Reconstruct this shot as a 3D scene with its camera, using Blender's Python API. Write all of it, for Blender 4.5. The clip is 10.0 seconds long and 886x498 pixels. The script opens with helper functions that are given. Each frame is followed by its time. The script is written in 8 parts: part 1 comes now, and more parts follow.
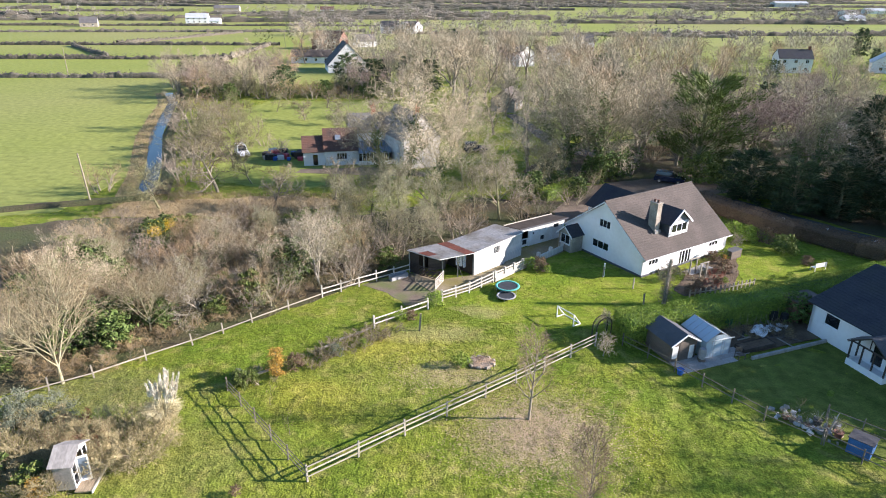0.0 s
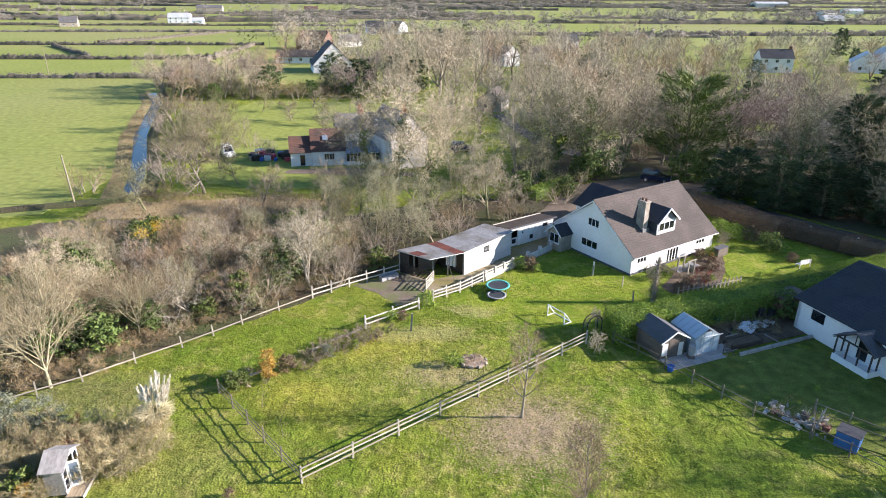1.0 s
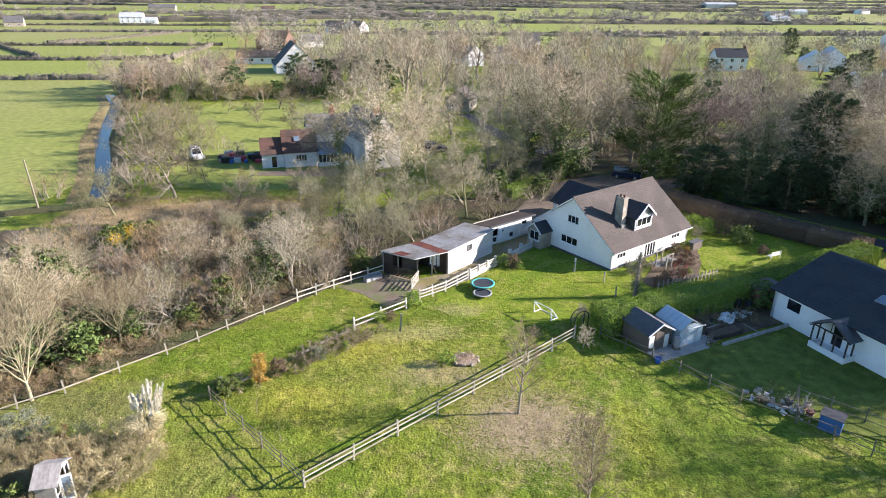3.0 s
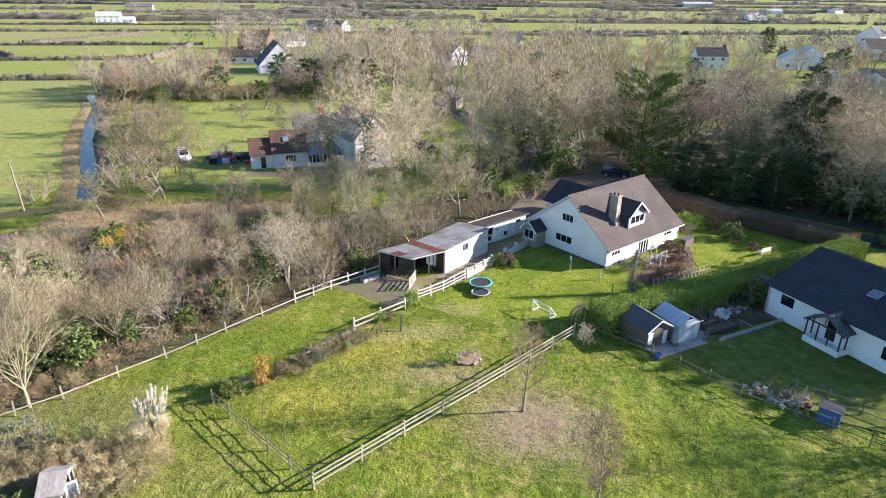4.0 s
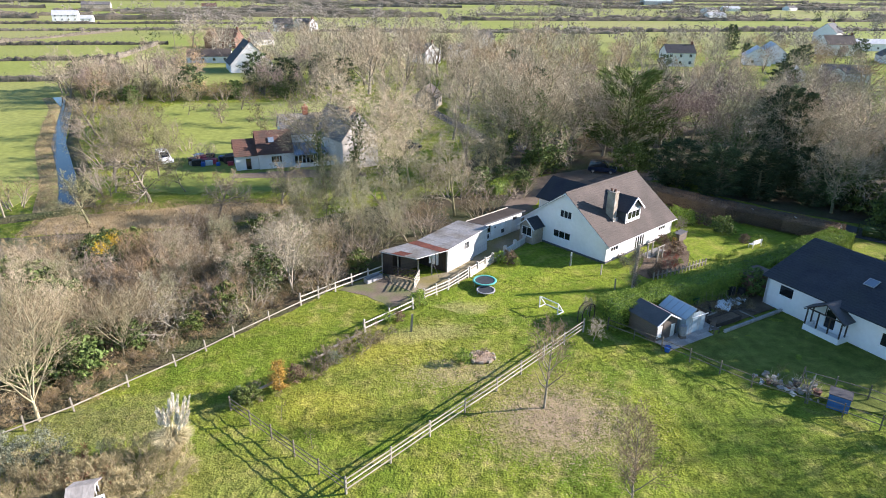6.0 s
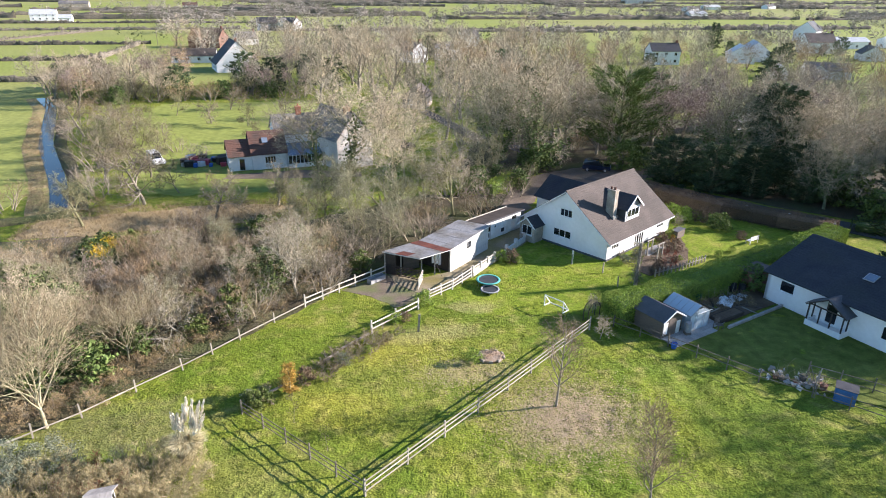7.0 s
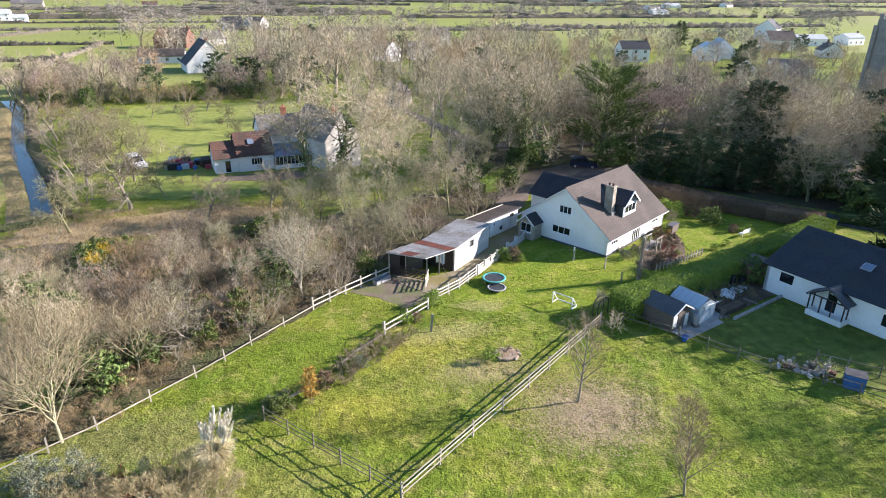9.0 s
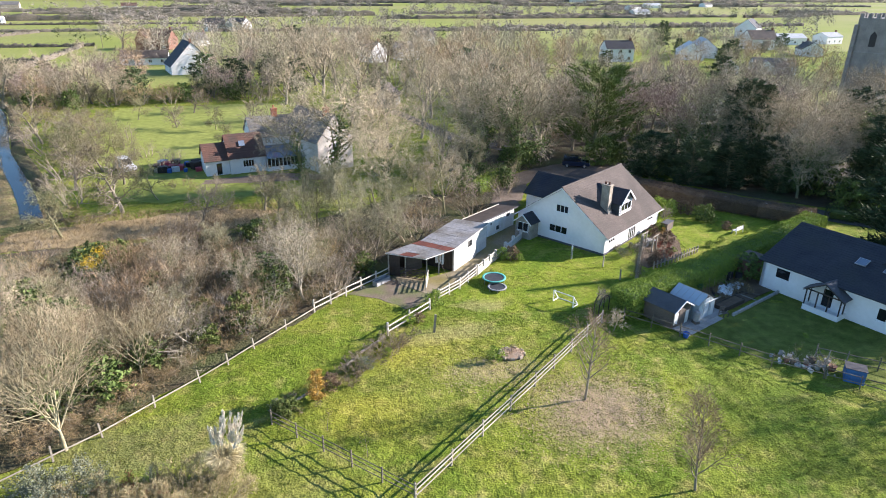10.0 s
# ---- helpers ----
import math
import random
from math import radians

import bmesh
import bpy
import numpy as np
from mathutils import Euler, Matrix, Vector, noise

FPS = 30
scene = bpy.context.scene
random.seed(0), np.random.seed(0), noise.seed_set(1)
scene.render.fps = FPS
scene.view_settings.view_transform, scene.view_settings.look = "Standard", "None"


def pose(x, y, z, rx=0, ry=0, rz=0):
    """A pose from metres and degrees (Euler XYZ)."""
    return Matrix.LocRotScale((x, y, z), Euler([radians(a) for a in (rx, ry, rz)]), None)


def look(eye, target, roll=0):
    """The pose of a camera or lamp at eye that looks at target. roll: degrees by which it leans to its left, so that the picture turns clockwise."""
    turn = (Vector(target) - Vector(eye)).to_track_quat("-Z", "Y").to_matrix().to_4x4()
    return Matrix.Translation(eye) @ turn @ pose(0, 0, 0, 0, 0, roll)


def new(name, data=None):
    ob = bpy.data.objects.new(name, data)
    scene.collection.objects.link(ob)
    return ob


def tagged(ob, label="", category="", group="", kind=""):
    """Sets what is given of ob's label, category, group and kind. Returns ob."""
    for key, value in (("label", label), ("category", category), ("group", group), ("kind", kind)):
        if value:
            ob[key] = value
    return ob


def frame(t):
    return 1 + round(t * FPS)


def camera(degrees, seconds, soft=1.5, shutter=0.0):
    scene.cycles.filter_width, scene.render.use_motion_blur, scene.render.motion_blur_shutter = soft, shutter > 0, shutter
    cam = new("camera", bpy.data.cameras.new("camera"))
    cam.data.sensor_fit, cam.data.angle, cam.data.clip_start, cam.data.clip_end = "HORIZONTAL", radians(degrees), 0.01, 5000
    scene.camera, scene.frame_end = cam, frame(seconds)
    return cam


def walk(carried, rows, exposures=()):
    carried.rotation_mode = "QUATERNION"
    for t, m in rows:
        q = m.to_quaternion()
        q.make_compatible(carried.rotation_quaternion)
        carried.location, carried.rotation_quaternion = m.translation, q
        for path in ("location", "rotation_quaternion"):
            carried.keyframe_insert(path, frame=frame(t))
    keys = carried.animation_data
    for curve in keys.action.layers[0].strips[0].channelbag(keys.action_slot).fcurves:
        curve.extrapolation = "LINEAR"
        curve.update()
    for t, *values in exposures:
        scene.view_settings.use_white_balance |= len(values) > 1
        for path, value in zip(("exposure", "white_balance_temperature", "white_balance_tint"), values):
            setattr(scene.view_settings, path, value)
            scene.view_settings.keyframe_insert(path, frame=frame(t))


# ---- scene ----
cam = camera(70.5, 10.0, soft=1.0)
PATH = [
    (0, (0.335, 0.059, 27.596), (0.311, 1.907, 26.83), 0.3),
    (0.5, (0.205, 0.03, 27.616), (0.199, 1.877, 26.851), 0.4),
    (1, (-0.097, -0.017, 27.614), (-0.076, 1.831, 26.848), 0.4),
    (1.5, (-0.52, -0.072, 27.616), (-0.468, 1.775, 26.85), 0.5),
    (2, (-1.087, -0.105, 27.596), (-1.004, 1.741, 26.832), 0.6),
    (2.5, (-1.665, -0.076, 27.565), (-1.553, 1.769, 26.801), 0.6),
    (4, (-3.828, 0.028, 27.612), (-3.63, 1.864, 26.846), 0.7),
    (4.5, (-4.658, 0.131, 27.617), (-4.434, 1.965, 26.85), 0.7),
    (5, (-5.548, 0.27, 27.619), (-5.299, 2.1, 26.849), 0.7),
    (5.5, (-6.45, 0.394, 27.626), (-6.176, 2.219, 26.856), 0.7),
    (7, (-9.238, 0.985, 27.659), (-8.89, 2.796, 26.886), 0.7),
    (7.5, (-10.182, 1.163, 27.646), (-9.809, 2.969, 26.872), 0.7),
    (8, (-11.146, 1.424, 27.597), (-10.747, 3.224, 26.823), 0.7),
    (8.5, (-12.053, 1.683, 27.574), (-11.628, 3.478, 26.8), 0.7),
    (9, (-12.868, 1.924, 27.57), (-12.42, 3.713, 26.795), 0.7),
    (9.5, (-13.615, 2.139, 27.556), (-13.143, 3.921, 26.781), 0.6),
    (10, (-14.338, 2.341, 27.525), (-13.842, 4.118, 26.752), 0.6),
]
walk(cam, [(t, look(eye, target, roll)) for t, eye, target, roll in PATH],
     exposures=[(0, 1.53), (10, 1.6)])

# ---- light: low winter sun from the east of the picture, clear sky ----
SUN_EL = 21.0
world = bpy.data.worlds.new("winter_sky")
scene.world = world
world.use_nodes = True
wn = world.node_tree.nodes
sky = wn.new("ShaderNodeTexSky")
sky.sky_type = "NISHITA"
sky.sun_disc = False
sky.sun_elevation, sky.sun_rotation = radians(SUN_EL), radians(90)
sky.air_density, sky.dust_density, sky.ozone_density = 1.0, 0.3, 5.0
world.node_tree.links.new(sky.outputs[0], wn["Background"].inputs["Color"])
wn["Background"].inputs["Strength"].default_value = 0.092
sun = new("sun", bpy.data.lights.new("sun", "SUN"))
sun.data.energy, sun.data.angle, sun.data.color = 5.0, radians(0.6), (1.0, 0.895, 0.885)
sun.matrix_world = look((100 * math.cos(radians(SUN_EL)), 0, 100 * math.sin(radians(SUN_EL))), (0, 0, 0))


# ---- materials ----
def material(name, a, b, scale=1.0, rough=0.85, bump=0.0, fine=14.0, rand=0.0, island=0.0, metal=0.0,
             c=None, cscale=0.2, stretch=(1, 1, 1), spec=0.3, contrast=0.5, grit=0.28):
    """Two colours in broad noise, a fine noise over them, optionally a third in large patches, and random value per object or piece."""
    m = bpy.data.materials.new(name)
    m.use_nodes = True
    nt = m.node_tree
    n, l = nt.nodes, nt.links
    bs = n["Principled BSDF"]
    bs.inputs["Roughness"].default_value = rough
    bs.inputs["Metallic"].default_value = metal
    bs.inputs["Specular IOR Level"].default_value = spec
    tc = n.new("ShaderNodeTexCoord")
    mp = n.new("ShaderNodeMapping")
    mp.inputs["Scale"].default_value = stretch
    l.new(tc.outputs["Object"], mp.inputs[0])

    def noise_at(s, detail, lo, hi):
        t = n.new("ShaderNodeTexNoise")
        t.inputs["Scale"].default_value, t.inputs["Detail"].default_value = s, detail
        l.new(mp.outputs[0], t.inputs["Vector"])
        r = n.new("ShaderNodeMapRange")
        r.inputs["From Min"].default_value, r.inputs["From Max"].default_value = lo, hi
        l.new(t.outputs["Fac"], r.inputs["Value"])
        return r.outputs[0]

    def mix(fac, x, y, kind="MIX"):
        k = n.new("ShaderNodeMix")
        k.data_type, k.blend_type = "RGBA", kind
        for sock, val in ((k.inputs[0], fac), (k.inputs[6], x), (k.inputs[7], y)):
            if hasattr(val, "is_linked"):
                l.new(val, sock)
            else:
                sock.default_value = val if not isinstance(val, tuple) else (*val, 1)
        return k.outputs[2]

    w = 0.5 - contrast / 2.4
    col = mix(noise_at(scale, 6, w, 1 - w), a, b)
    if c:
        col = mix(noise_at(cscale, 5, 0.42, 0.66), col, c)
    f = noise_at(scale * fine, 4, 0.25, 0.75)
    gr = n.new("ShaderNodeMapRange")
    gr.inputs["To Min"].default_value, gr.inputs["To Max"].default_value = 1 - grit, 1 + 0.8 * grit
    l.new(f, gr.inputs["Value"])
    col = mix(1.0, col, gr.outputs[0], "MULTIPLY")
    for amount, node, out in ((rand, "ShaderNodeObjectInfo", "Random"), (island, "ShaderNodeNewGeometry", "Random Per Island")):
        if amount:
            o = n.new(node)
            r = n.new("ShaderNodeMapRange")
            r.inputs["To Min"].default_value, r.inputs["To Max"].default_value = 1 - amount, 1 + amount
            l.new(o.outputs[out], r.inputs["Value"])
            col = mix(1.0, col, r.outputs[0], "MULTIPLY")
    l.new(col, bs.inputs["Base Color"])
    if bump:
        bp = n.new("ShaderNodeBump")
        bp.inputs["Strength"].default_value, bp.inputs["Distance"].default_value = 1.0, bump
        l.new(f, bp.inputs["Height"])
        l.new(bp.outputs[0], bs.inputs["Normal"])
    return m


def plain_glass(name, tint, rough=0.05):
    m = bpy.data.materials.new(name)
    m.use_nodes = True
    bs = m.node_tree.nodes["Principled BSDF"]
    bs.inputs["Base Color"].default_value = (*tint, 1)
    bs.inputs["Roughness"].default_value = rough
    bs.inputs["Specular IOR Level"].default_value = 0.8
    return m


def turf(name, dark, mid, dry, spots=(), clump=2.2, blade=8.0, height=0.05):
    """Turf: two greens in drifts, dry flecks, tufts, and worn or mossy places (x, y, half lengths, colour, share) with ragged edges."""
    m = bpy.data.materials.new(name)
    m.use_nodes = True
    n, l = m.node_tree.nodes, m.node_tree.links
    bs = n["Principled BSDF"]
    bs.inputs["Roughness"].default_value = 0.95
    bs.inputs["Specular IOR Level"].default_value = 0.12
    tc = n.new("ShaderNodeTexCoord").outputs["Object"]

    def field(scale, detail, lo, hi, t0=0.0, t1=1.0):
        t = n.new("ShaderNodeTexNoise")
        t.inputs["Scale"].default_value, t.inputs["Detail"].default_value = scale, detail
        l.new(tc, t.inputs["Vector"])
        r = n.new("ShaderNodeMapRange")
        for key, v in (("From Min", lo), ("From Max", hi), ("To Min", t0), ("To Max", t1)):
            r.inputs[key].default_value = v
        l.new(t.outputs["Fac"], r.inputs["Value"])
        return r.outputs[0]

    def blend(fac, a, b, how="MIX"):
        k = n.new("ShaderNodeMix")
        k.data_type, k.blend_type = "RGBA", how
        for sock, val in ((k.inputs[0], fac), (k.inputs[6], a), (k.inputs[7], b)):
            if hasattr(val, "is_linked"):
                l.new(val, sock)
            else:
                sock.default_value = (*val, 1) if isinstance(val, tuple) else val
        return k.outputs[2]

    def sums(how, a, b):
        k = n.new("ShaderNodeMath")
        k.operation = how
        for sock, val in zip(k.inputs, (a, b)):
            if hasattr(val, "is_linked"):
                l.new(val, sock)
            else:
                sock.default_value = val
        return k.outputs[0]

    tufts_ = field(clump, 4, 0.3, 0.7)
    fine = field(blade, 3, 0.28, 0.72)
    col = blend(field(0.22, 5, 0.36, 0.64), dark, mid)
    col = blend(field(0.7, 6, 0.50, 0.72, 0.0, 0.75), col, dry)
    ragged = field(0.55, 5, 0.2, 0.8, -0.55, 0.55)
    for x, y, rx, ry, tone, share in spots:
        mp = n.new("ShaderNodeMapping")
        mp.vector_type = "TEXTURE"
        mp.inputs["Location"].default_value, mp.inputs["Scale"].default_value = (x, y, 0), (rx, ry, 50)
        l.new(tc, mp.inputs[0])
        ln = n.new("ShaderNodeVectorMath")
        ln.operation = "LENGTH"
        l.new(mp.outputs[0], ln.inputs[0])
        r = n.new("ShaderNodeMapRange")
        for key, v in (("From Min", 1.35), ("From Max", 0.55), ("To Min", 0.0), ("To Max", share)):
            r.inputs[key].default_value = v
        l.new(sums("ADD", ln.outputs["Value"], ragged), r.inputs["Value"])
        col = blend(r.outputs[0], col, tone)
    shade = sums("MULTIPLY", sums("ADD", sums("MULTIPLY", tufts_, 0.5), 0.74), sums("ADD", sums("MULTIPLY", fine, 0.7), 0.66))
    col = blend(1.0, col, shade, "MULTIPLY")
    l.new(col, bs.inputs["Base Color"])
    bp = n.new("ShaderNodeBump")
    bp.inputs["Strength"].default_value, bp.inputs["Distance"].default_value = 1.0, height
    l.new(sums("ADD", sums("MULTIPLY", tufts_, 1.2), fine), bp.inputs["Height"])
    l.new(bp.outputs[0], bs.inputs["Normal"])
    return m


GRASS = turf("grass", (0.105, 0.156, 0.016), (0.185, 0.212, 0.027), (0.31, 0.27, 0.085), [
    (-3.5, 42.0, 9.5, 6.0, (0.235, 0.235, 0.045), 0.4), (-4.2, 45.6, 4.2, 2.4, (0.34, 0.29, 0.045), 0.35), (-9.8, 38.0, 3.2, 2.6, (0.30, 0.27, 0.035), 0.4),
    (6.6, 34.6, 4.6, 3.6, (0.36, 0.285, 0.14), 0.35), (1.0, 41.4, 3.2, 1.4, (0.33, 0.27, 0.13), 0.45), (-1.2, 47.6, 4.5, 1.3, (0.31, 0.26, 0.12), 0.45),
    (18.0, 33.0, 5.5, 9.0, (0.115, 0.165, 0.018), 0.6), (13.5, 33.0, 1.2, 5.5, (0.24, 0.25, 0.03), 0.5), (-17.5, 31.5, 6.0, 4.0, (0.20, 0.20, 0.055), 0.55),
    (-25.0, 38.5, 6.0, 3.0, (0.18, 0.165, 0.07), 0.6), (-14.0, 46.5, 5.0, 4.0, (0.115, 0.175, 0.014), 0.5)])
GARDEN = turf("garden_grass", (0.125, 0.185, 0.015), (0.195, 0.238, 0.024), (0.28, 0.265, 0.06), [(2.5, 51.5, 3.0, 1.2, (0.30, 0.25, 0.12), 0.5)], height=0.04)
# Green set below the sunlit lawns' tone: part of the shade is colour.
SHADELAWN = turf("shaded_mown_lawn", (0.095, 0.122, 0.022), (0.125, 0.148, 0.03), (0.17, 0.185, 0.045), (), 1.2, 10.0, 0.015)
FIELD = material("field_grass", (0.195, 0.235, 0.05), (0.25, 0.272, 0.066), 0.02, 0.95, 0.05, 40, c=(0.26, 0.255, 0.095), cscale=0.006, spec=0.12)
BLADE = material("grass_blade", (0.105, 0.148, 0.018), (0.215, 0.214, 0.040), 0.3, 0.9, island=0.25, spec=0.2)
STRAW = material("dead_grass", (0.34, 0.26, 0.14), (0.25, 0.19, 0.10), 0.6, 0.9, island=0.3)
BANKGRASS = turf("bank_grass", (0.30, 0.235, 0.12), (0.24, 0.20, 0.09), (0.16, 0.19, 0.04), (), 1.2, 5.0, 0.08)
SOIL = material("earth", (0.10, 0.07, 0.045), (0.17, 0.125, 0.08), 0.8, 0.95, 0.08, 9)
MOUNDEARTH = material("leafy_earth", (0.34, 0.24, 0.16), (0.22, 0.155, 0.10), 2.0, 0.95, 0.05, 6, c=(0.42, 0.32, 0.23), cscale=1.5)
SCRUB = material("scrub_floor", (0.060, 0.048, 0.028), (0.10, 0.08, 0.045), 0.5, 0.95, 0.12, 9, c=(0.07, 0.085, 0.026), cscale=0.15)
MUD = material("trodden_mud", (0.13, 0.10, 0.07), (0.19, 0.15, 0.11), 0.9, 0.9, 0.02, 8, c=(0.13, 0.15, 0.05), cscale=0.4)
CONCRETE = material("concrete_yard", (0.29, 0.24, 0.155), (0.19, 0.165, 0.10), 0.7, 0.9, 0.01, 12, c=(0.20, 0.17, 0.06), cscale=0.3, contrast=0.8)
PAVING = material("paving", (0.30, 0.29, 0.27), (0.38, 0.36, 0.33), 1.5, 0.85, 0.006, 12, rand=0.15)
GRAVEL = material("gravel_drive", (0.20, 0.155, 0.115), (0.14, 0.11, 0.08), 0.6, 0.95, 0.03, 24)
TARMAC = material("tarmac", (0.055, 0.055, 0.055), (0.085, 0.08, 0.075), 0.6, 0.9, 0.01, 30)
RENDER = material("white_render", (0.82, 0.81, 0.79), (0.77, 0.76, 0.73), 0.4, 0.85, 0.0, 6, contrast=0.3, grit=0.05)
PAINT = material("white_paint", (0.80, 0.80, 0.77), (0.68, 0.66, 0.60), 0.8, 0.6, 0.002, 10, contrast=0.3, grit=0.1)
PVC = material("white_frame", (0.82, 0.82, 0.80), (0.76, 0.76, 0.74), 1.0, 0.4)
GREYWHITE = material("weathered_white_board", (0.60, 0.59, 0.56), (0.46, 0.44, 0.39), 0.8, 0.75, 0.004, 9, stretch=(1, 1, 0.25))
TILE = material("brown_concrete_tile", (0.092, 0.077, 0.066), (0.122, 0.100, 0.085), 0.5, 0.9, 0.01, 12, c=(0.08, 0.068, 0.058), cscale=0.3)
REDTILE = material("red_clay_tile", (0.15, 0.078, 0.055), (0.10, 0.058, 0.045), 0.7, 0.9, 0.01, 10, c=(0.075, 0.055, 0.045), cscale=0.4)
SLATE = material("dark_slate", (0.030, 0.032, 0.040), (0.050, 0.051, 0.058), 0.6, 0.7, 0.006, 12, c=(0.04, 0.042, 0.042), cscale=0.3)
GREYSLATE = material("weathered_grey_slate", (0.165, 0.16, 0.155), (0.115, 0.113, 0.11), 0.6, 0.8, 0.006, 12, c=(0.26, 0.25, 0.22), cscale=0.3)
FELT = material("roofing_felt", (0.075, 0.078, 0.085), (0.11, 0.11, 0.115), 0.8, 0.85, 0.004, 14)
STONE = material("rubble_stone", (0.34, 0.29, 0.22), (0.25, 0.22, 0.18), 2.2, 0.9, 0.02, 5, c=(0.42, 0.37, 0.30), cscale=0.9)
PALESTONE = material("lime_washed_stone", (0.74, 0.69, 0.62), (0.63, 0.58, 0.51), 0.8, 0.9, 0.02, 8, c=(0.54, 0.49, 0.42), cscale=0.4)
BRICK = material("red_brick", (0.22, 0.11, 0.08), (0.17, 0.085, 0.06), 1.2, 0.9, 0.01, 9)
CHIMNEYBRICK = material("orange_brick", (0.42, 0.16, 0.09), (0.32, 0.12, 0.07), 1.2, 0.9, 0.01, 9)
GALV = material("galvanised_sheet", (0.33, 0.325, 0.31), (0.26, 0.255, 0.245), 0.5, 0.85, 0.004, 9, rand=0.06, c=(0.175, 0.155, 0.12), cscale=0.35, contrast=0.8)
RUST = material("rusty_sheet", (0.20, 0.065, 0.04), (0.14, 0.05, 0.035), 1.0, 0.85, 0.004, 9, rand=0.15)
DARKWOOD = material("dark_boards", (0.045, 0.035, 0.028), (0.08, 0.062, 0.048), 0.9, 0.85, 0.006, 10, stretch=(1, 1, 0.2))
SHEDWOOD = material("grey_brown_boards", (0.16, 0.13, 0.105), (0.11, 0.09, 0.075), 0.9, 0.85, 0.006, 12, stretch=(0.3, 0.3, 2))
FENCEWOOD = material("weathered_rail", (0.36, 0.325, 0.26), (0.25, 0.225, 0.175), 0.9, 0.85, 0.006, 9, rand=0.25, stretch=(0.3, 1, 1))
DARKRAIL = material("dark_weathered_rail", (0.19, 0.165, 0.125), (0.13, 0.11, 0.085), 0.9, 0.85, 0.006, 9, rand=0.25, stretch=(0.3, 1, 1))
PALEWOOD = material("whitewashed_rail", (0.50, 0.47, 0.40), (0.38, 0.35, 0.29), 0.9, 0.8, 0.005, 9, rand=0.15, stretch=(0.3, 1, 1))
DECKWOOD = material("decking", (0.42, 0.33, 0.22), (0.33, 0.26, 0.17), 0.9, 0.8, 0.004, 9, rand=0.15, stretch=(0.3, 1, 1))
SILVERWOOD = material("silvered_board", (0.36, 0.33, 0.295), (0.27, 0.245, 0.215), 0.7, 0.8, 0.004, 9, rand=0.15, stretch=(0.3, 1, 1))
POLEWOOD = material("pole_wood", (0.22, 0.19, 0.13), (0.30, 0.26, 0.18), 0.8, 0.9, 0.006, 9, stretch=(2, 2, 0.2))
BARK = material("pale_bark", (0.29, 0.25, 0.185), (0.20, 0.17, 0.125), 1.2, 0.95, 0.02, 8, rand=0.2)
PALEBARK = material("lichened_pale_bark", (0.40, 0.36, 0.22), (0.30, 0.265, 0.16), 0.9, 0.95, 0.01, 8)
MOSSBARK = material("mossy_bark", (0.26, 0.245, 0.125), (0.18, 0.165, 0.095), 0.8, 0.95, 0.02, 8, rand=0.2)
SILVERBARK = material("silver_bark", (0.37, 0.325, 0.255), (0.27, 0.24, 0.185), 0.8, 0.9, 0.01, 8, rand=0.15)
STEM = material("tan_stems", (0.36, 0.30, 0.215), (0.25, 0.21, 0.145), 1.2, 0.95, 0.01, 8, rand=0.2)
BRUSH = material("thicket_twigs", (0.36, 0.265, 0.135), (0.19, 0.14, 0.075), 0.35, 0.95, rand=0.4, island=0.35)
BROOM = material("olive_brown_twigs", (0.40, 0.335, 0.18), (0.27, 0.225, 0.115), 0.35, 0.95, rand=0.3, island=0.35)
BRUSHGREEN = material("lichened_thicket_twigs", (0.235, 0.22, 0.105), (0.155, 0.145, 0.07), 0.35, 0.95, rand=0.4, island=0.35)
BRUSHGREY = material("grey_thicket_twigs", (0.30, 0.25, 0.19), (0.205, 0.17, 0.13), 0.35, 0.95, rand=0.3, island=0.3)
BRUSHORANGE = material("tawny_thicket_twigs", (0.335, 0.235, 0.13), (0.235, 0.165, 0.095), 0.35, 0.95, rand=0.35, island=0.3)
TWIG = material("brown_twigs", (0.53, 0.44, 0.30), (0.38, 0.312, 0.207), 0.25, 0.95, rand=0.3, island=0.3)
TWIGDARK = material("dark_brown_twigs", (0.22, 0.18, 0.13), (0.15, 0.125, 0.09), 0.3, 0.95, island=0.3)
TWIGGREY = material("grey_twigs", (0.40, 0.345, 0.24), (0.29, 0.25, 0.175), 0.3, 0.95, rand=0.25, island=0.3)
TWIGGREEN = material("lichen_twigs", (0.335, 0.31, 0.185), (0.25, 0.23, 0.14), 0.3, 0.95, rand=0.2, island=0.3)
TWIGORANGE = material("tawny_twigs", (0.45, 0.33, 0.20), (0.35, 0.25, 0.15), 0.3, 0.95, rand=0.2, island=0.3)
TWIGRED = material("purplish_twigs", (0.32, 0.24, 0.205), (0.24, 0.18, 0.155), 0.3, 0.95, rand=0.2, island=0.3)
ORCHARDTWIG = material("orchard_twigs", (0.30, 0.245, 0.15), (0.21, 0.175, 0.105), 0.3, 0.95, rand=0.25, island=0.3)
SLIMTWIG = material("russet_twigs", (0.30, 0.215, 0.14), (0.22, 0.16, 0.105), 0.4, 0.95, island=0.3)
SILVERTWIG = material("silvery_twigs", (0.47, 0.40, 0.28), (0.35, 0.295, 0.205), 0.3, 0.95, rand=0.15, island=0.3)
IVY = material("ivy_leaves", (0.075, 0.115, 0.028), (0.13, 0.175, 0.045), 0.6, 0.7, rand=0.2, island=0.4, spec=0.25)
YEW = material("yew_leaves", (0.045, 0.068, 0.030), (0.085, 0.115, 0.046), 0.5, 0.8, rand=0.25, island=0.4, spec=0.2)
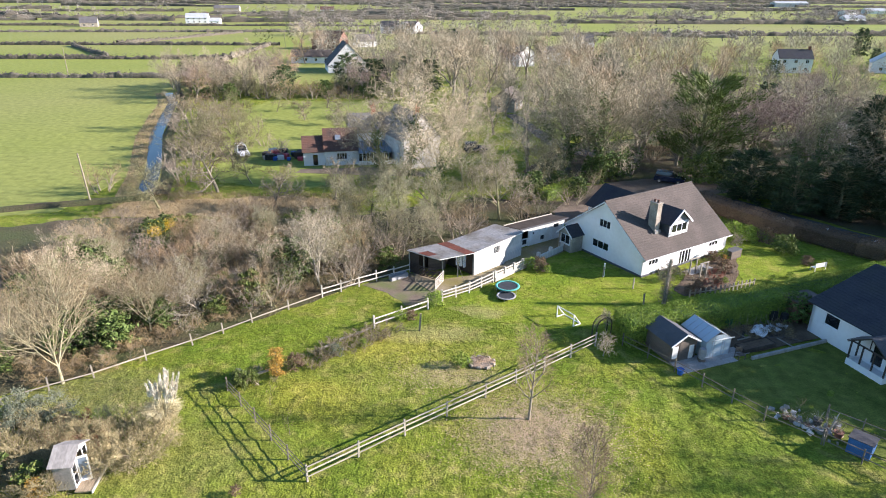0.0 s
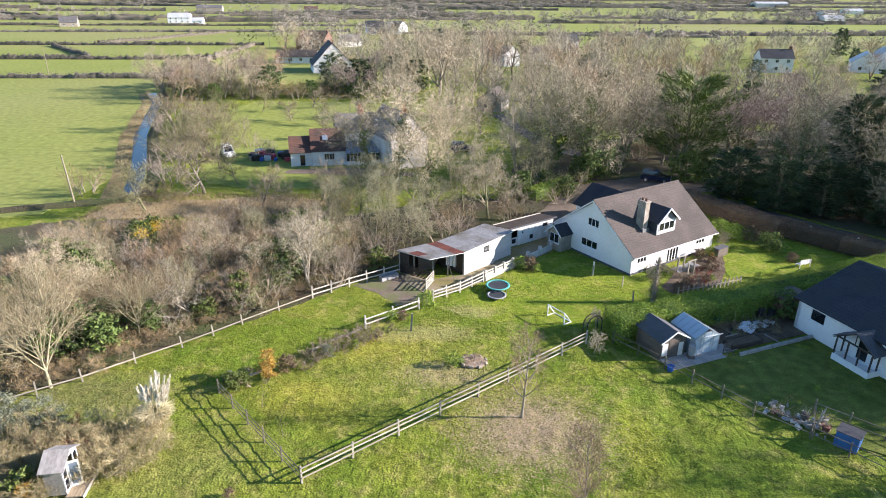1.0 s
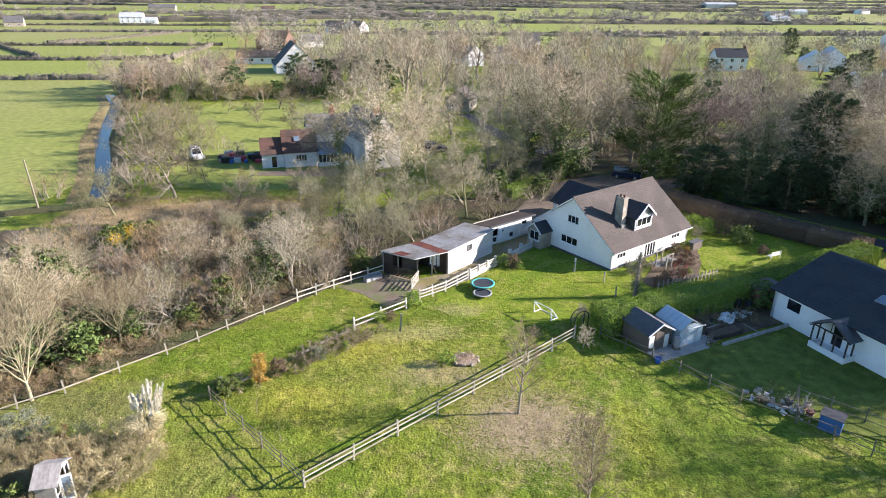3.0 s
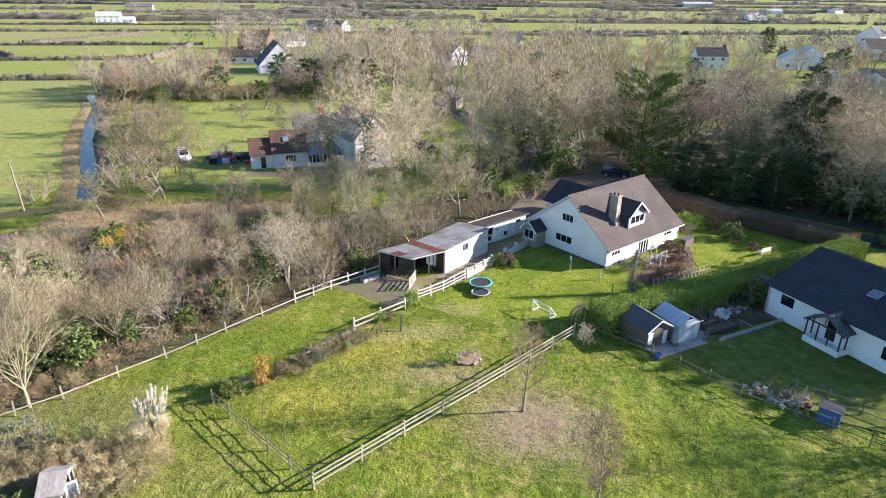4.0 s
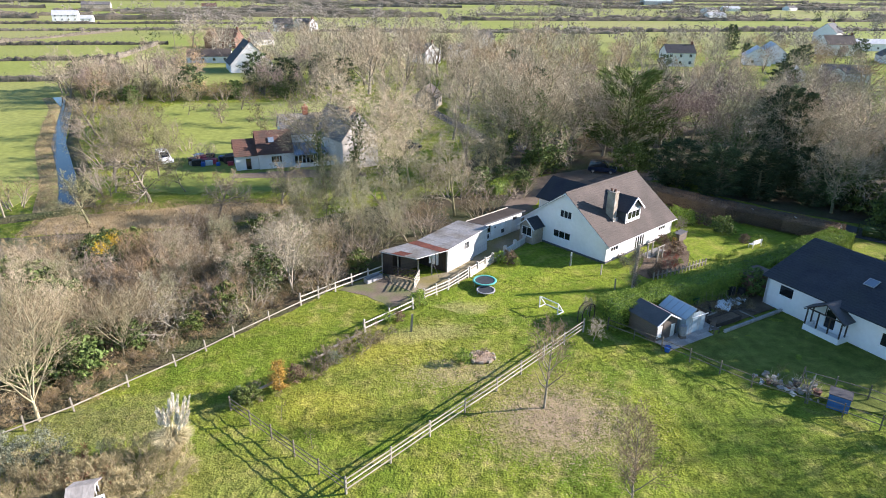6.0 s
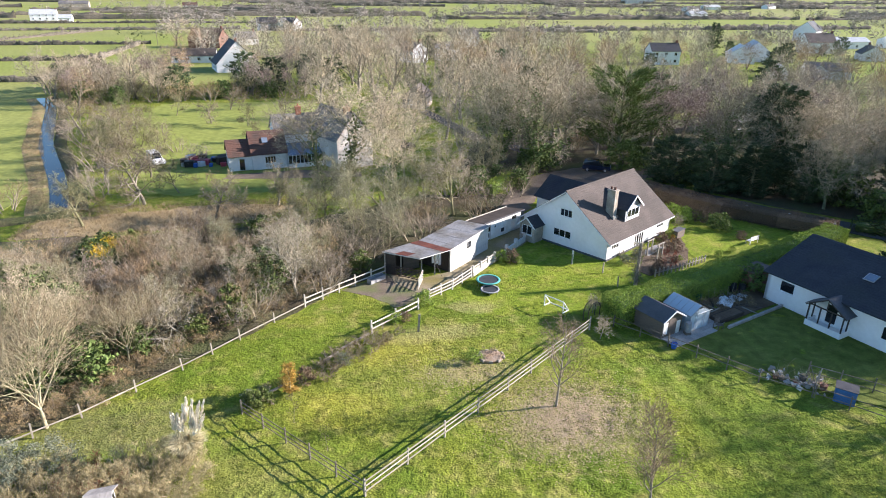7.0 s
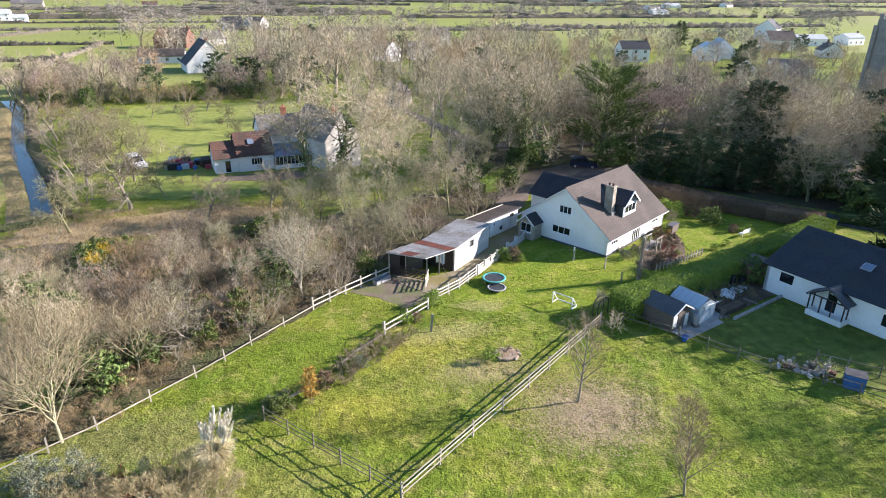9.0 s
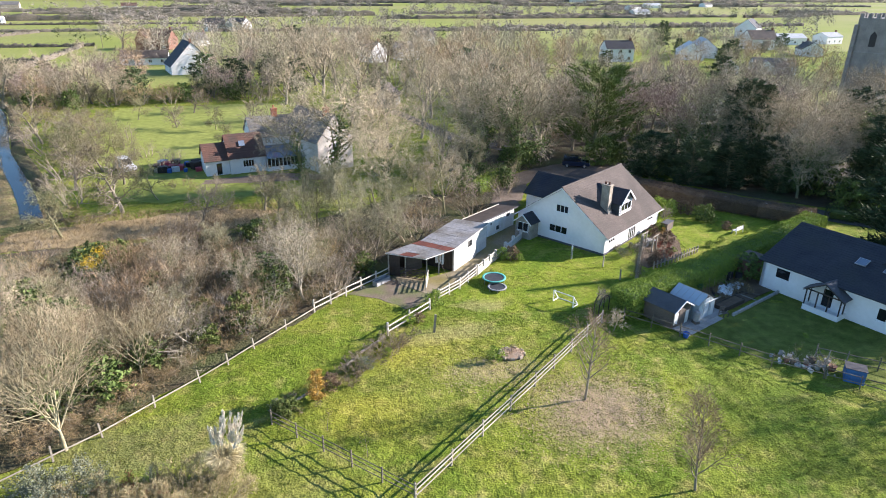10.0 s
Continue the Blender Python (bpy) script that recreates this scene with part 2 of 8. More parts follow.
CONIFER = material("conifer_needles", (0.075, 0.11, 0.03), (0.14, 0.175, 0.045), 0.4, 0.8, rand=0.15, island=0.4, spec=0.15)
HEDGE = material("clipped_hedge_leaves", (0.18, 0.27, 0.04), (0.28, 0.345, 0.065), 0.7, 0.85, island=0.35, spec=0.15)
BEECH = material("brown_hedge_leaves", (0.15, 0.10, 0.06), (0.20, 0.14, 0.085), 0.6, 0.85, island=0.4)
LAUREL = material("laurel_leaves", (0.09, 0.13, 0.028), (0.16, 0.19, 0.045), 0.8, 0.7, rand=0.2, island=0.4, spec=0.25)
GORSE = material("gorse_flowers", (0.80, 0.55, 0.02), (0.62, 0.42, 0.02), 1.0, 0.7, island=0.2)
AMBER = material("amber_leaves", (0.48, 0.28, 0.045), (0.30, 0.19, 0.05), 1.0, 0.7, island=0.35)
REDSTEM = material("red_stems", (0.33, 0.12, 0.075), (0.24, 0.085, 0.055), 1.0, 0.9, island=0.3)
SAGE = material("sage_leaves", (0.20, 0.215, 0.145), (0.14, 0.155, 0.10), 1.0, 0.8, island=0.3)
PLUME = material("pampas_plume", (0.82, 0.77, 0.66), (0.72, 0.66, 0.54), 2.0, 0.9, island=0.15)
PAMPAS = material("pampas_blades", (0.62, 0.54, 0.34), (0.50, 0.44, 0.25), 2.0, 0.8, island=0.3)
LEAFLITTER = material("fallen_leaves", (0.50, 0.375, 0.235), (0.36, 0.265, 0.16), 1.5, 0.9, island=0.3)
FARBARE = material("far_bare_crowns", (0.45, 0.38, 0.27), (0.32, 0.27, 0.195), 0.02, 0.95, island=0.3, c=(0.33, 0.30, 0.23), cscale=0.015)
# Twig brown greyed towards lilac, which puts distance haze into the colour.
FARHAZED = material("hazed_bare_crowns", (0.31, 0.27, 0.225), (0.23, 0.205, 0.175), 0.02, 0.95, island=0.3)
FARGREEN = material("far_evergreen", (0.075, 0.10, 0.04), (0.12, 0.14, 0.05), 0.03, 0.9, island=0.35)
FARHEDGE = material("far_hedgerow", (0.17, 0.145, 0.11), (0.115, 0.105, 0.075), 0.05, 0.95, 0.3, 20, island=0.25)
DARKGLASS = plain_glass("window_glass", (0.012, 0.014, 0.017))
SKYGLASS = plain_glass("roof_glass", (0.16, 0.20, 0.25), 0.12)
BLACK = material("black_metal", (0.02, 0.02, 0.022), (0.03, 0.03, 0.03), 2.0, 0.5)
MESHBLACK = material("trampoline_mat", (0.03, 0.035, 0.04), (0.05, 0.055, 0.06), 2.0, 0.7)
TEAL = material("teal_padding", (0.10, 0.42, 0.36), (0.08, 0.35, 0.31), 2.0, 0.5)
GREYPAD = material("grey_padding", (0.34, 0.34, 0.33), (0.26, 0.26, 0.26), 2.0, 0.6)
STEEL = material("steel_tube", (0.45, 0.45, 0.44), (0.36, 0.36, 0.35), 2.0, 0.4, metal=0.6)
BLUEPLASTIC = material("blue_plastic", (0.03, 0.12, 0.42), (0.025, 0.09, 0.32), 1.0, 0.5)
BLUEFELT = material("blue_painted_board", (0.05, 0.15, 0.36), (0.04, 0.11, 0.27), 1.0, 0.7)
GREENPLASTIC = material("green_plastic", (0.05, 0.14, 0.06), (0.04, 0.10, 0.05), 1.0, 0.5)
PINK = material("faded_red_plastic", (0.45, 0.08, 0.10), (0.34, 0.05, 0.08), 1.0, 0.5)
TARP = material("pale_tarp", (0.62, 0.63, 0.62), (0.50, 0.55, 0.56), 2.0, 0.6)
CARBLUE = plain_glass("dark_car_paint", (0.012, 0.02, 0.045), 0.15)
CARWHITE = plain_glass("white_car_paint", (0.72, 0.73, 0.74), 0.2)
RUBBER = material("tyre_rubber", (0.02, 0.02, 0.02), (0.03, 0.03, 0.03), 2.0, 0.8)
FARROOF = material("far_grey_roof", (0.10, 0.095, 0.095), (0.15, 0.14, 0.135), 0.3, 0.8, rand=0.3)
SHEETROOF = material("pale_sheet_roof", (0.50, 0.51, 0.51), (0.42, 0.43, 0.43), 0.3, 0.5, rand=0.15)
TOWER = material("church_stone", (0.30, 0.285, 0.26), (0.21, 0.20, 0.185), 0.6, 0.95, 0.03, 8)

water = bpy.data.materials.new("ditch_water")
water.use_nodes = True
wb = water.node_tree.nodes["Principled BSDF"]
wb.inputs["Base Color"].default_value = (0.012, 0.018, 0.02, 1)
wb.inputs["Roughness"].default_value = 0.04
wb.inputs["IOR"].default_value = 1.33
wt = water.node_tree.nodes.new("ShaderNodeTexNoise")
wt.inputs["Scale"].default_value = 1.2
wbump = water.node_tree.nodes.new("ShaderNodeBump")
wbump.inputs["Strength"].default_value, wbump.inputs["Distance"].default_value = 0.6, 0.06
water.node_tree.links.new(wt.outputs["Fac"], wbump.inputs["Height"])
water.node_tree.links.new(wbump.outputs[0], wb.inputs["Normal"])


# ---- mesh building ----
class Shape:
    """Vertices and faces that grow piece by piece into one mesh."""

    def __init__(self):
        self.v, self.f = [], []

    def add(self, verts, faces, m=None):
        k = len(self.v)
        self.v += [tuple(m @ Vector(p)) if m else tuple(p) for p in verts]
        self.f += [tuple(i + k for i in q) for q in faces]
        return self

    def box(self, x0, x1, y0, y1, z0, z1, bev=0.0, m=None):
        if bev <= 0:
            vs = [(x, y, z) for z in (z0, z1) for x, y in ((x0, y0), (x1, y0), (x1, y1), (x0, y1))]
            return self.add(vs, [(3, 2, 1, 0), (4, 5, 6, 7), (0, 1, 5, 4), (1, 2, 6, 5), (2, 3, 7, 6), (3, 0, 4, 7)], m)
        b = min(bev, (x1 - x0) / 3, (y1 - y0) / 3, (z1 - z0) / 3)
        vs, fs = [], []
        for z, q in ((z0, b), (z0 + b, 0), (z1 - b, 0), (z1, b)):
            vs += [(x0 + q, y0 + q, z), (x1 - q, y0 + q, z), (x1 - q, y1 - q, z), (x0 + q, y1 - q, z)]
        fs = [(3, 2, 1, 0), (12, 13, 14, 15)]
        for r in range(3):
            for i in range(4):
                j = (i + 1) % 4
                fs.append((r * 4 + i, r * 4 + j, r * 4 + 4 + j, r * 4 + 4 + i))
        return self.add(vs, fs, m)

    def tube(self, p, q, r0, r1=None, n=8, caps=True):
        p, q = Vector(p), Vector(q)
        r1 = r0 if r1 is None else r1
        d = (q - p).normalized()
        a = d.orthogonal().normalized()
        b = d.cross(a)
        vs = []
        for c, r in ((p, r0), (q, r1)):
            vs += [c + r * (math.cos(2 * math.pi * i / n) * a + math.sin(2 * math.pi * i / n) * b) for i in range(n)]
        fs = [(i, (i + 1) % n, n + (i + 1) % n, n + i) for i in range(n)]
        if caps:
            fs += [tuple(range(n))[::-1], tuple(range(n, 2 * n))]
        return self.add(vs, fs)

    def prism(self, outline, h0, h1, axis="z", m=None):
        """An outline of two coordinates, drawn out along an axis."""
        n = len(outline)
        put = {"z": lambda a, b, h: (a, b, h), "y": lambda a, b, h: (a, h, b), "x": lambda a, b, h: (h, a, b)}[axis]
        vs = [put(a, b, h) for h in (h0, h1) for a, b in outline]
        fs = [tuple(range(n)), tuple(range(2 * n - 1, n - 1, -1))]
        fs += [(i, n + i, n + (i + 1) % n, (i + 1) % n) for i in range(n)]
        return self.add(vs, fs, m)

    def lathe(self, profile, n=16, centre=(0, 0), ring=False):
        vs = [(centre[0] + r * math.cos(2 * math.pi * i / n), centre[1] + r * math.sin(2 * math.pi * i / n), z) for r, z in profile for i in range(n)]
        fs = [(k * n + i, k * n + (i + 1) % n, k * n + n + (i + 1) % n, k * n + n + i) for k in range(len(profile) - 1) for i in range(n)]
        k = (len(profile) - 1) * n
        if ring:
            fs += [(k + i, k + (i + 1) % n, (i + 1) % n, i) for i in range(n)]
        else:
            fs += [tuple(range(n))[::-1], tuple(range(k, k + n))]
        return self.add(vs, fs)

    def mesh(self, name, mat, smooth=False):
        me = bpy.data.meshes.new(name)
        me.from_pydata(self.v, [], self.f)
        bm = bmesh.new()
        bm.from_mesh(me)
        bmesh.ops.recalc_face_normals(bm, faces=bm.faces)
        bm.to_mesh(me)
        bm.free()
        me.materials.append(mat)
        if smooth:
            me.shade_smooth()
        return me


def part(name, shape, mat, parent, label="", smooth=False):
    data = shape.mesh(name, mat, smooth) if isinstance(shape, Shape) else shape
    ob = new(name, data)
    ob.parent = parent
    if label:
        tagged(ob, label)
    return ob


def thing(name, m, label, category, group="", kind=""):
    ob = new(name)
    ob.empty_display_size = 0.2
    ob.matrix_world = m
    return tagged(ob, label, category, group, kind)


def solid(name, shape, mat, label, category, group="", kind="", m=None, smooth=False):
    ob = new(name, shape.mesh(name, mat, smooth))
    if m is not None:
        ob.matrix_world = m
    return tagged(ob, label, category, group, kind)


def soup(name, verts, faces, mat):
    """A mesh from numpy arrays of vertices and equal-sided faces."""
    me = bpy.data.meshes.new(name)
    k = faces.shape[1]
    me.vertices.add(len(verts))
    me.vertices.foreach_set("co", np.ascontiguousarray(verts, dtype=np.float32).ravel())
    me.loops.add(faces.size)
    me.loops.foreach_set("vertex_index", np.ascontiguousarray(faces, dtype=np.int32).ravel())
    me.polygons.add(len(faces))
    me.polygons.foreach_set("loop_start", np.arange(0, faces.size, k, dtype=np.int32))
    me.update(calc_edges=True)
    me.materials.append(mat)
    return me


def flat_tris(name, p, q, width, mat, rng):
    """Slim triangles from p towards q: twigs, blades, straws."""
    d = q - p
    side = np.cross(d, rng.normal(size=d.shape))
    side /= np.linalg.norm(side, axis=1, keepdims=True) + 1e-9
    w = (np.asarray(width).reshape(-1, 1) if np.ndim(width) else width) / 2
    v = np.stack([p - side * w, p + side * w, q], axis=1).reshape(-1, 3)
    return soup(name, v, np.arange(len(v)).reshape(-1, 3), mat)


def leaf_quads(name, c, size, mat, rng, lift=0.0):
    """Small four-cornered leaves about the centres c, turned at random."""
    n = len(c)
    a = rng.normal(size=(n, 3))
    a[:, 2] *= 1 - lift
    a /= np.linalg.norm(a, axis=1, keepdims=True)
    b = np.cross(a, rng.normal(size=(n, 3)))
    b[:, 2] *= 1 - lift
    b /= np.linalg.norm(b, axis=1, keepdims=True)
    s = (size * rng.uniform(0.6, 1.4, n)).reshape(-1, 1)
    v = np.stack([c - a * s, c + b * s * 0.5, c + a * s, c - b * s * 0.5], axis=1).reshape(-1, 3)
    return soup(name, v, np.arange(len(v)).reshape(-1, 4), mat)


# ---- trees and shrubs ----
def tubes_mesh(name, tubes, mat):
    """Tapered limbs: each a row of points, their radii and a number of sides."""
    vs, fs, k = [], [], 0
    for pts, rad, n in tubes:
        m = len(pts)
        d = pts[-1] - pts[0]
        a = np.cross(d, (0.31, 0.77, 0.55))
        a /= np.linalg.norm(a) + 1e-9
        b = np.cross(d, a)
        b /= np.linalg.norm(b) + 1e-9
        th = np.arange(n) * 2 * math.pi / n
        ring = np.cos(th)[:, None] * a + np.sin(th)[:, None] * b
        vs.append((pts[:, None, :] + rad[:, None, None] * ring[None]).reshape(-1, 3))
        i, j = np.meshgrid(np.arange(m - 1), np.arange(n), indexing="ij")
        i, j = i.ravel(), j.ravel()
        j2 = (j + 1) % n
        fs.append(np.stack([i * n + j, i * n + j2, (i + 1) * n + j2, (i + 1) * n + j], 1) + k)
        k += m * n
    return soup(name, np.concatenate(vs), np.concatenate(fs), mat)


def grow(seed, height, radius, levels, stems=1, splay=0.1, bole=0.3, first=0.5, thin=0.018):
    """A branching frame. levels: (children, length ratio, angle, upward pull, wobble) for each order of branch.
    Returns the limbs as tubes, and starts and ends of the last twigs."""
    rng = np.random.default_rng(seed)
    tubes, now = [], []
    for s in range(stems):
        az = 2 * math.pi * (s + rng.random()) / stems
        d = np.array([splay * math.cos(az), splay * math.sin(az), 1.0])
        L = height * first * rng.uniform(0.85, 1.1)
        now.append((np.array([0.12 * stems * math.cos(az) * (stems > 1), 0.12 * stems * math.sin(az) * (stems > 1), -0.15]), d / np.linalg.norm(d), L, radius))
    tw_p, tw_q = [], []
    for lev, (kids, ratio, angle, pull, wob) in enumerate(levels):
        nxt = []
        seg, sides = ((6, 7), (4, 5), (2, 3), (2, 0))[min(lev, 3)] if stems < 3 else ((4, 5), (3, 3), (2, 3), (2, 0))[min(lev, 3)]
        fine = lev == len(levels) - 1
        tmin = (bole, 0.25, 0.15, 0.1)[min(lev, 3)]
        for p, d, L, r in now:
            pts = [p]
            for i in range(seg):
                d = d + rng.normal(0, wob, 3) + (0, 0, pull)
                d /= np.linalg.norm(d)
                pts.append(pts[-1] + d * L / seg)
            pts = np.array(pts)
            rad = r * (1 - 0.8 * np.linspace(0, 1, seg + 1))
            if fine:
                tw_p.append(pts[0])
                tw_q.append(pts[-1])
            else:
                tubes.append((pts, rad, sides))
            a0 = rng.random() * 7
            for k in range(kids):
                t = tmin + (1 - tmin) * (k + rng.random()) / kids
                i = min(int(t * seg), seg - 1)
                f = t * seg - i
                base = pts[i] * (1 - f) + pts[i + 1] * f
                u = pts[i + 1] - pts[i]
                u /= np.linalg.norm(u)
                s1 = np.cross(u, (0.2, 0.3, 0.93) if abs(u[2]) < 0.9 else (1, 0, 0))
                s1 /= np.linalg.norm(s1)
                s2 = np.cross(u, s1)
                az = a0 + k * 2.4 + rng.normal(0, 0.3)
                an = radians(angle * rng.uniform(0.7, 1.25))
                cd = math.cos(an) * u + math.sin(an) * (math.cos(az) * s1 + math.sin(az) * s2)
                cl = L * ratio * rng.uniform(0.7, 1.2) * (1.15 - 0.45 * t)
                if fine:
                    q = base + (cd + (0, 0, pull)) * cl
                    tw_p.append(base)
                    tw_q.append(q)
                    for _ in range(2):
                        g = rng.uniform(0.3, 0.8)
                        b2 = base * (1 - g) + q * g
                        tw_p.append(b2)
                        tw_q.append(b2 + (cd + rng.normal(0, 0.5, 3)) * cl * 0.55)
                else:
                    nxt.append((base, cd, cl, max(rad[i] * 0.62, thin)))
        now = nxt
    return tubes, np.array(tw_p), np.array(tw_q)


def along(tubes, n, spread, rng, low=0.0, high=99.0, thick=0.0):
    """Points scattered round the limbs."""
    segs = [(t[0][i], t[0][i + 1]) for t in tubes if t[1][0] >= thick for i in range(len(t[0]) - 1)]
    segs = [s for s in segs if low <= s[0][2] <= high]
    idx = rng.integers(0, len(segs), n)
    a = np.array([segs[i][0] for i in idx])
    b = np.array([segs[i][1] for i in idx])
    t = rng.random((n, 1))
    return a + (b - a) * t + rng.normal(0, spread, (n, 3))


KINDS = {}


def kind(key, name, label, category, parts):
    KINDS[key] = (name, label, category, parts)


def plant(key, x, y, scale=1.0, turn=None, group="", tall=1.0, label="", wide=1.0):
    name, lab, category, parts = KINDS[key]
    ob = new(name)
    ob.empty_display_size = 0.2
    turn = random.uniform(0, 360) if turn is None else turn
    ob.matrix_world = pose(x, y, 0, 0, 0, turn) @ Matrix.Diagonal((scale * wide, scale * wide, scale * tall, 1))
    tagged(ob, label or lab, category, group)
    for pname, data in parts:
        o = new(pname, data)
        o.parent = ob
        if category == "shrub" or "bush" in name:
            o["kind"] = "stuff"
    return ob


def bare(key, name, label, seed, height, radius, levels, bark, twig, width=0.02, ivy=0, ivy_top=9.0, **more):
    rng = np.random.default_rng(seed + 100)
    tubes, p, q = grow(seed, height, radius, levels, **more)
    top = max(p[:, 2].max(), q[:, 2].max())
    s = height / top
    tubes = [(t[0] * s, t[1] * s, t[2]) for t in tubes]
    parts = [("trunk", tubes_mesh("trunk", tubes, bark)), ("crown", flat_tris("crown", p * s, q * s, width, twig, rng))]
    if ivy:
        c = along(tubes, ivy, 0.42, rng, 0.3, ivy_top, 0.5 * max(t[1][0] for t in tubes))
        parts.append(("ivy", leaf_quads("ivy", c, 0.15, IVY, rng)))
    kind(key, name, label, "shrub" if height < 6 else "tree", parts)


BROAD = [(10, 0.66, 52, 0.09, 0.10), (8, 0.55, 48, 0.07, 0.14), (7, 0.50, 42, 0.05, 0.16), (5, 0.76, 34, 0.05, 0.1)]
OPEN = [(9, 0.64, 52, 0.08, 0.14), (8, 0.56, 50, 0.08, 0.18), (6, 0.54, 45, 0.06, 0.2), (5, 0.66, 40, 0.05, 0.1)]
TALL = [(12, 0.56, 46, 0.12, 0.08), (8, 0.52, 44, 0.09, 0.12), (6, 0.52, 42, 0.07, 0.14), (4, 0.78, 32, 0.06, 0.1)]
FORKED = [(9, 2.4, 38, 0.05, 0.05), (9, 0.50, 34, 0.06, 0.07), (8, 0.50, 32, 0.05, 0.1), (6, 0.75, 28, 0.05, 0.1)]
FAN = [(7, 0.75, 34, 0.08, 0.08), (5, 0.6, 34, 0.08, 0.1), (5, 0.6, 32, 0.06, 0.1), (4, 0.7, 28, 0.05, 0.1)]
GNARLED = [(8, 0.7, 60, 0.05, 0.2), (7, 0.52, 52, 0.06, 0.22), (6, 0.52, 48, 0.06, 0.2), (5, 0.6, 42, 0.05, 0.1)]
BUSHY = [(6, 0.62, 36, 0.07, 0.10), (5, 0.60, 36, 0.06, 0.12), (4, 0.75, 28, 0.05, 0.1)]
DENSE = [(8, 0.6, 34, 0.05, 0.08), (7, 0.55, 34, 0.05, 0.1), (4, 0.75, 28, 0.04, 0.1)]
ARCHED = [(6, 0.62, 42, -0.02, 0.12), (5, 0.58, 44, -0.03, 0.14), (4, 0.7, 34, -0.02, 0.12)]
SLIM = [(20, 0.34, 46, 0.10, 0.04), (9, 0.45, 40, 0.10, 0.10), (6, 0.6, 32, 0.06, 0.1)]
SLIMDENSE = [(26, 0.36, 42, 0.10, 0.04), (10, 0.5, 36, 0.10, 0.1), (6, 0.62, 30, 0.06, 0.1)]
SMALL = [(9, 0.6, 48, 0.08, 0.12), (8, 0.55, 46, 0.06, 0.15), (8, 0.6, 40, 0.05, 0.1)]

bare("broad_a", "bare_tree", "tall leafless broadleaf tree with a wide tan crown", 1, 14, 0.15, BROAD, BARK, TWIG, 0.032, thin=0.03, ivy=500, ivy_top=6)
bare("broad_b", "bare_tree", "tall leafless broadleaf tree with pale brown twigs", 2, 14, 0.15, BROAD, MOSSBARK, TWIG, 0.032, thin=0.03)
bare("broad_green", "bare_tree", "leafless tree with lichen-green twigs", 12, 10, 0.09, BROAD, MOSSBARK, TWIGGREEN, 0.029, first=0.42, thin=0.03)
bare("ivy_a", "ivy_clad_tree", "tall leafless tree with ivy climbing its trunk and limbs", 3, 16, 0.16, TALL, MOSSBARK, TWIG, 0.033, ivy=1900, ivy_top=12, bole=0.18, thin=0.03)
bare("ivy_b", "ivy_clad_tree", "tall ivy-covered tree with a sparse bare crown", 4, 16, 0.15, TALL, MOSSBARK, TWIGGREEN, 0.032, ivy=1900, ivy_top=12, bole=0.2, thin=0.03)
bare("red", "bare_tree", "leafless tree with purplish brown twigs", 5, 14, 0.14, TALL, BARK, TWIGRED, 0.033, bole=0.2, thin=0.03, ivy=500, ivy_top=6)
bare("silver", "bare_tree", "leafless tree with dense silvery grey twigs", 6, 11, 0.11, BROAD, MOSSBARK, SILVERTWIG, 0.029, bole=0.2, first=0.4, thin=0.03)
bare("apple_a", "orchard_tree", "gnarled leafless orchard tree with a low spreading crown", 7, 6, 0.10, GNARLED, BARK, ORCHARDTWIG, 0.034, bole=0.25, first=0.4, thin=0.03)
bare("apple_b", "orchard_tree", "old leafless fruit tree with tangled twigs", 8, 6, 0.09, GNARLED, MOSSBARK, BRUSHGREEN, 0.03, bole=0.3, first=0.4, thin=0.03)
bare("spread", "bare_tree", "leafless many-limbed tree with a fan of tawny twigs", 9, 9, 0.10, FORKED, PALEBARK, ORCHARDTWIG, 0.015, bole=0.45, first=0.22, thin=0.028)
bare("broom", "bare_shrub", "dense olive-brown twiggy bush on the grass", 19, 2.4, 0.026, [(7, 0.6, 34, 0.05, 0.08), (6, 0.55, 34, 0.05, 0.1), (4, 0.75, 28, 0.04, 0.1)], STEM, BROOM, 0.021, stems=13, splay=0.75, bole=0.05, first=0.75)
bare("open", "bare_tree", "tall leafless tree with open crooked branches", 13, 15, 0.17, OPEN, MOSSBARK, TWIG, 0.030, bole=0.3, first=0.5, ivy=900, ivy_top=7, thin=0.03)
bare("slim", "young_tree", "slender leafless young tree with upswept twigs", 10, 7.4, 0.085, SLIM, BARK, SLIMTWIG, 0.018, bole=0.22, first=0.85)
bare("slim_b", "young_tree", "slender leafless young tree with a narrow oval crown", 11, 7.2, 0.085, SLIMDENSE, BARK, SLIMTWIG, 0.018, bole=0.15, first=0.85)
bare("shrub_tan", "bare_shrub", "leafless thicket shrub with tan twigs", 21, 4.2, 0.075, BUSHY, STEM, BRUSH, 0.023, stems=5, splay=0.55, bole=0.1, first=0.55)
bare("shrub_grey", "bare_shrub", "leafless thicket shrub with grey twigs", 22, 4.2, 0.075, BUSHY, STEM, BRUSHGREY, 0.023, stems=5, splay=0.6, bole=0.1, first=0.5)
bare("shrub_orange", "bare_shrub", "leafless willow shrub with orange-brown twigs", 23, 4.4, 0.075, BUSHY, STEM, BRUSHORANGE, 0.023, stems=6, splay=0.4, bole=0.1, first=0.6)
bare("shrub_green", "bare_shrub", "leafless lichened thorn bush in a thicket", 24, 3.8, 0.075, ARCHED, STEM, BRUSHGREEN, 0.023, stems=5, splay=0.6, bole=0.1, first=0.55)
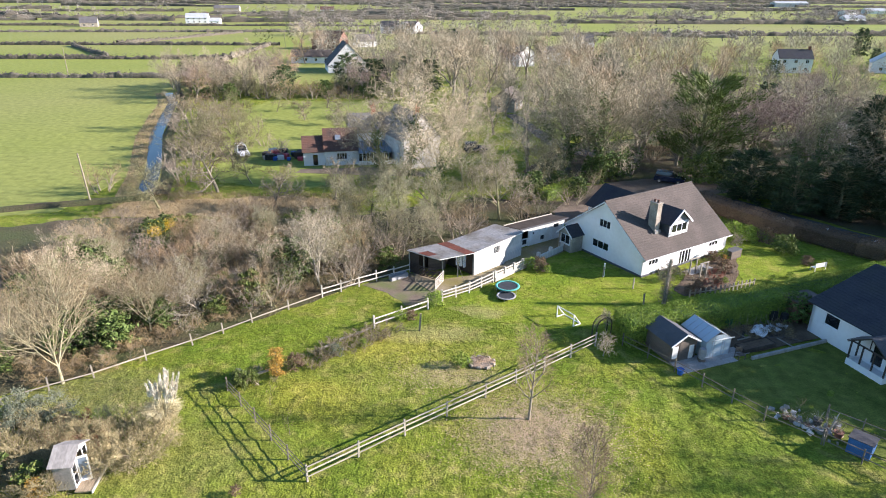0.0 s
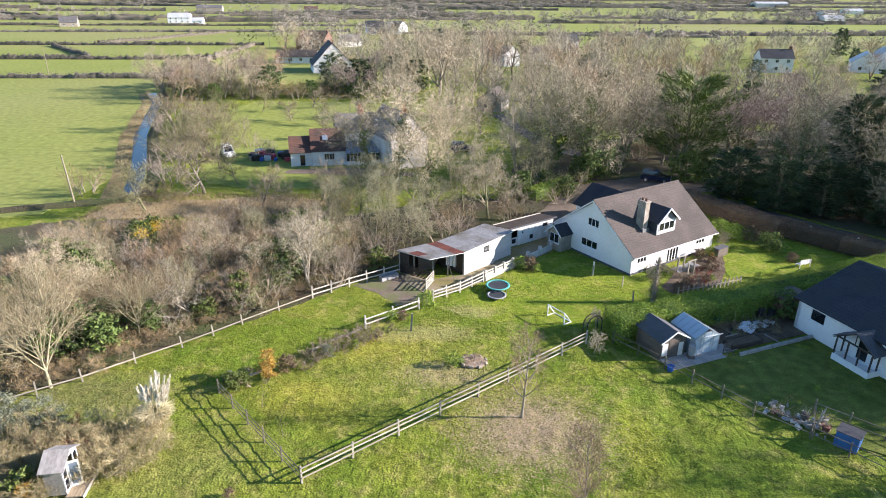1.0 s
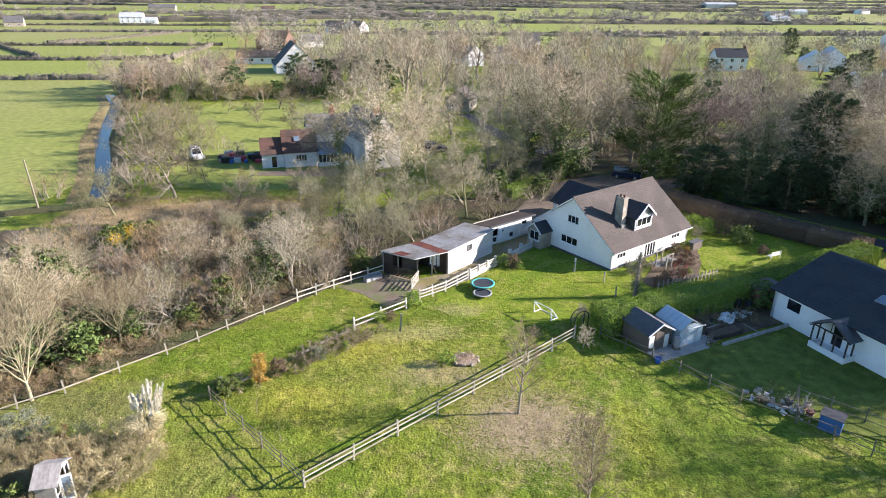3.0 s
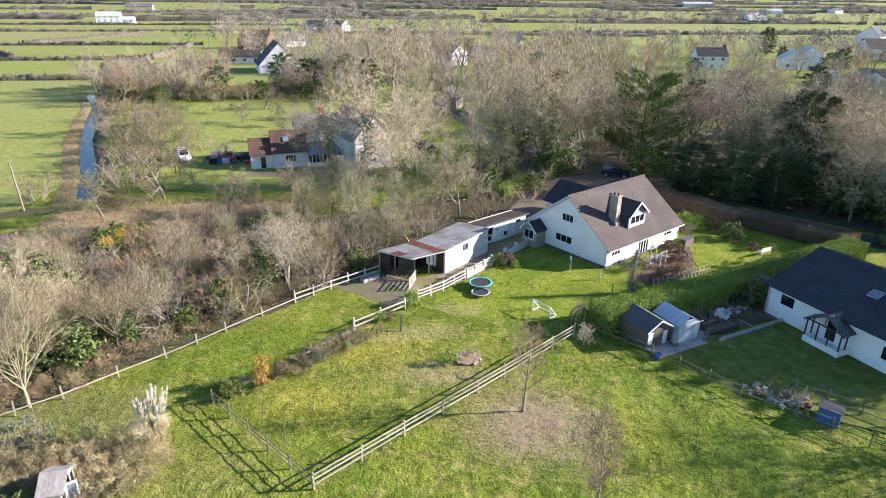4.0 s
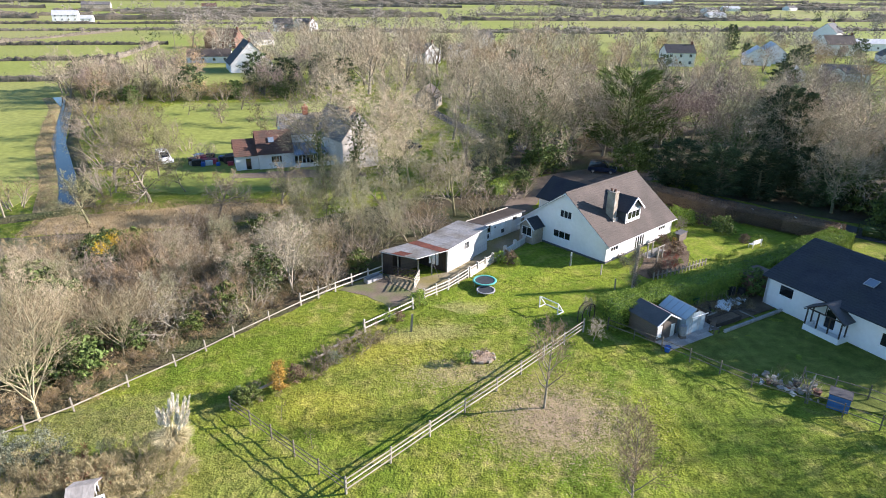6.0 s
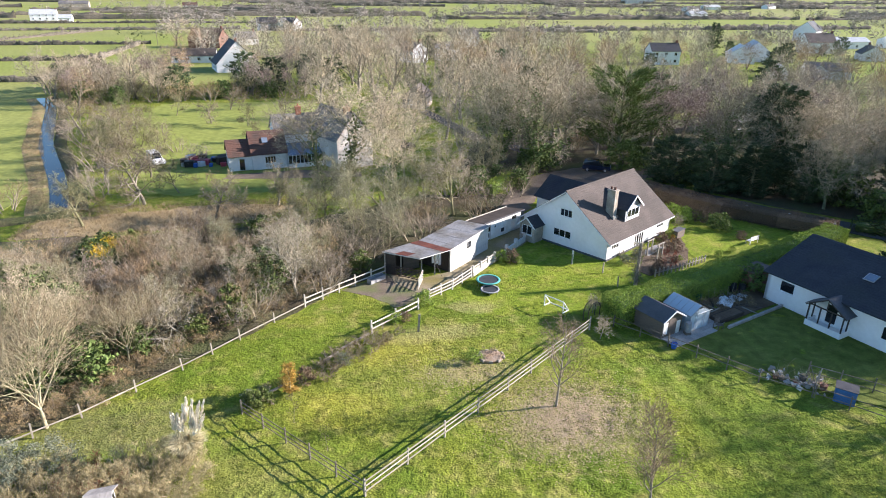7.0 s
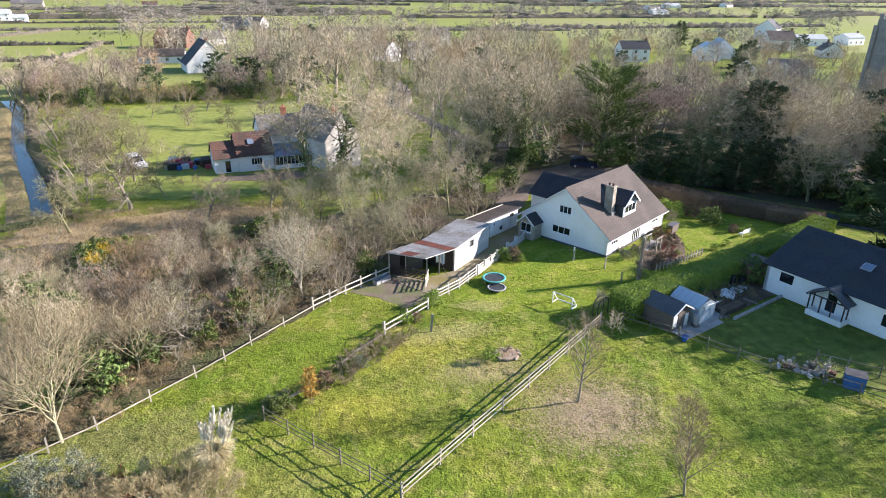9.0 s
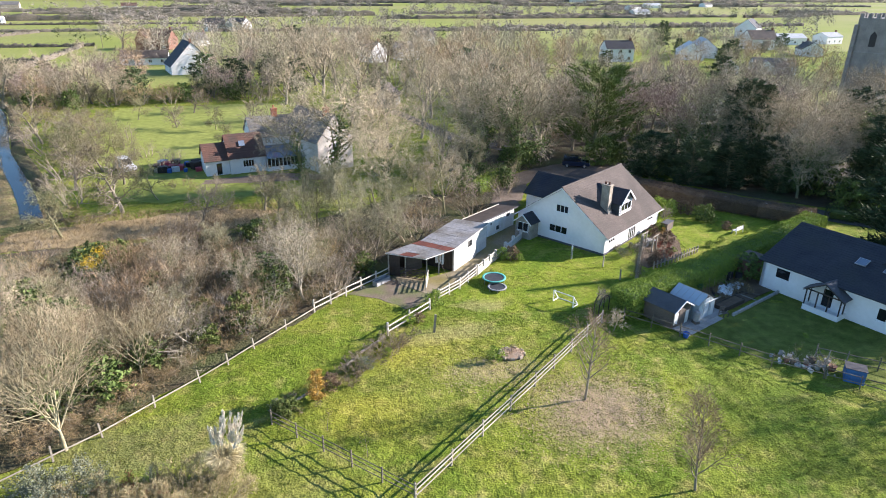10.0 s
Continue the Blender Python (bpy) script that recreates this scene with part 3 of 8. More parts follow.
bare("bramble", "bramble_bush", "arching brown bramble and dead stems", 25, 1.8, 0.02, ARCHED, BARK, BRUSH, 0.018, stems=6, splay=0.9, bole=0.05, first=0.7)
bare("dead", "dead_tree", "bleached dead branches sprawling out of the thicket", 26, 5.0, 0.06, GNARLED[:3], SILVERBARK, SILVERBARK, 0.023, stems=3, splay=0.9, bole=0.2, first=0.6)
bare("birch", "bare_tree", "pale-stemmed leafless tree with thin whitish branches", 27, 7.5, 0.08, SMALL, SILVERBARK, TWIGGREY, 0.020, stems=2, splay=0.15, bole=0.25, first=0.6)
bare("garden", "garden_tree", "small leafless garden shrub with grey twigs", 28, 2.4, 0.04, SMALL, BARK, TWIGGREY, 0.020, bole=0.3, first=0.5)
bare("dogwood", "bare_shrub", "low shrub with bare red stems", 35, 1.7, 0.02, DENSE, REDSTEM, REDSTEM, 0.014, stems=9, splay=0.5, bole=0.05, first=0.6)
bare("bank_scrub", "bare_shrub", "tangled olive-brown scrub on a low bank", 36, 1.0, 0.018, BUSHY, STEM, ORCHARDTWIG, 0.018, stems=6, splay=0.8, bole=0.05, first=0.6)
bare("sapling", "sapling", "thin bare sapling in the paddock", 30, 2.1, 0.02, [(7, 0.5, 40, 0.08, 0.08), (4, 0.6, 36, 0.06, 0.1)], BARK, SLIMTWIG, 0.012, bole=0.3, first=0.75)
bare("red_shrub", "bare_shrub", "leafless shrub with dark red twigs", 29, 2.4, 0.03, BUSHY, BARK, TWIGRED, 0.024, stems=5, splay=0.5, bole=0.1, first=0.6)
bare("mid_a", "bare_tree", "leafless tree with a rounded tan crown", 31, 12, 0.17, SMALL, BARK, TWIG, 0.053, bole=0.15, first=0.42)
bare("mid_b", "bare_tree", "leafless tree with a grey-brown crown", 32, 12, 0.17, SMALL, BARK, TWIGGREY, 0.053, bole=0.15, first=0.42)
bare("mid_c", "bare_tree", "leafless tree with a reddish crown", 33, 11, 0.17, SMALL, BARK, TWIGRED, 0.052, bole=0.15, first=0.42)
bare("mid_d", "bare_tree", "leafless willow with a tawny crown", 34, 11, 0.17, SMALL, BARK, TWIGORANGE, 0.052, bole=0.15, first=0.42)


def evergreen(key, name, label, seed, height, wide, mat, n, leaf, low=0.05, cone=0.5, clumps=60, droop=0.0, spray=0.0, rise=0.3):
    """A trunk with limbs that end in clumps of small leaves; the outline is uneven and has gaps."""
    rng = np.random.default_rng(seed)
    tubes = [(np.array([[0, 0, -0.1], [0.05, 0.02, height * 0.5], [0, 0, height * 0.95]]), np.array([0.03, 0.018, 0.004]) * height, 7)]
    cs = []
    for i in range(clumps):
        t = low + (1 - low) * (i + rng.random()) / clumps
        r = wide * max(0.12, 1 - ((t - 0.4) / 0.64) ** 2) ** 0.5 * rng.uniform(0.55, 1.12)
        az = i * 2.4 + rng.normal(0, 0.4)
        base = np.array([0, 0, height * max(t - 0.05, 0.02)])
        tip = np.array([r * math.cos(az), r * math.sin(az), height * t - droop * r])
        tubes.append((np.array([base, (base + tip) / 2 + (0, 0, 0.1 * r), tip]), np.array([0.012, 0.008, 0.003]) * height * 0.6, 3))
        k = n // clumps
        g = rng.random((k, 1)) ** 0.6
        cs.append(base + (tip - base) * (0.35 + 0.7 * g) + rng.normal(0, 1, (k, 3)) * np.array([0.20, 0.20, 0.11]) * (0.5 + 0.35 * r))
    c = np.concatenate(cs)
    c[:, 2] = np.maximum(c[:, 2], 0.08)
    if spray:
        out = c * (1, 1, 0)
        out /= np.linalg.norm(out, axis=1, keepdims=True) + 1e-6
        tip = c + (out * 0.7 + (0, 0, rise) + rng.normal(0, 0.38, c.shape)) * spray * rng.uniform(0.6, 1.3, (len(c), 1))
        kind(key, name, label, "tree" if height > 4 else "shrub",
             [("trunk", tubes_mesh("trunk", tubes, MOSSBARK)), ("crown", flat_tris("crown", c, tip, leaf * rng.uniform(0.6, 1.3, len(c)), mat, rng))])
        return
    kind(key, name, label, "tree" if height > 4 else "shrub",
         [("trunk", tubes_mesh("trunk", tubes, MOSSBARK)), ("crown", leaf_quads("crown", c, leaf, mat, rng))])


evergreen("yew", "yew_tree", "dense dark green yew tree by a lane", 41, 10, 4.2, YEW, 8000, 0.17, cone=0.9, clumps=80, spray=0.6)
evergreen("yew_b", "yew_tree", "broad dark evergreen with shaggy foliage", 42, 9, 5.0, YEW, 8000, 0.18, cone=1.2, clumps=80, spray=0.6)
evergreen("pine", "conifer_tree", "open green conifer with fanned branches", 43, 14, 7.4, CONIFER, 9500, 0.14, low=0.12, cone=0.8, clumps=70, droop=-0.30, spray=0.75, rise=0.55)
evergreen("cypress", "conifer_tree", "tall shaggy dark green cypress", 44, 17, 5.2, YEW, 16000, 0.17, cone=1.3, clumps=120, droop=0.05, spray=0.7, rise=0.1)
evergreen("holly", "evergreen_shrub", "glossy dark green evergreen bush in undergrowth", 45, 3.2, 1.7, IVY, 1500, 0.16, cone=1.2, clumps=36)
evergreen("laurel", "evergreen_shrub", "bright green leafy evergreen bush", 46, 2.4, 1.5, LAUREL, 2000, 0.12, cone=1.3, clumps=30)
evergreen("privet", "garden_shrub", "small rounded green garden shrub", 47, 1.5, 0.9, HEDGE, 1100, 0.07, cone=1.3, clumps=26)
evergreen("amber", "garden_shrub", "upright garden shrub with amber leaves", 48, 2.7, 0.75, AMBER, 3000, 0.06, cone=1.4, clumps=40)
evergreen("sage", "garden_shrub", "grey-green leafy shrub beside a summerhouse", 49, 2.2, 1.7, SAGE, 3200, 0.06, cone=1.3, clumps=36)
evergreen("brownball", "garden_shrub", "clipped garden bush with brown leaves", 50, 2.0, 1.2, BEECH, 1200, 0.10, cone=1.6, clumps=36)
evergreen("far_yew", "conifer_tree", "dark rounded evergreen garden tree", 51, 10, 4.5, YEW, 2400, 0.30, cone=1.0, clumps=60)
evergreen("mossy", "evergreen_shrub", "bush smothered in yellow-green ivy", 52, 3.0, 1.6, LAUREL, 1500, 0.14, cone=0.9, clumps=30)


# ---- ground ----
def relief(x, y):
    """Gentle tussocks in the pasture, level ground elsewhere."""
    near = max(0.0, 1 - max(0.0, abs(x + 4) - 34) / 6) * min(1.0, max(0.0, (49.5 - y) / 3)) * max(0.0, 1 - max(0.0, 26 - y) / 5)
    if near <= 0:
        return 0.0
    a = noise.noise((x * 0.9, y * 0.9, 3.1)) * 0.045 + noise.noise((x * 2.1, y * 2.1, 7.7)) * 0.03
    lumps = min(1.0, max(0.0, (x - 5 - abs(y - 34) * 0.25) / 5))
    b = max(0.0, noise.noise((x * 0.8, y * 1.1, 11.3))) * 0.16 + noise.noise((x * 1.7, y * 2.0, 4.4)) * 0.05
    return (a * 1.7 - 0.08 + b * lumps) * near


def steps(fine0, fine1, d, far, grow_by=1.25):
    mid = list(np.arange(fine0, fine1 + d / 2, d))
    lo, hi, s = [], [], d
    p = fine0
    while p > -far:
        s *= grow_by
        p -= s
        lo.append(p)
    p, s = mid[-1], d
    while p < far:
        s *= grow_by
        p += s
        hi.append(p)
    return np.array(lo[::-1] + mid + hi)


gx, gy = steps(-36, 32, 0.33, 4800), steps(20, 52, 0.33, 4800)
gv = np.array([(x, y, relief(x, y)) for y in gy for x in gx])
nx = len(gx)
gi, gj = np.meshgrid(np.arange(len(gy) - 1), np.arange(nx - 1), indexing="ij")
gi, gj = gi.ravel(), gj.ravel()
gmesh = soup("ground", gv, np.stack([gi * nx + gj, gi * nx + gj + 1, (gi + 1) * nx + gj + 1, (gi + 1) * nx + gj], 1), GRASS)
gmesh.shade_smooth()
tagged(new("ground", gmesh), "rough green pasture with worn yellowish patches", "ground", kind="structure")


def patch(name, outline, z, mat, label, category="ground", wobble=0.0, step=1.0):
    """A thin sheet over the ground with a slightly ragged edge."""
    pts = []
    n = len(outline)
    for i in range(n):
        a, b = Vector(outline[i]), Vector(outline[(i + 1) % n])
        k = max(1, int((b - a).length / step)) if wobble else 1
        for j in range(k):
            p = a.lerp(b, j / k)
            q = wobble * noise.noise_vector((p.x * 0.7, p.y * 0.7, z * 50))
            pts.append((p.x + q.x, p.y + q.y))
    s = Shape()
    s.prism(pts, z - 0.05, z)
    bm = bmesh.new()
    me = s.mesh(name, mat)
    bm.from_mesh(me)
    bmesh.ops.triangulate(bm, faces=bm.faces)
    bm.to_mesh(me)
    bm.free()
    return tagged(new(name, me), label, category, kind="structure")


patch("field_far", [(-52, 78), (-110, 60), (-1500, 300), (-2500, 4000), (3800, 4000), (1500, 330), (300, 250), (60, 300), (-66, 180), (-70, 150), (-62, 125), (-50, 100)],
      0.05, FIELD, "bright green grazing fields out to the horizon", "field", 0.6, 20)
patch("scrub_floor", [(-34, 36.6), (-29, 39.6), (-18, 48.9), (-4.2, 60.9), (4.5, 68.8), (14, 74), (16, 84), (4, 86), (-12, 78), (-24, 76), (-46, 76), (-60, 70), (-60, 52), (-44, 36)],
      0.03, SCRUB, "tangled brown scrub floor with dead stems", "undergrowth", 0.7)
patch("orchard_scrub", [(-46, 76), (-20, 78), (-13, 84), (-24, 86), (-34, 84), (-45, 83)], 0.055, STRAW, "strip of dead straw-coloured grass", "rough grass", 0.9)
patch("bare_mud", [(-8.8, 57.0), (-5.6, 55.2), (-3.9, 52.6), (-1.4, 53.6), (-0.6, 57.4), (-3.8, 59.8)], 0.014, MUD, "trodden muddy ground at the gate", "mud", 0.35, 0.5)
patch("yard", [(-1.0, 54.9), (2.2, 55.9), (5.0, 58.2), (8.3, 61.3), (13.2, 66.2), (15.2, 67.6), (14.2, 71.2), (8.2, 66.7), (2.7, 59.5), (-0.4, 58.4), (-3.6, 60.2), (-3.2, 57.6)],
      0.04, CONCRETE, "stained concrete yard with mossy edges", "yard", 0.08, 0.6)
patch("orchard_grass", [(-38, 96), (-33, 92), (-20, 90), (-13, 96), (-10, 110), (-9, 150), (-12, 168), (-48, 168), (-52, 150), (-47, 128), (-41, 110)], 0.018, FIELD, "bright grass under the orchard trees", "grass", 1.5)
patch("neighbour_lawn", [(19.9, 42.2), (22.3, 36.6), (26, 33.9), (45, 22), (48, 30), (36.2, 38), (33.0, 47.4), (25.5, 44.6)], 0.012, SHADELAWN, "smooth mown lawn in deep shade", "lawn", 0.05)
patch("vegetable_plot", [(15.5, 46.6), (25, 44.9), (33.0, 47.8), (32.2, 50.6), (21.5, 48.5)], 0.016, SOIL, "dark dug earth of a vegetable garden", "soil", 0.1)
patch("garden_lawn", [(-0.2, 52.6), (5.4, 57.6), (13.6, 65.4), (20.0, 59.2), (21.3, 57.6), (23.8, 54.4), (19.5, 51.0), (14.6, 47.4), (8, 49.0), (2, 49.8)], 0.012, GARDEN, "vivid green sunlit garden lawn", "lawn", 1.3)
patch("house_lawn", [(30.4, 58.6), (46.5, 62.5), (44.5, 70.5), (37, 76), (33.2, 70), (31.4, 66)], 0.03, GARDEN, "sunlit mown garden lawn", "lawn", 0.3)
patch("flower_bed", [(22.6, 56.6), (23.2, 55.0), (28.9, 57.5), (31.0, 61.0), (32.6, 65.6), (31.4, 66.0), (28.2, 63.2), (25.6, 61.0), (24.4, 59.0)], 0.05, SOIL, "brown garden bed with winter shrubs", "flower bed", 0.3, 0.6)
patch("gravel_drive", [(15, 73.6), (18, 79), (23, 88), (30, 87), (44, 90), (48, 97), (40, 99), (30, 96), (20, 92), (14, 80)], 0.045, GRAVEL, "brown gravel turning area", "drive", 0.5)
patch("lane", [(30, 90), (38, 82), (46, 72), (58, 58), (75, 40), (78, 42), (62, 60), (49, 75), (41, 86), (34, 93)], 0.07, TARMAC, "dark tarmac lane in the shade of trees", "road", 0.2)
patch("village_lane", [(13, 150), (17, 130), (19, 118), (27, 106), (30, 108), (22, 121), (19.5, 133), (15.5, 152)], 0.07, TARMAC, "narrow lane between gardens", "road", 0.2)
patch("farm_drive", [(-24.5, 100.4), (-14, 102.0), (-4, 99.2), (-4, 96.6), (-18, 97.6), (-25, 98.2)], 0.045, GRAVEL, "pale gravel strip before the cottage", "drive", 0.3)
patch("woodland_floor", [(14, 84), (20, 93), (46, 100), (52, 92), (45, 82), (53, 72), (80, 48), (130, 60), (120, 120), (60, 135), (20, 118), (12, 100)],
      0.03, SCRUB, "leaf-strewn woodland floor", "woodland floor", 1.0, 3)

# water-filled ditch with a straw-coloured bank
ditch = [(-43.3, 84.6), (-46.2, 93), (-50.0, 103), (-54.5, 113.5), (-59.2, 124.5), (-63.0, 136), (-67.2, 149), (-72, 164), (-80, 180)]


def ribbon(name, line, left, right, z, mat, label, category, bumpy=0.0):
    """A strip along a line: cross-sections between two offsets, raised in the middle if bumpy."""
    v, f = [], []
    pts = [Vector(p) for p in line]
    dense = []
    for a, b in zip(pts, pts[1:]):
        k = max(1, int((b - a).length / 1.2))
        dense += [a.lerp(b, j / k) for j in range(k)]
    dense.append(pts[-1])
    rows = 7
    for i, p in enumerate(dense):
        d = (dense[min(i + 1, len(dense) - 1)] - dense[max(i - 1, 0)]).normalized()
        nrm = Vector((-d.y, d.x))
        for r in range(rows):
            t = r / (rows - 1)
            w = 0.3 * noise.noise((p.x * 0.12, p.y * 0.12, 4 + r * 0.1)) if bumpy else 0.1 * noise.noise((p.x * 0.4, p.y * 0.4, 9))
            q = p + nrm * (left + (right - left) * t + w)
            h = bumpy * math.sin(math.pi * t) * (1 + 0.3 * noise.noise((q.x * 0.25, q.y * 0.25, 1)) + 0.12 * noise.noise((q.x * 1.5, q.y * 1.5, 1)))
            v.append((q.x, q.y, z + h))
    for i in range(len(dense) - 1):
        for r in range(rows - 1):
            f.append((i * rows + r, i * rows + r + 1, (i + 1) * rows + r + 1, (i + 1) * rows + r))
    s = Shape()
    s.add(v, f)
    return solid(name, s, mat, label, category, kind="structure", smooth=True)


ribbon("water", ditch, -1.2, 1.2, 0.10, water, "still water in a drainage ditch reflecting blue sky", "water")
ribbon("ditch_bank", ditch, 1.0, 3.9, 0.02, BANKGRASS, "straw-coloured grassy ditch bank", "bank", 0.16)
ribbon("ditch_bank", ditch, -3.4, -1.3, 0.02, SCRUB, "dark scrubby ditch bank", "bank", 0.3)
ribbon("field_drain", [(-43, 86.5), (-52, 83.5), (-64, 79), (-90, 72)], 0.8, 3.4, 0.02, SCRUB, "overgrown dark drainage bank", "bank", 0.5)


# ---- fences ----
POST = Shape().box(-0.055, 0.055, -0.05, 0.05, -0.35, 1.2, 0.012).mesh("post", FENCEWOOD)
POSTPALE = Shape().box(-0.06, 0.06, -0.06, 0.06, -0.35, 1.25, 0.012).mesh("post", PALEWOOD)
POSTDARK = Shape().box(-0.04, 0.04, -0.04, 0.04, -0.35, 1.2, 0.012).mesh("post", DARKRAIL)
RAILDARK = Shape().box(0, 1, -0.02, 0.02, -0.03, 0.03, 0.01).mesh("rail", DARKRAIL)
RAIL = Shape().box(0, 1, -0.02, 0.02, -0.05, 0.05, 0.01).mesh("rail", FENCEWOOD)
RAILPALE = Shape().box(0, 1, -0.022, 0.022, -0.06, 0.06, 0.01).mesh("rail", PALEWOOD)


def fence(line, gap, heights, label, pale=False, tall=1.0, lean=2.0, group="", dark=False):
    """Posts at even gaps along a line with rails nailed between them."""
    rng = random.Random(int(line[0][0] * 10))
    ob = thing("fence", Matrix(), label, "fence", group)
    pm, rm = (POSTPALE, RAILPALE) if pale else (POSTDARK, RAILDARK) if dark else (POST, RAIL)
    spots = []
    for a, b in zip(line, line[1:]):
        a, b = Vector(a), Vector(b)
        k = max(1, round((b - a).length / gap))
        spots += [(a.lerp(b, j / k)) for j in range(k)]
    spots.append(Vector(line[-1]))
    for i, p in enumerate(spots):
        q = spots[min(i + 1, len(spots) - 1)] - spots[max(i - 1, 0)]
        o = part("post", pm, None, ob)
        o.matrix_world = pose(p.x, p.y, 0, rng.uniform(-lean, lean), rng.uniform(-lean, lean), math.degrees(math.atan2(q.y, q.x))) @ Matrix.Diagonal((1, 1, tall * rng.uniform(0.95, 1.05), 1))
    for a, b in zip(spots, spots[1:]):
        d = b - a
        an = math.atan2(d.y, d.x)
        for h in heights:
            h0, h1 = h + rng.uniform(-0.03, 0.03), h + rng.uniform(-0.03, 0.03)
            o = part("rail", rm, None, ob)
            o.matrix_world = (pose(a.x + 0.075 * math.sin(an), a.y - 0.075 * math.cos(an), h0, 0, -math.degrees(math.atan2(h1 - h0, d.length)), math.degrees(an))
                              @ Matrix.Diagonal((d.length, 1, 1, 1)))
    return ob


fence([(-8.2, 29.7), (-2.6, 34.1), (3.0, 38.4), (12.6, 45.9)], 2.85, (0.35, 0.72, 1.08), "weathered timber post-and-rail fence across the pasture")
fence([(-16.1, 38.8), (-8.25, 29.75)], 2.4, (0.35, 0.72, 1.08), "dark weathered post-and-rail fence beside the pasture", dark=True)
fence([(-34, 35.2), (-31.8, 36.9), (-26.9, 40.3), (-24.0, 42.8), (-21.2, 45.2), (-17.3, 49.0), (-12.0, 54.1)], 3.1, (0.42,), "low single-rail boundary fence along the thicket", tall=0.85, lean=4)
fence([(-12.0, 54.1), (-8.8, 56.6), (-3.9, 60.1)], 2.2, (0.45, 0.95), "pale two-rail fence along the thicket", pale=True)
fence([(-6.3, 48.3), (-1.7, 51.9)], 2.4, (0.45, 0.95), "pale two-rail paddock fence among dead plants", pale=True)
fence([(-0.4, 53.6), (2.2, 55.4), (4.7, 57.9)], 1.6, (0.35, 0.68, 1.05), "pale three-rail yard fence", pale=True)
fence([(14.9, 46.0), (18.0, 42.1), (22.3, 36.2), (25.0, 33.6), (29.5, 28.6), (33, 24.5)], 2.5, (0.45, 0.95), "dark weathered garden boundary fence", tall=0.95, dark=True)
fence([(24.9, 33.7), (26.6, 36.3), (29.8, 33.4), (33.5, 29.0)], 2.2, (0.35, 0.95), "dark pen fence round the garden corner", tall=1.05, dark=True)
fence([(16.2, 59.4), (18.6, 56.7), (18.7, 53.3), (20.6, 53.2)], 9.0, (), "scattered short garden posts")
fence([(23.6, 54.9), (27.0, 56.0), (31.0, 57.7)], 0.55, (0.5,), "low picket edging of the flower bed", tall=0.7)


# ---- buildings ----
def window(parent, m, w, h, lights=2, frame=PVC, depth=0.10, sill=True, name="window", bar=0.06):
    """A framed window on a wall: x along the wall, z up, y outwards negative."""
    ob = new(name)
    ob.empty_display_size = 0.2
    ob.parent = parent
    ob.matrix_local = m
    f = Shape()
    f.box(0, w, -0.03, depth, 0, bar).box(0, w, -0.03, depth, h - bar, h).box(0, bar, -0.03, depth, bar, h - bar).box(w - bar, w, -0.03, depth, bar, h - bar)
    for i in range(1, lights):
        x = w * i / lights
        f.box(x - bar / 2, x + bar / 2, -0.025, depth, bar, h - bar)
    part("window_frame", f, frame, ob)
    for i in range(lights):
        x0, x1 = w * i / lights + bar / 2, w * (i + 1) / lights - bar / 2
        part("pane", Shape().box(x0, x1, 0.0, 0.02, bar * 0.8, h - bar * 0.8), DARKGLASS, ob)
    if sill:
        part("window_sill", Shape().box(-0.08, w + 0.08, -0.10, depth, -0.09, -0.01, 0.015), frame, ob)
    return ob


def wall_with(parent, m, outline, holes, thick, mat, name="wall"):
    """A wall panel: an outline in x and z, with rectangular holes cut through it, of real thickness (y 0 to thick)."""
    xs = sorted({p[0] for p in outline} | {v for h in holes for v in (h[0], h[1])})
    s = Shape()

    def span(x):
        zs = []
        n = len(outline)
        for i in range(n):
            (x0, z0), (x1, z1) = outline[i], outline[(i + 1) % n]
            if abs(x1 - x0) > 1e-6 and min(x0, x1) - 1e-6 <= x <= max(x0, x1) + 1e-6:
                zs.append(z0 + (z1 - z0) * (x - x0) / (x1 - x0))
        return min(zs), max(zs)

    for a, b in zip(xs, xs[1:]):
        e = 1e-4
        la, ha = span(a + e)
        lb, hb = span(b - e)
        cuts = sorted((h[2], h[3]) for h in holes if h[0] < (a + b) / 2 < h[1])
        lo = (la, lb)
        for z0, z1 in cuts + [(None, None)]:
            hi = (ha, hb) if z0 is None else (z0, z0)
            if hi[0] - lo[0] > 1e-3 or hi[1] - lo[1] > 1e-3:
                s.add([(a, 0, lo[0]), (b, 0, lo[1]), (b, 0, hi[1]), (a, 0, hi[0]), (a, thick, lo[0]), (b, thick, lo[1]), (b, thick, hi[1]), (a, thick, hi[0])],
                      [(0, 1, 2, 3), (7, 6, 5, 4), (0, 4, 5, 1), (1, 5, 6, 2), (2, 6, 7, 3), (3, 7, 4, 0)])
            lo = (z1, z1)
    me = s.mesh(name, mat)
    bm = bmesh.new()
    bm.from_mesh(me)
    bmesh.ops.remove_doubles(bm, verts=bm.verts, dist=0.001)
    bm.to_mesh(me)
    bm.free()
    o = part(name, me, mat, parent)
    o.matrix_local = m
    return o


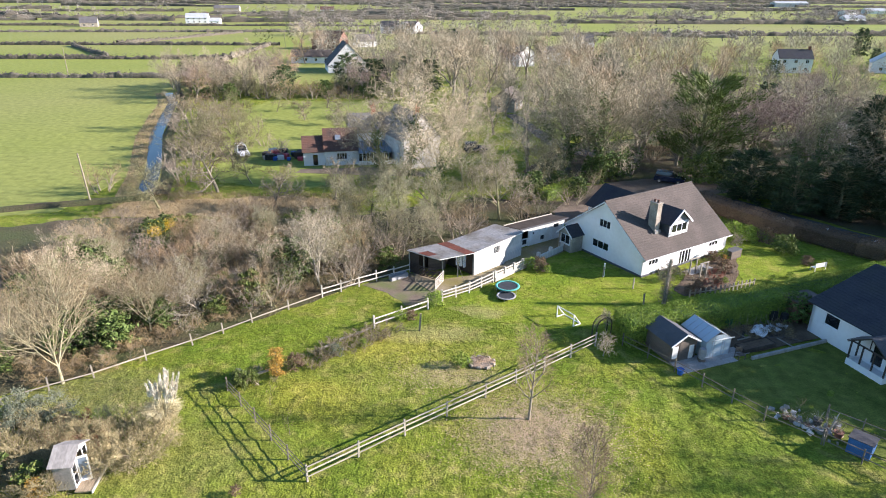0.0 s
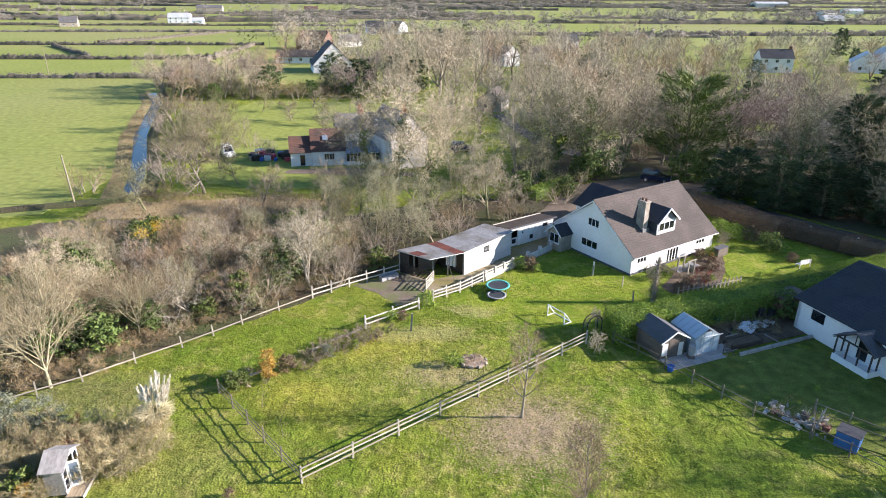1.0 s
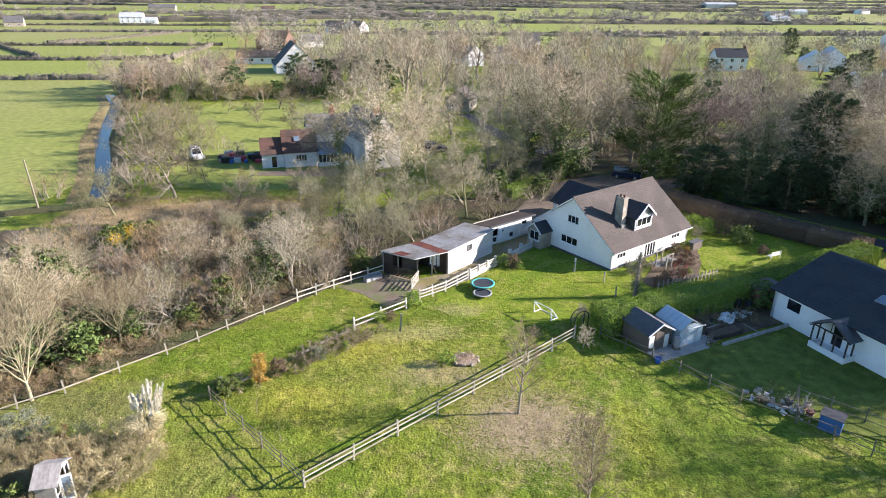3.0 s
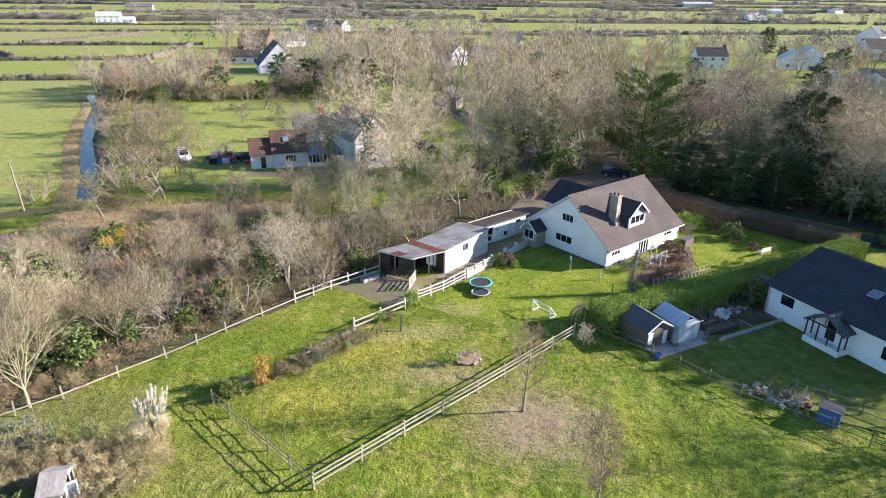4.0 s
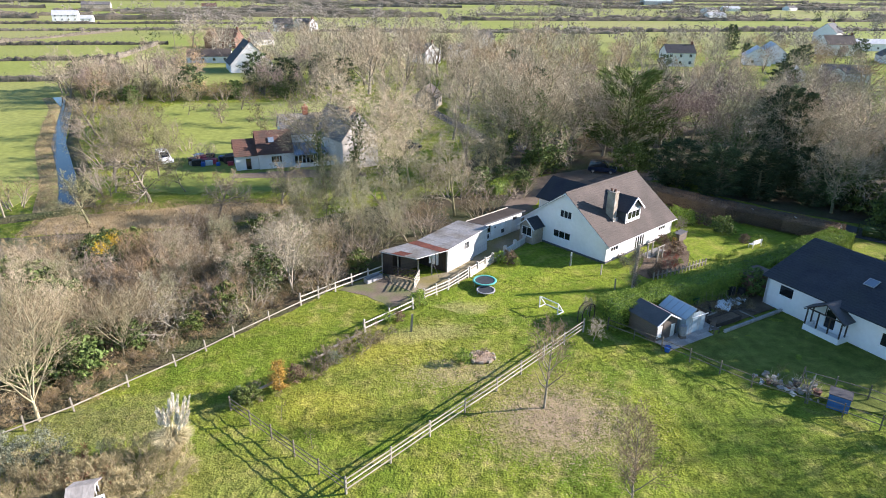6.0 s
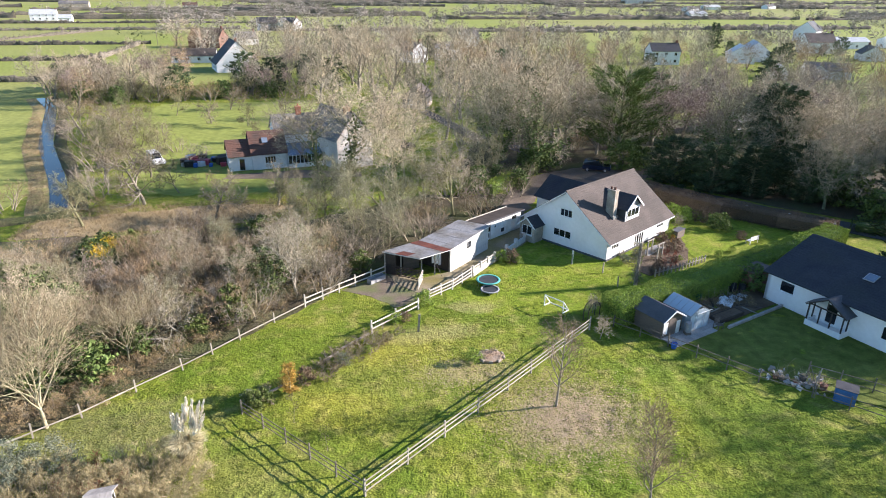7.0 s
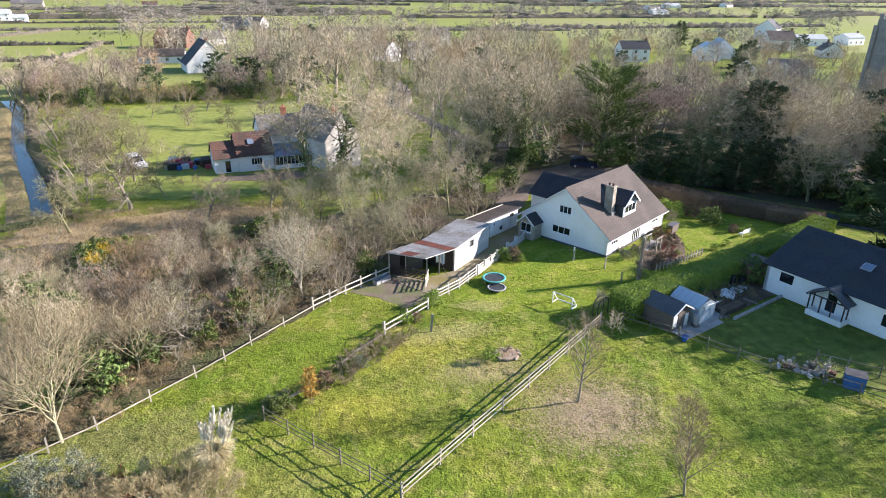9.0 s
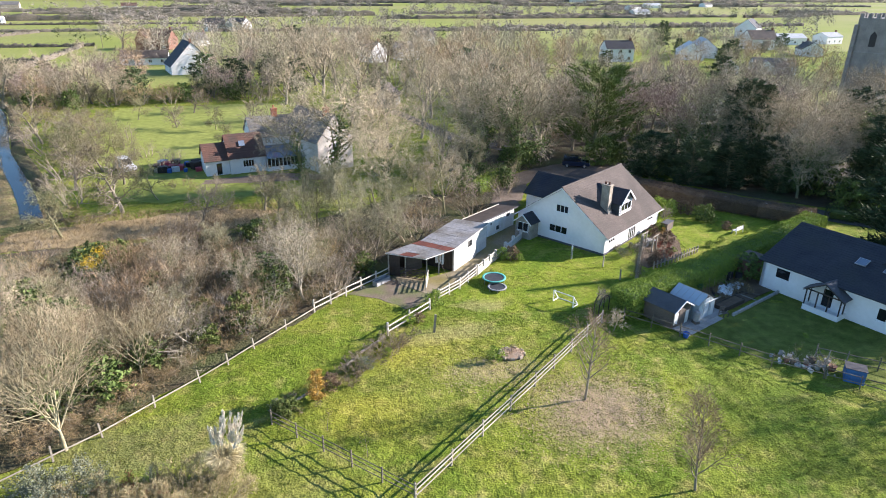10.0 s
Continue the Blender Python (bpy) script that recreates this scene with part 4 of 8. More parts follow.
def slope(parent, a, b, c, d, mat, thick=0.12, courses=0, name="roof", label=""):
    """A roof slope between four corners (eave a-b, ridge c above b, d above a), laid in overlapping courses."""
    a, b, c, d = (Vector(p) for p in (a, b, c, d))
    n = (b - a).cross(d - a).normalized()
    if n.z < 0:
        n = -n
    s = Shape()
    k = max(1, courses)
    rows = []
    for i in range(k):
        rows += [(i / k, thick), ((i + 1) / k, thick * (0.72 if courses else 1.0))]
    for t, h in rows:
        s.v += [tuple(a.lerp(d, t) + n * h), tuple(b.lerp(c, t) + n * h)]
    m = len(rows)
    s.v += [tuple(a), tuple(b), tuple(d), tuple(c)]
    s.f = [(2 * i, 2 * i + 1, 2 * i + 3, 2 * i + 2) for i in range(m - 1)]
    s.f += [(2 * m, 2 * m + 1, 1, 0), (2 * m + 2, 2 * m - 2, 2 * m - 1, 2 * m + 3), (2 * m + 2, 2 * m + 3, 2 * m + 1, 2 * m)]
    s.f += [(2 * m, *range(0, 2 * m, 2), 2 * m + 2), (2 * m + 3, *range(2 * m - 1, 0, -2), 2 * m + 1)]
    return part(name, s, mat, parent, label)


def on_wall(x, y, z, rz):
    return pose(x, y, z, 0, 0, rz)


# -- the white chalet bungalow --
HOUSE = thing("house", pose(20.15, 59.4, 0, 0, 0, 33), "white-rendered chalet bungalow with a brown tiled roof and dormer", "house")
HL, HW, HE, HR = 13.8, 11.7, 2.35, 6.62
HM = HW / 2
wall_with(HOUSE, on_wall(0, 0, 0, 0), [(0, 0), (HL, 0), (HL, HE), (0, HE)],
          [(0.95, 2.4, 1.1, 2.0), (5.75, 7.75, 0.08, 2.05), (10.75, 12.3, 1.15, 2.0)], 0.28, RENDER)
wall_with(HOUSE, on_wall(0, HW, 0, -90), [(0, 0), (HW, 0), (HW, HE), (HM, HR - 0.15), (0, HE)],
          [(HW - 7.25, HW - 4.85, 1.15, 2.05), (HW - 6.5, HW - 4.9, 3.7, 4.6)], 0.28, RENDER)
wall_with(HOUSE, on_wall(HL, 0, 0, 90), [(0.28, 0), (HW - 0.28, 0), (HW - 0.28, HE), (HM, HR - 0.3), (0.28, HE)], [], 0.28, RENDER)
wall_with(HOUSE, on_wall(HL, HW, 0, 180), [(0, 0), (HL, 0), (HL, HE), (0, HE)], [], 0.28, RENDER)
part("plinth", Shape().box(-0.03, 0.0, -0.03, HW, 0, 0.22).box(-0.03, HL, -0.03, 0.0, 0, 0.22), FELT, HOUSE, "grey painted plinth")
TAN = (HR - HE) / HM
ov, ve = 0.42, 0.22
slope(HOUSE, (-ve, -ov, HE - ov * TAN), (HL + ve, -ov, HE - ov * TAN), (HL + ve, HM, HR), (-ve, HM, HR), TILE, 0.10, 26)
slope(HOUSE, (HL + ve, HW + ov, HE - ov * TAN), (-ve, HW + ov, HE - ov * TAN), (-ve, HM, HR), (HL + ve, HM, HR), TILE, 0.10, 26)
for i in range(34):
    x = -ve + i * (HL + 2 * ve) / 34
    rt = Shape().prism([(-0.16, 0.0), (-0.11, 0.13), (0.0, 0.18), (0.11, 0.13), (0.16, 0.0)], x + 0.01, x + (HL + 2 * ve) / 34 - 0.006, "x")
    o = part("ridge_tile", rt, TILE, HOUSE)
    o.location = (0, HM, HR + 0.02)
barge = Shape()
for y0, z0, y1, z1 in ((-ov, HE - ov * TAN, HM, HR), (HW + ov, HE - ov * TAN, HM, HR)):
    barge.add([(-ve - 0.03, y0, z0 - 0.10), (-ve - 0.03, y1, z1 - 0.10), (-ve - 0.03, y1, z1 + 0.06), (-ve - 0.03, y0, z0 + 0.06),
               (-ve - 0.003, y0, z0 - 0.10), (-ve - 0.003, y1, z1 - 0.10), (-ve - 0.003, y1, z1 + 0.06), (-ve - 0.003, y0, z0 + 0.06)],
              [(0, 1, 2, 3), (7, 6, 5, 4), (0, 4, 5, 1), (1, 5, 6, 2), (2, 6, 7, 3), (3, 7, 4, 0)])
part("bargeboard", barge, PVC, HOUSE)
gut = Shape()
gut.tube((-0.2, -ov - 0.06, HE - ov * TAN + 0.0), (HL + 0.2, -ov - 0.06, HE - ov * TAN + 0.0), 0.055, n=8)
part("gutter", gut, PVC, HOUSE, "white plastic gutter")
part("soffit", Shape().box(0, HL, -ov, -0.003, HE - ov * TAN - 0.02, HE - ov * TAN + 0.0), PVC, HOUSE)
part("drainpipe", Shape().tube((HL - 0.25, -0.07, 0), (HL - 0.25, -0.07, HE - 0.15), 0.04), PVC, HOUSE)
window(HOUSE, on_wall(0.95, 0.06, 1.1, 0), 1.45, 0.9, 3)
window(HOUSE, on_wall(10.75, 0.06, 1.15, 0), 1.55, 0.85, 3)
window(HOUSE, on_wall(5.75, 0.06, 0.08, 0), 2.0, 1.97, 4, sill=False, name="french_door", bar=0.11)
window(HOUSE, on_wall(0.06, 7.25, 1.15, -90), 2.4, 0.9, 3)
window(HOUSE, on_wall(0.06, 6.5, 3.7, -90), 1.6, 0.9, 3)
# chimney
ch = part("chimney", Shape().box(3.35, 4.05, 1.75, 2.75, 3.3, 6.85, 0.02).box(3.28, 4.12, 1.68, 2.82, 6.85, 7.0, 0.02), STONE, HOUSE, "stone chimney stack")
part("chimney_pot", Shape().lathe([(0.13, 7.0), (0.12, 7.25), (0.14, 7.3), (0.11, 7.31)], 12, (3.7, 2.05)), REDTILE, ch)
part("chimney_pot", Shape().lathe([(0.13, 7.0), (0.12, 7.22), (0.14, 7.27), (0.11, 7.28)], 12, (3.7, 2.5)), REDTILE, ch)
part("flashing", Shape().box(3.25, 4.15, 1.60, 1.75, 3.62, 4.0), STEEL, ch)
# dormer
DX0, DX1, DV, DE, DA = 4.75, 7.75, 0.95, 4.75, 6.0
DM = (DX0 + DX1) / 2
dm = part("dormer", Shape().prism([(DX0 + 0.1, 3.2), (DX1 - 0.1, 3.2), (DX1 - 0.1, DE), (DM, DA - 0.1), (DX0 + 0.1, DE)], DV + 0.08, 4.3, "y"), FELT, HOUSE, "dormer with slate cheeks and a white gable front")
part("dormer_front", Shape().prism([(DX0, 3.25), (DX1, 3.25), (DX1, DE), (DX0, DE)], DV, DV + 0.077, "y"), PVC, dm)
part("dormer_gable", Shape().prism([(DX0 + 0.1, DE), (DX1 - 0.1, DE), (DM, DA - 0.05)], DV + 0.02, DV + 0.076, "y"), GREYPAD, dm)
window(dm, pose(DX0 + 0.25, DV - 0.03, 3.6), DX1 - DX0 - 0.5, 0.95, 3, depth=0.025)
slope(dm, (DX0 - 0.25, DV - 0.28, DE - 0.17), (DX0 - 0.25, 4.9, DE - 0.17), (DM, 4.9, DA + 0.05), (DM, DV - 0.28, DA + 0.05), SLATE, 0.07, 6, "dormer_roof")
slope(dm, (DX1 + 0.25, 4.9, DE - 0.17), (DX1 + 0.25, DV - 0.28, DE - 0.17), (DM, DV - 0.28, DA + 0.05), (DM, 4.9, DA + 0.05), SLATE, 0.07, 6, "dormer_roof")
db = Shape()
for x0 in (DX0 - 0.28, DX1 + 0.28):
    y0, y1 = DV - 0.35, DV - 0.285
    db.add([(x0, y0, DE - 0.32), (DM, y0, DA - 0.05), (DM, y0, DA + 0.17), (x0, y0, DE - 0.08), (x0, y1, DE - 0.32), (DM, y1, DA - 0.05), (DM, y1, DA + 0.17), (x0, y1, DE - 0.08)],
           [(0, 1, 2, 3), (7, 6, 5, 4), (0, 4, 5, 1), (1, 5, 6, 2), (2, 6, 7, 3), (3, 7, 4, 0)])
part("dormer_bargeboard", db, PVC, dm)
# stone entrance porch on the gable
PX0, PX1, PY0, PY1 = -1.75, -0.05, 8.7, 10.8
po = part("porch", Shape().box(PX0, PX1, PY0, PY0 + 0.25, 0, 2.0).box(PX0, PX1, PY1 - 0.25, PY1, 0, 2.0).box(PX0, PX0 + 0.25, PY0 + 0.25, PY1 - 0.25, 0, 0.9)
          .add([(PX0, PY0, 2.0), (PX0, PY1, 2.0), (PX0, (PY0 + PY1) / 2, 2.85), (PX0 + 0.25, PY0, 2.0), (PX0 + 0.25, PY1, 2.0), (PX0 + 0.25, (PY0 + PY1) / 2, 2.85)],
               [(0, 1, 2), (5, 4, 3), (0, 3, 4, 1), (1, 4, 5, 2), (2, 5, 3, 0)]), STONE, HOUSE, "stone entrance porch with a slate gable roof")
pm = (PY0 + PY1) / 2
slope(po, (PX0 - 0.2, PY0 - 0.2, 1.9), (PX1 + 0.05, PY0 - 0.2, 1.9), (PX1 + 0.05, pm, 2.95), (PX0 - 0.2, pm, 2.95), SLATE, 0.07, 5, "porch_roof")
slope(po, (PX1 + 0.05, PY1 + 0.2, 1.9), (PX0 - 0.2, PY1 + 0.2, 1.9), (PX0 - 0.2, pm, 2.95), (PX1 + 0.05, pm, 2.95), SLATE, 0.07, 5, "porch_roof")
pb = Shape()
for y0 in (PY0 - 0.22, PY1 + 0.22):
    pb.add([(PX0 - 0.26, y0, 1.80), (PX0 - 0.26, pm, 2.88), (PX0 - 0.26, pm, 3.04), (PX0 - 0.26, y0, 1.97), (PX0 - 0.205, y0, 1.80), (PX0 - 0.205, pm, 2.88), (PX0 - 0.205, pm, 3.04), (PX0 - 0.205, y0, 1.97)],
           [(0, 1, 2, 3), (7, 6, 5, 4), (0, 4, 5, 1), (1, 5, 6, 2), (2, 6, 7, 3), (3, 7, 4, 0)])
part("porch_bargeboard", pb, PVC, po)
window(po, on_wall(PX0 + 0.03, PY1 - 0.3, 0.9, -90), 1.5, 1.1, 2)
# rear wing with a dark roof
wg = part("rear_wing", Shape().box(7.6, 13.4, HW - 0.2, 15.7, 0, 2.35).prism([(7.6, 2.35), (13.4, 2.35), (10.5, 4.35)], 11.0, 15.7, "y"), RENDER, HOUSE, "rear wing with a dark slate roof")
slope(wg, (7.2, 16.0, 2.15), (7.2, 8.4, 2.15), (10.5, 8.4, 4.5), (10.5, 16.0, 4.5), SLATE, 0.08, 14, "wing_roof")
slope(wg, (13.8, 8.4, 2.15), (13.8, 16.0, 2.15), (10.5, 16.0, 4.5), (10.5, 8.4, 4.5), SLATE, 0.08, 14, "wing_roof")


# -- open-fronted stable with a corrugated roof --
def corrugated(p00, p10, p11, p01, waves, amp, sag):
    """A corrugated sheet between four corners; waves run across, ridges run from front to back."""
    s = Shape()
    nx2, ny2 = waves * 4, 3
    a, b, c, d = (Vector(p) for p in (p00, p10, p11, p01))
    for k, dz in ((0, 0.0), (1, -0.012)):
        for j in range(ny2 + 1):
            for i in range(nx2 + 1):
                u, v = i / nx2, j / ny2
                p = a.lerp(b, u).lerp(d.lerp(c, u), v)
                s.v.append((p.x, p.y, p.z + dz + amp * math.cos(u * waves * 2 * math.pi) - sag * math.sin(v * math.pi)))
    w = nx2 + 1
    o = w * (ny2 + 1)
    for j in range(ny2):
        for i in range(nx2):
            q = (j * w + i, j * w + i + 1, (j + 1) * w + i + 1, (j + 1) * w + i)
            s.f += [q, tuple(o + k for k in q[::-1])]
    for i in range(nx2):
        s.f += [(i, o + i, o + i + 1, i + 1), (ny2 * w + i, ny2 * w + i + 1, o + ny2 * w + i + 1, o + ny2 * w + i)]
    for j in range(ny2):
        s.f += [(j * w, (j + 1) * w, o + (j + 1) * w, o + j * w), (j * w + nx2, o + j * w + nx2, o + (j + 1) * w + nx2, (j + 1) * w + nx2)]
    return s


ST = thing("stable", Matrix(), "open-fronted stable with white boards and a patched corrugated roof", "stable")
F0, K0, R0 = Vector((-0.75, 57.35, 2.72)), Vector((2.75, 59.0, 2.78)), Vector((8.45, 65.0, 2.85))
L0, M0, B0 = Vector((-4.2, 60.5, 2.40)), Vector((-0.1, 62.6, 2.5)), Vector((5.4, 68.0, 2.6))
rng_s = random.Random(5)
RUSTY = {(3, 0), (3, 1), (3, 2), (0, 1)}
for i in range(12):
    def edge(t):
        return (F0.lerp(K0, t / 0.33), L0.lerp(M0, t / 0.33)) if t <= 0.33 else (K0.lerp(R0, (t - 0.33) / 0.67), M0.lerp(B0, (t - 0.33) / 0.67))
    (a0, d0), (b0, c0) = edge(i / 12), edge((i + 1.04) / 12 if i < 11 else 1)
    for j in range(3):
        u0, u1 = j / 3, min(1, (j + 1.1) / 3)
        lift = Vector((0, 0, 0.006 * (i % 2) + 0.008 * j))
        sh = corrugated(a0.lerp(d0, u0) + lift, b0.lerp(c0, u0) + lift, b0.lerp(c0, u1) + lift, a0.lerp(d0, u1) + lift, 6, 0.008, 0.0)
        rusty = (i, j) in RUSTY
        part("roof_sheet", sh, RUST if rusty else GALV, ST, "rust-red corrugated sheet" if rusty else "")


def board_wall(parent, p, q, z0, z1a, z1b, mat, board=0.18, thick=0.04, name="board", label=""):
    """Upright boards from p to q with narrow gaps, each a piece of its own."""
    p, q = Vector(p), Vector(q)
    d = q - p
    n = max(1, round(d.length / board))
    rg = random.Random(int(p.x * 100))
    for i in range(n):
        a, b = i / n, (i + 1) / n
        h = z1a + (z1b - z1a) * (a + b) / 2
        s = Shape().box(0.003, d.length / n - 0.003, -thick / 2 + rg.uniform(-0.006, 0.006), thick / 2, z0, h + rg.uniform(-0.02, 0.0), 0.004)
        o = part(name, s, mat, parent, label)
        c = p.lerp(q, a)
        o.matrix_local = pose(c.x, c.y, 0, 0, 0, math.degrees(math.atan2(d.y, d.x)))


WF0, WF1 = (2.78, 59.45), (8.5, 64.75)
board_wall(ST, WF0, (6.2, 62.62), 0.0, 2.62, 2.66, GREYWHITE, 0.42)
board_wall(ST, (6.15, 62.95), (8.25, 64.95), 0.0, 2.62, 2.68, GREYWHITE, 0.42)
board_wall(ST, (8.25, 64.95), (5.3, 67.8), 0.0, 2.62, 2.5, GREYWHITE, 0.5)
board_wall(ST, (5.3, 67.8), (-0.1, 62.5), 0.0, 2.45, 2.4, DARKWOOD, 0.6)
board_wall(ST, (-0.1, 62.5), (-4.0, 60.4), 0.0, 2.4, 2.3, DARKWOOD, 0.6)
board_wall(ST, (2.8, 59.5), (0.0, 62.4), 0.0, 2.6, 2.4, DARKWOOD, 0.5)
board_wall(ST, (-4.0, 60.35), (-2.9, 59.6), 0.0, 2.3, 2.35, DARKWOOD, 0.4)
board_wall(ST, (-2.0, 60.6), (-0.2, 61.2), 0.0, 2.0, 2.0, SHEDWOOD, 0.3, label="grey-brown upright board")
for x, y, h in ((-0.45, 58.15, 2.62), (-2.4, 59.25, 2.45), (-3.95, 60.25, 2.35), (2.7, 59.5, 2.65), (1.1, 59.2, 2.65)):
    part("post", Shape().box(x - 0.06, x + 0.06, y - 0.06, y + 0.06, -0.1, h, 0.01), FENCEWOOD, ST)
part("beam", Shape().tube((-0.5, 58.1, 2.58), (2.75, 59.4, 2.62), 0.07, n=6), DARKWOOD, ST)
part("beam", Shape().tube((-0.5, 58.1, 2.56), (-4.0, 60.3, 2.28), 0.07, n=6), DARKWOOD, ST)
part("brace", Shape().tube((0.75, 59.0, 2.45), (1.75, 58.0, 0.05), 0.022, n=6), SHEDWOOD, ST)
fascia = Shape()
for a, b in ((F0, K0), (K0, R0), (F0, L0)):
    fascia.tube(a - Vector((0, 0, 0.06)), b - Vector((0, 0, 0.06)), 0.04, n=4)
part("fascia", fascia, PAINT, ST)
part("barred_window", Shape().box(0, 0.75, -0.02, 0.03, 0, 0.07).box(0, 0.75, -0.02, 0.03, 0.58, 0.65).box(0, 0.06, -0.02, 0.03, 0.07, 0.58).box(0.69, 0.75, -0.02, 0.03, 0.07, 0.58)
     .box(0.2, 0.24, -0.02, 0.03, 0.07, 0.58).box(0.36, 0.4, -0.02, 0.03, 0.07, 0.58).box(0.52, 0.56, -0.02, 0.03, 0.07, 0.58), BLACK, ST).matrix_local = pose(5.0, 61.45, 1.75, 0, 0, 43)
# five-bar gates of the stable
def gate(x, y, rz, w, h, bars, mat, label, group=""):
    g = thing("field_gate", pose(x, y, 0, 0, 0, rz), label, "gate", group)
    part("gate_frame", Shape().box(0, 0.07, -0.03, 0.03, 0.1, h).box(w - 0.07, w, -0.03, 0.03, 0.1, h).box(0.07, w - 0.07, -0.02, 0.02, h - 0.09, h - 0.003), mat, g)
    for i in range(bars):
        z = 0.15 + (h - 0.3) * i / bars
        part("bar", Shape().box(0.07, w - 0.07, -0.015, 0.015, z, z + 0.085, 0.006), mat, g)
    part("diagonal", Shape().tube((0.08, 0.03, 0.18), (w - 0.1, 0.03, h - 0.15), 0.03, n=4), mat, g)
    return g


gate(-0.35, 57.9, -110, 2.3, 1.25, 5, PALEWOOD, "white-painted wooden yard gate standing open", "stable gates")
gate(-3.9, 60.0, -35, 3.9, 1.2, 6, DARKWOOD, "dark slatted barrier across the stable front", "stable gates")

# low stable range with a dark roof
S2 = thing("stable_range", pose(8.3, 67.05, 0, 0, 0, 35), "low white stable range with a dark felted roof", "stable")
wall_with(S2, on_wall(0, 0, 0, 0), [(0, 0), (6.9, 0), (6.9, 2.35), (0, 2.35)], [(0.15, 1.25, 0, 1.95), (3.0, 3.9, 0.15, 1.8), (5.2, 6.0, 1.5, 1.95)], 0.12, PAINT)
wall_with(S2, on_wall(6.9, 0, 0, 90), [(0.1, 0), (2.3, 0), (2.3, 1.95), (0.1, 2.35)], [], 0.12, PAINT)
wall_with(S2, on_wall(6.9, 2.3, 0, 180), [(0, 0), (6.9, 0), (6.9, 1.95), (0, 1.95)], [], 0.12, DARKWOOD)
wall_with(S2, on_wall(0, 2.3, 0, -90), [(0, 0), (2.2, 0), (2.2, 2.35), (0, 1.95)], [], 0.12, PAINT)
slope(S2, (-0.3, -0.3, 2.42), (7.2, -0.3, 2.42), (7.2, 2.6, 1.96), (-0.3, 2.6, 1.96), DARKWOOD, 0.06, 0, "roof", "dark brown felted roof")
part("fascia", Shape().box(-0.3, 7.2, -0.34, -0.303, 2.34, 2.49), FELT, S2)
part("back_fascia", Shape().box(-0.3, 7.3, 2.603, 2.66, 1.9, 2.12), PALEWOOD, S2)
hd = part("half_door", Shape().box(0.2, 1.2, 0.02, 0.07, 0.05, 1.05, 0.01), PAINT, S2, "white lower half of a stable door")
part("kick_panel", Shape().box(0.4, 1.0, 0.0, 0.019, 0.35, 0.9), BLACK, hd)
d2 = part("stable_door", Shape().box(3.04, 3.86, 0.03, 0.08, 0.18, 1.78, 0.01), PAINT, S2, "white stable door")
part("kick_panel", Shape().box(3.2, 3.7, 0.005, 0.029, 0.42, 0.9), BLACK, d2)
part("window_grille", Shape().box(5.22, 5.98, 0.05, 0.08, 1.52, 1.93), DARKGLASS, S2)
part("vent", Shape().box(1.9, 2.1, -0.03, -0.002, 1.35, 1.6), BLACK, S2)
for x in (0.1, 1.32, 2.95, 4.0, 4.95, 6.1):
    part("batten", Shape().box(x - 0.03, x + 0.03, -0.02, -0.002, 0.02, 2.05), PVC, S2)

# low block wall with a balustrade between yard and garden
gw = thing("garden_wall", pose(4.9, 58.1, 0, 0, 0, 45.5), "low pale block wall between yard and lawn", "garden wall")
for i in range(12):
    x = i * 0.98
    part("block", Shape().box(x, x + 0.965, -0.1, 0.1, -0.1, 0.45 if i < 7 else 0.7, 0.015), PALEWOOD if i < 7 else GREYWHITE, gw)
for i in range(4):
    part("pier", Shape().box(i * 1.5 - 0.11, i * 1.5 + 0.11, -0.12, 0.12, 0.45, 1.2, 0.02), PALEWOOD, gw)
    if i < 3:
        part("rail", Shape().box(i * 1.5 + 0.115, i * 1.5 + 1.385, -0.04, 0.04, 0.92, 1.04, 0.01), PALEWOOD, gw)
        part("panel", Shape().box(i * 1.5 + 0.115, i * 1.5 + 1.385, -0.03, 0.03, 0.453, 0.8, 0.01), PALEWOOD, gw)
for x in (7.2, 9.4, 11.6):
    part("pier", Shape().box(x - 0.15, x + 0.15, -0.16, 0.16, 0.703, 1.15, 0.02), GREYWHITE, gw)


# -- timber shed and greenhouse --
SH = thing("shed", pose(17.95, 43.2, 0, 0, 0, 21), "grey-brown timber garden shed with a felt roof", "shed")
SW, SD, SE, SR = 2.45, 3.1, 1.75, 2.4
wall_with(SH, on_wall(0, 0, 0, 0), [(0, 0), (SW, 0), (SW, SE), (SW / 2, SR), (0, SE)], [(0.75, 1.7, 0.05, 1.75)], 0.05, SHEDWOOD)
wall_with(SH, on_wall(SW, SD, 0, 180), [(0, 0), (SW, 0), (SW, SE), (SW / 2, SR), (0, SE)], [], 0.05, SHEDWOOD)
for k in range(12):
    z = k * SE / 12
    for x0, x1 in ((-0.02, 0.03), (SW - 0.03, SW + 0.02)):
        part("weatherboard", Shape().box(x0, x1, 0.052, SD - 0.052, z + 0.004, z + SE / 12 - 0.002, 0.004), SHEDWOOD, SH)
slope(SH, (-0.2, -0.2, SE - 0.12), (-0.2, SD + 0.15, SE - 0.12), (SW / 2, SD + 0.15, SR + 0.05), (SW / 2, -0.2, SR + 0.05), FELT, 0.05)
slope(SH, (SW + 0.2, SD + 0.15, SE - 0.12), (SW + 0.2, -0.2, SE - 0.12), (SW / 2, -0.2, SR + 0.05), (SW / 2, SD + 0.15, SR + 0.05), FELT, 0.05)
sb = Shape()
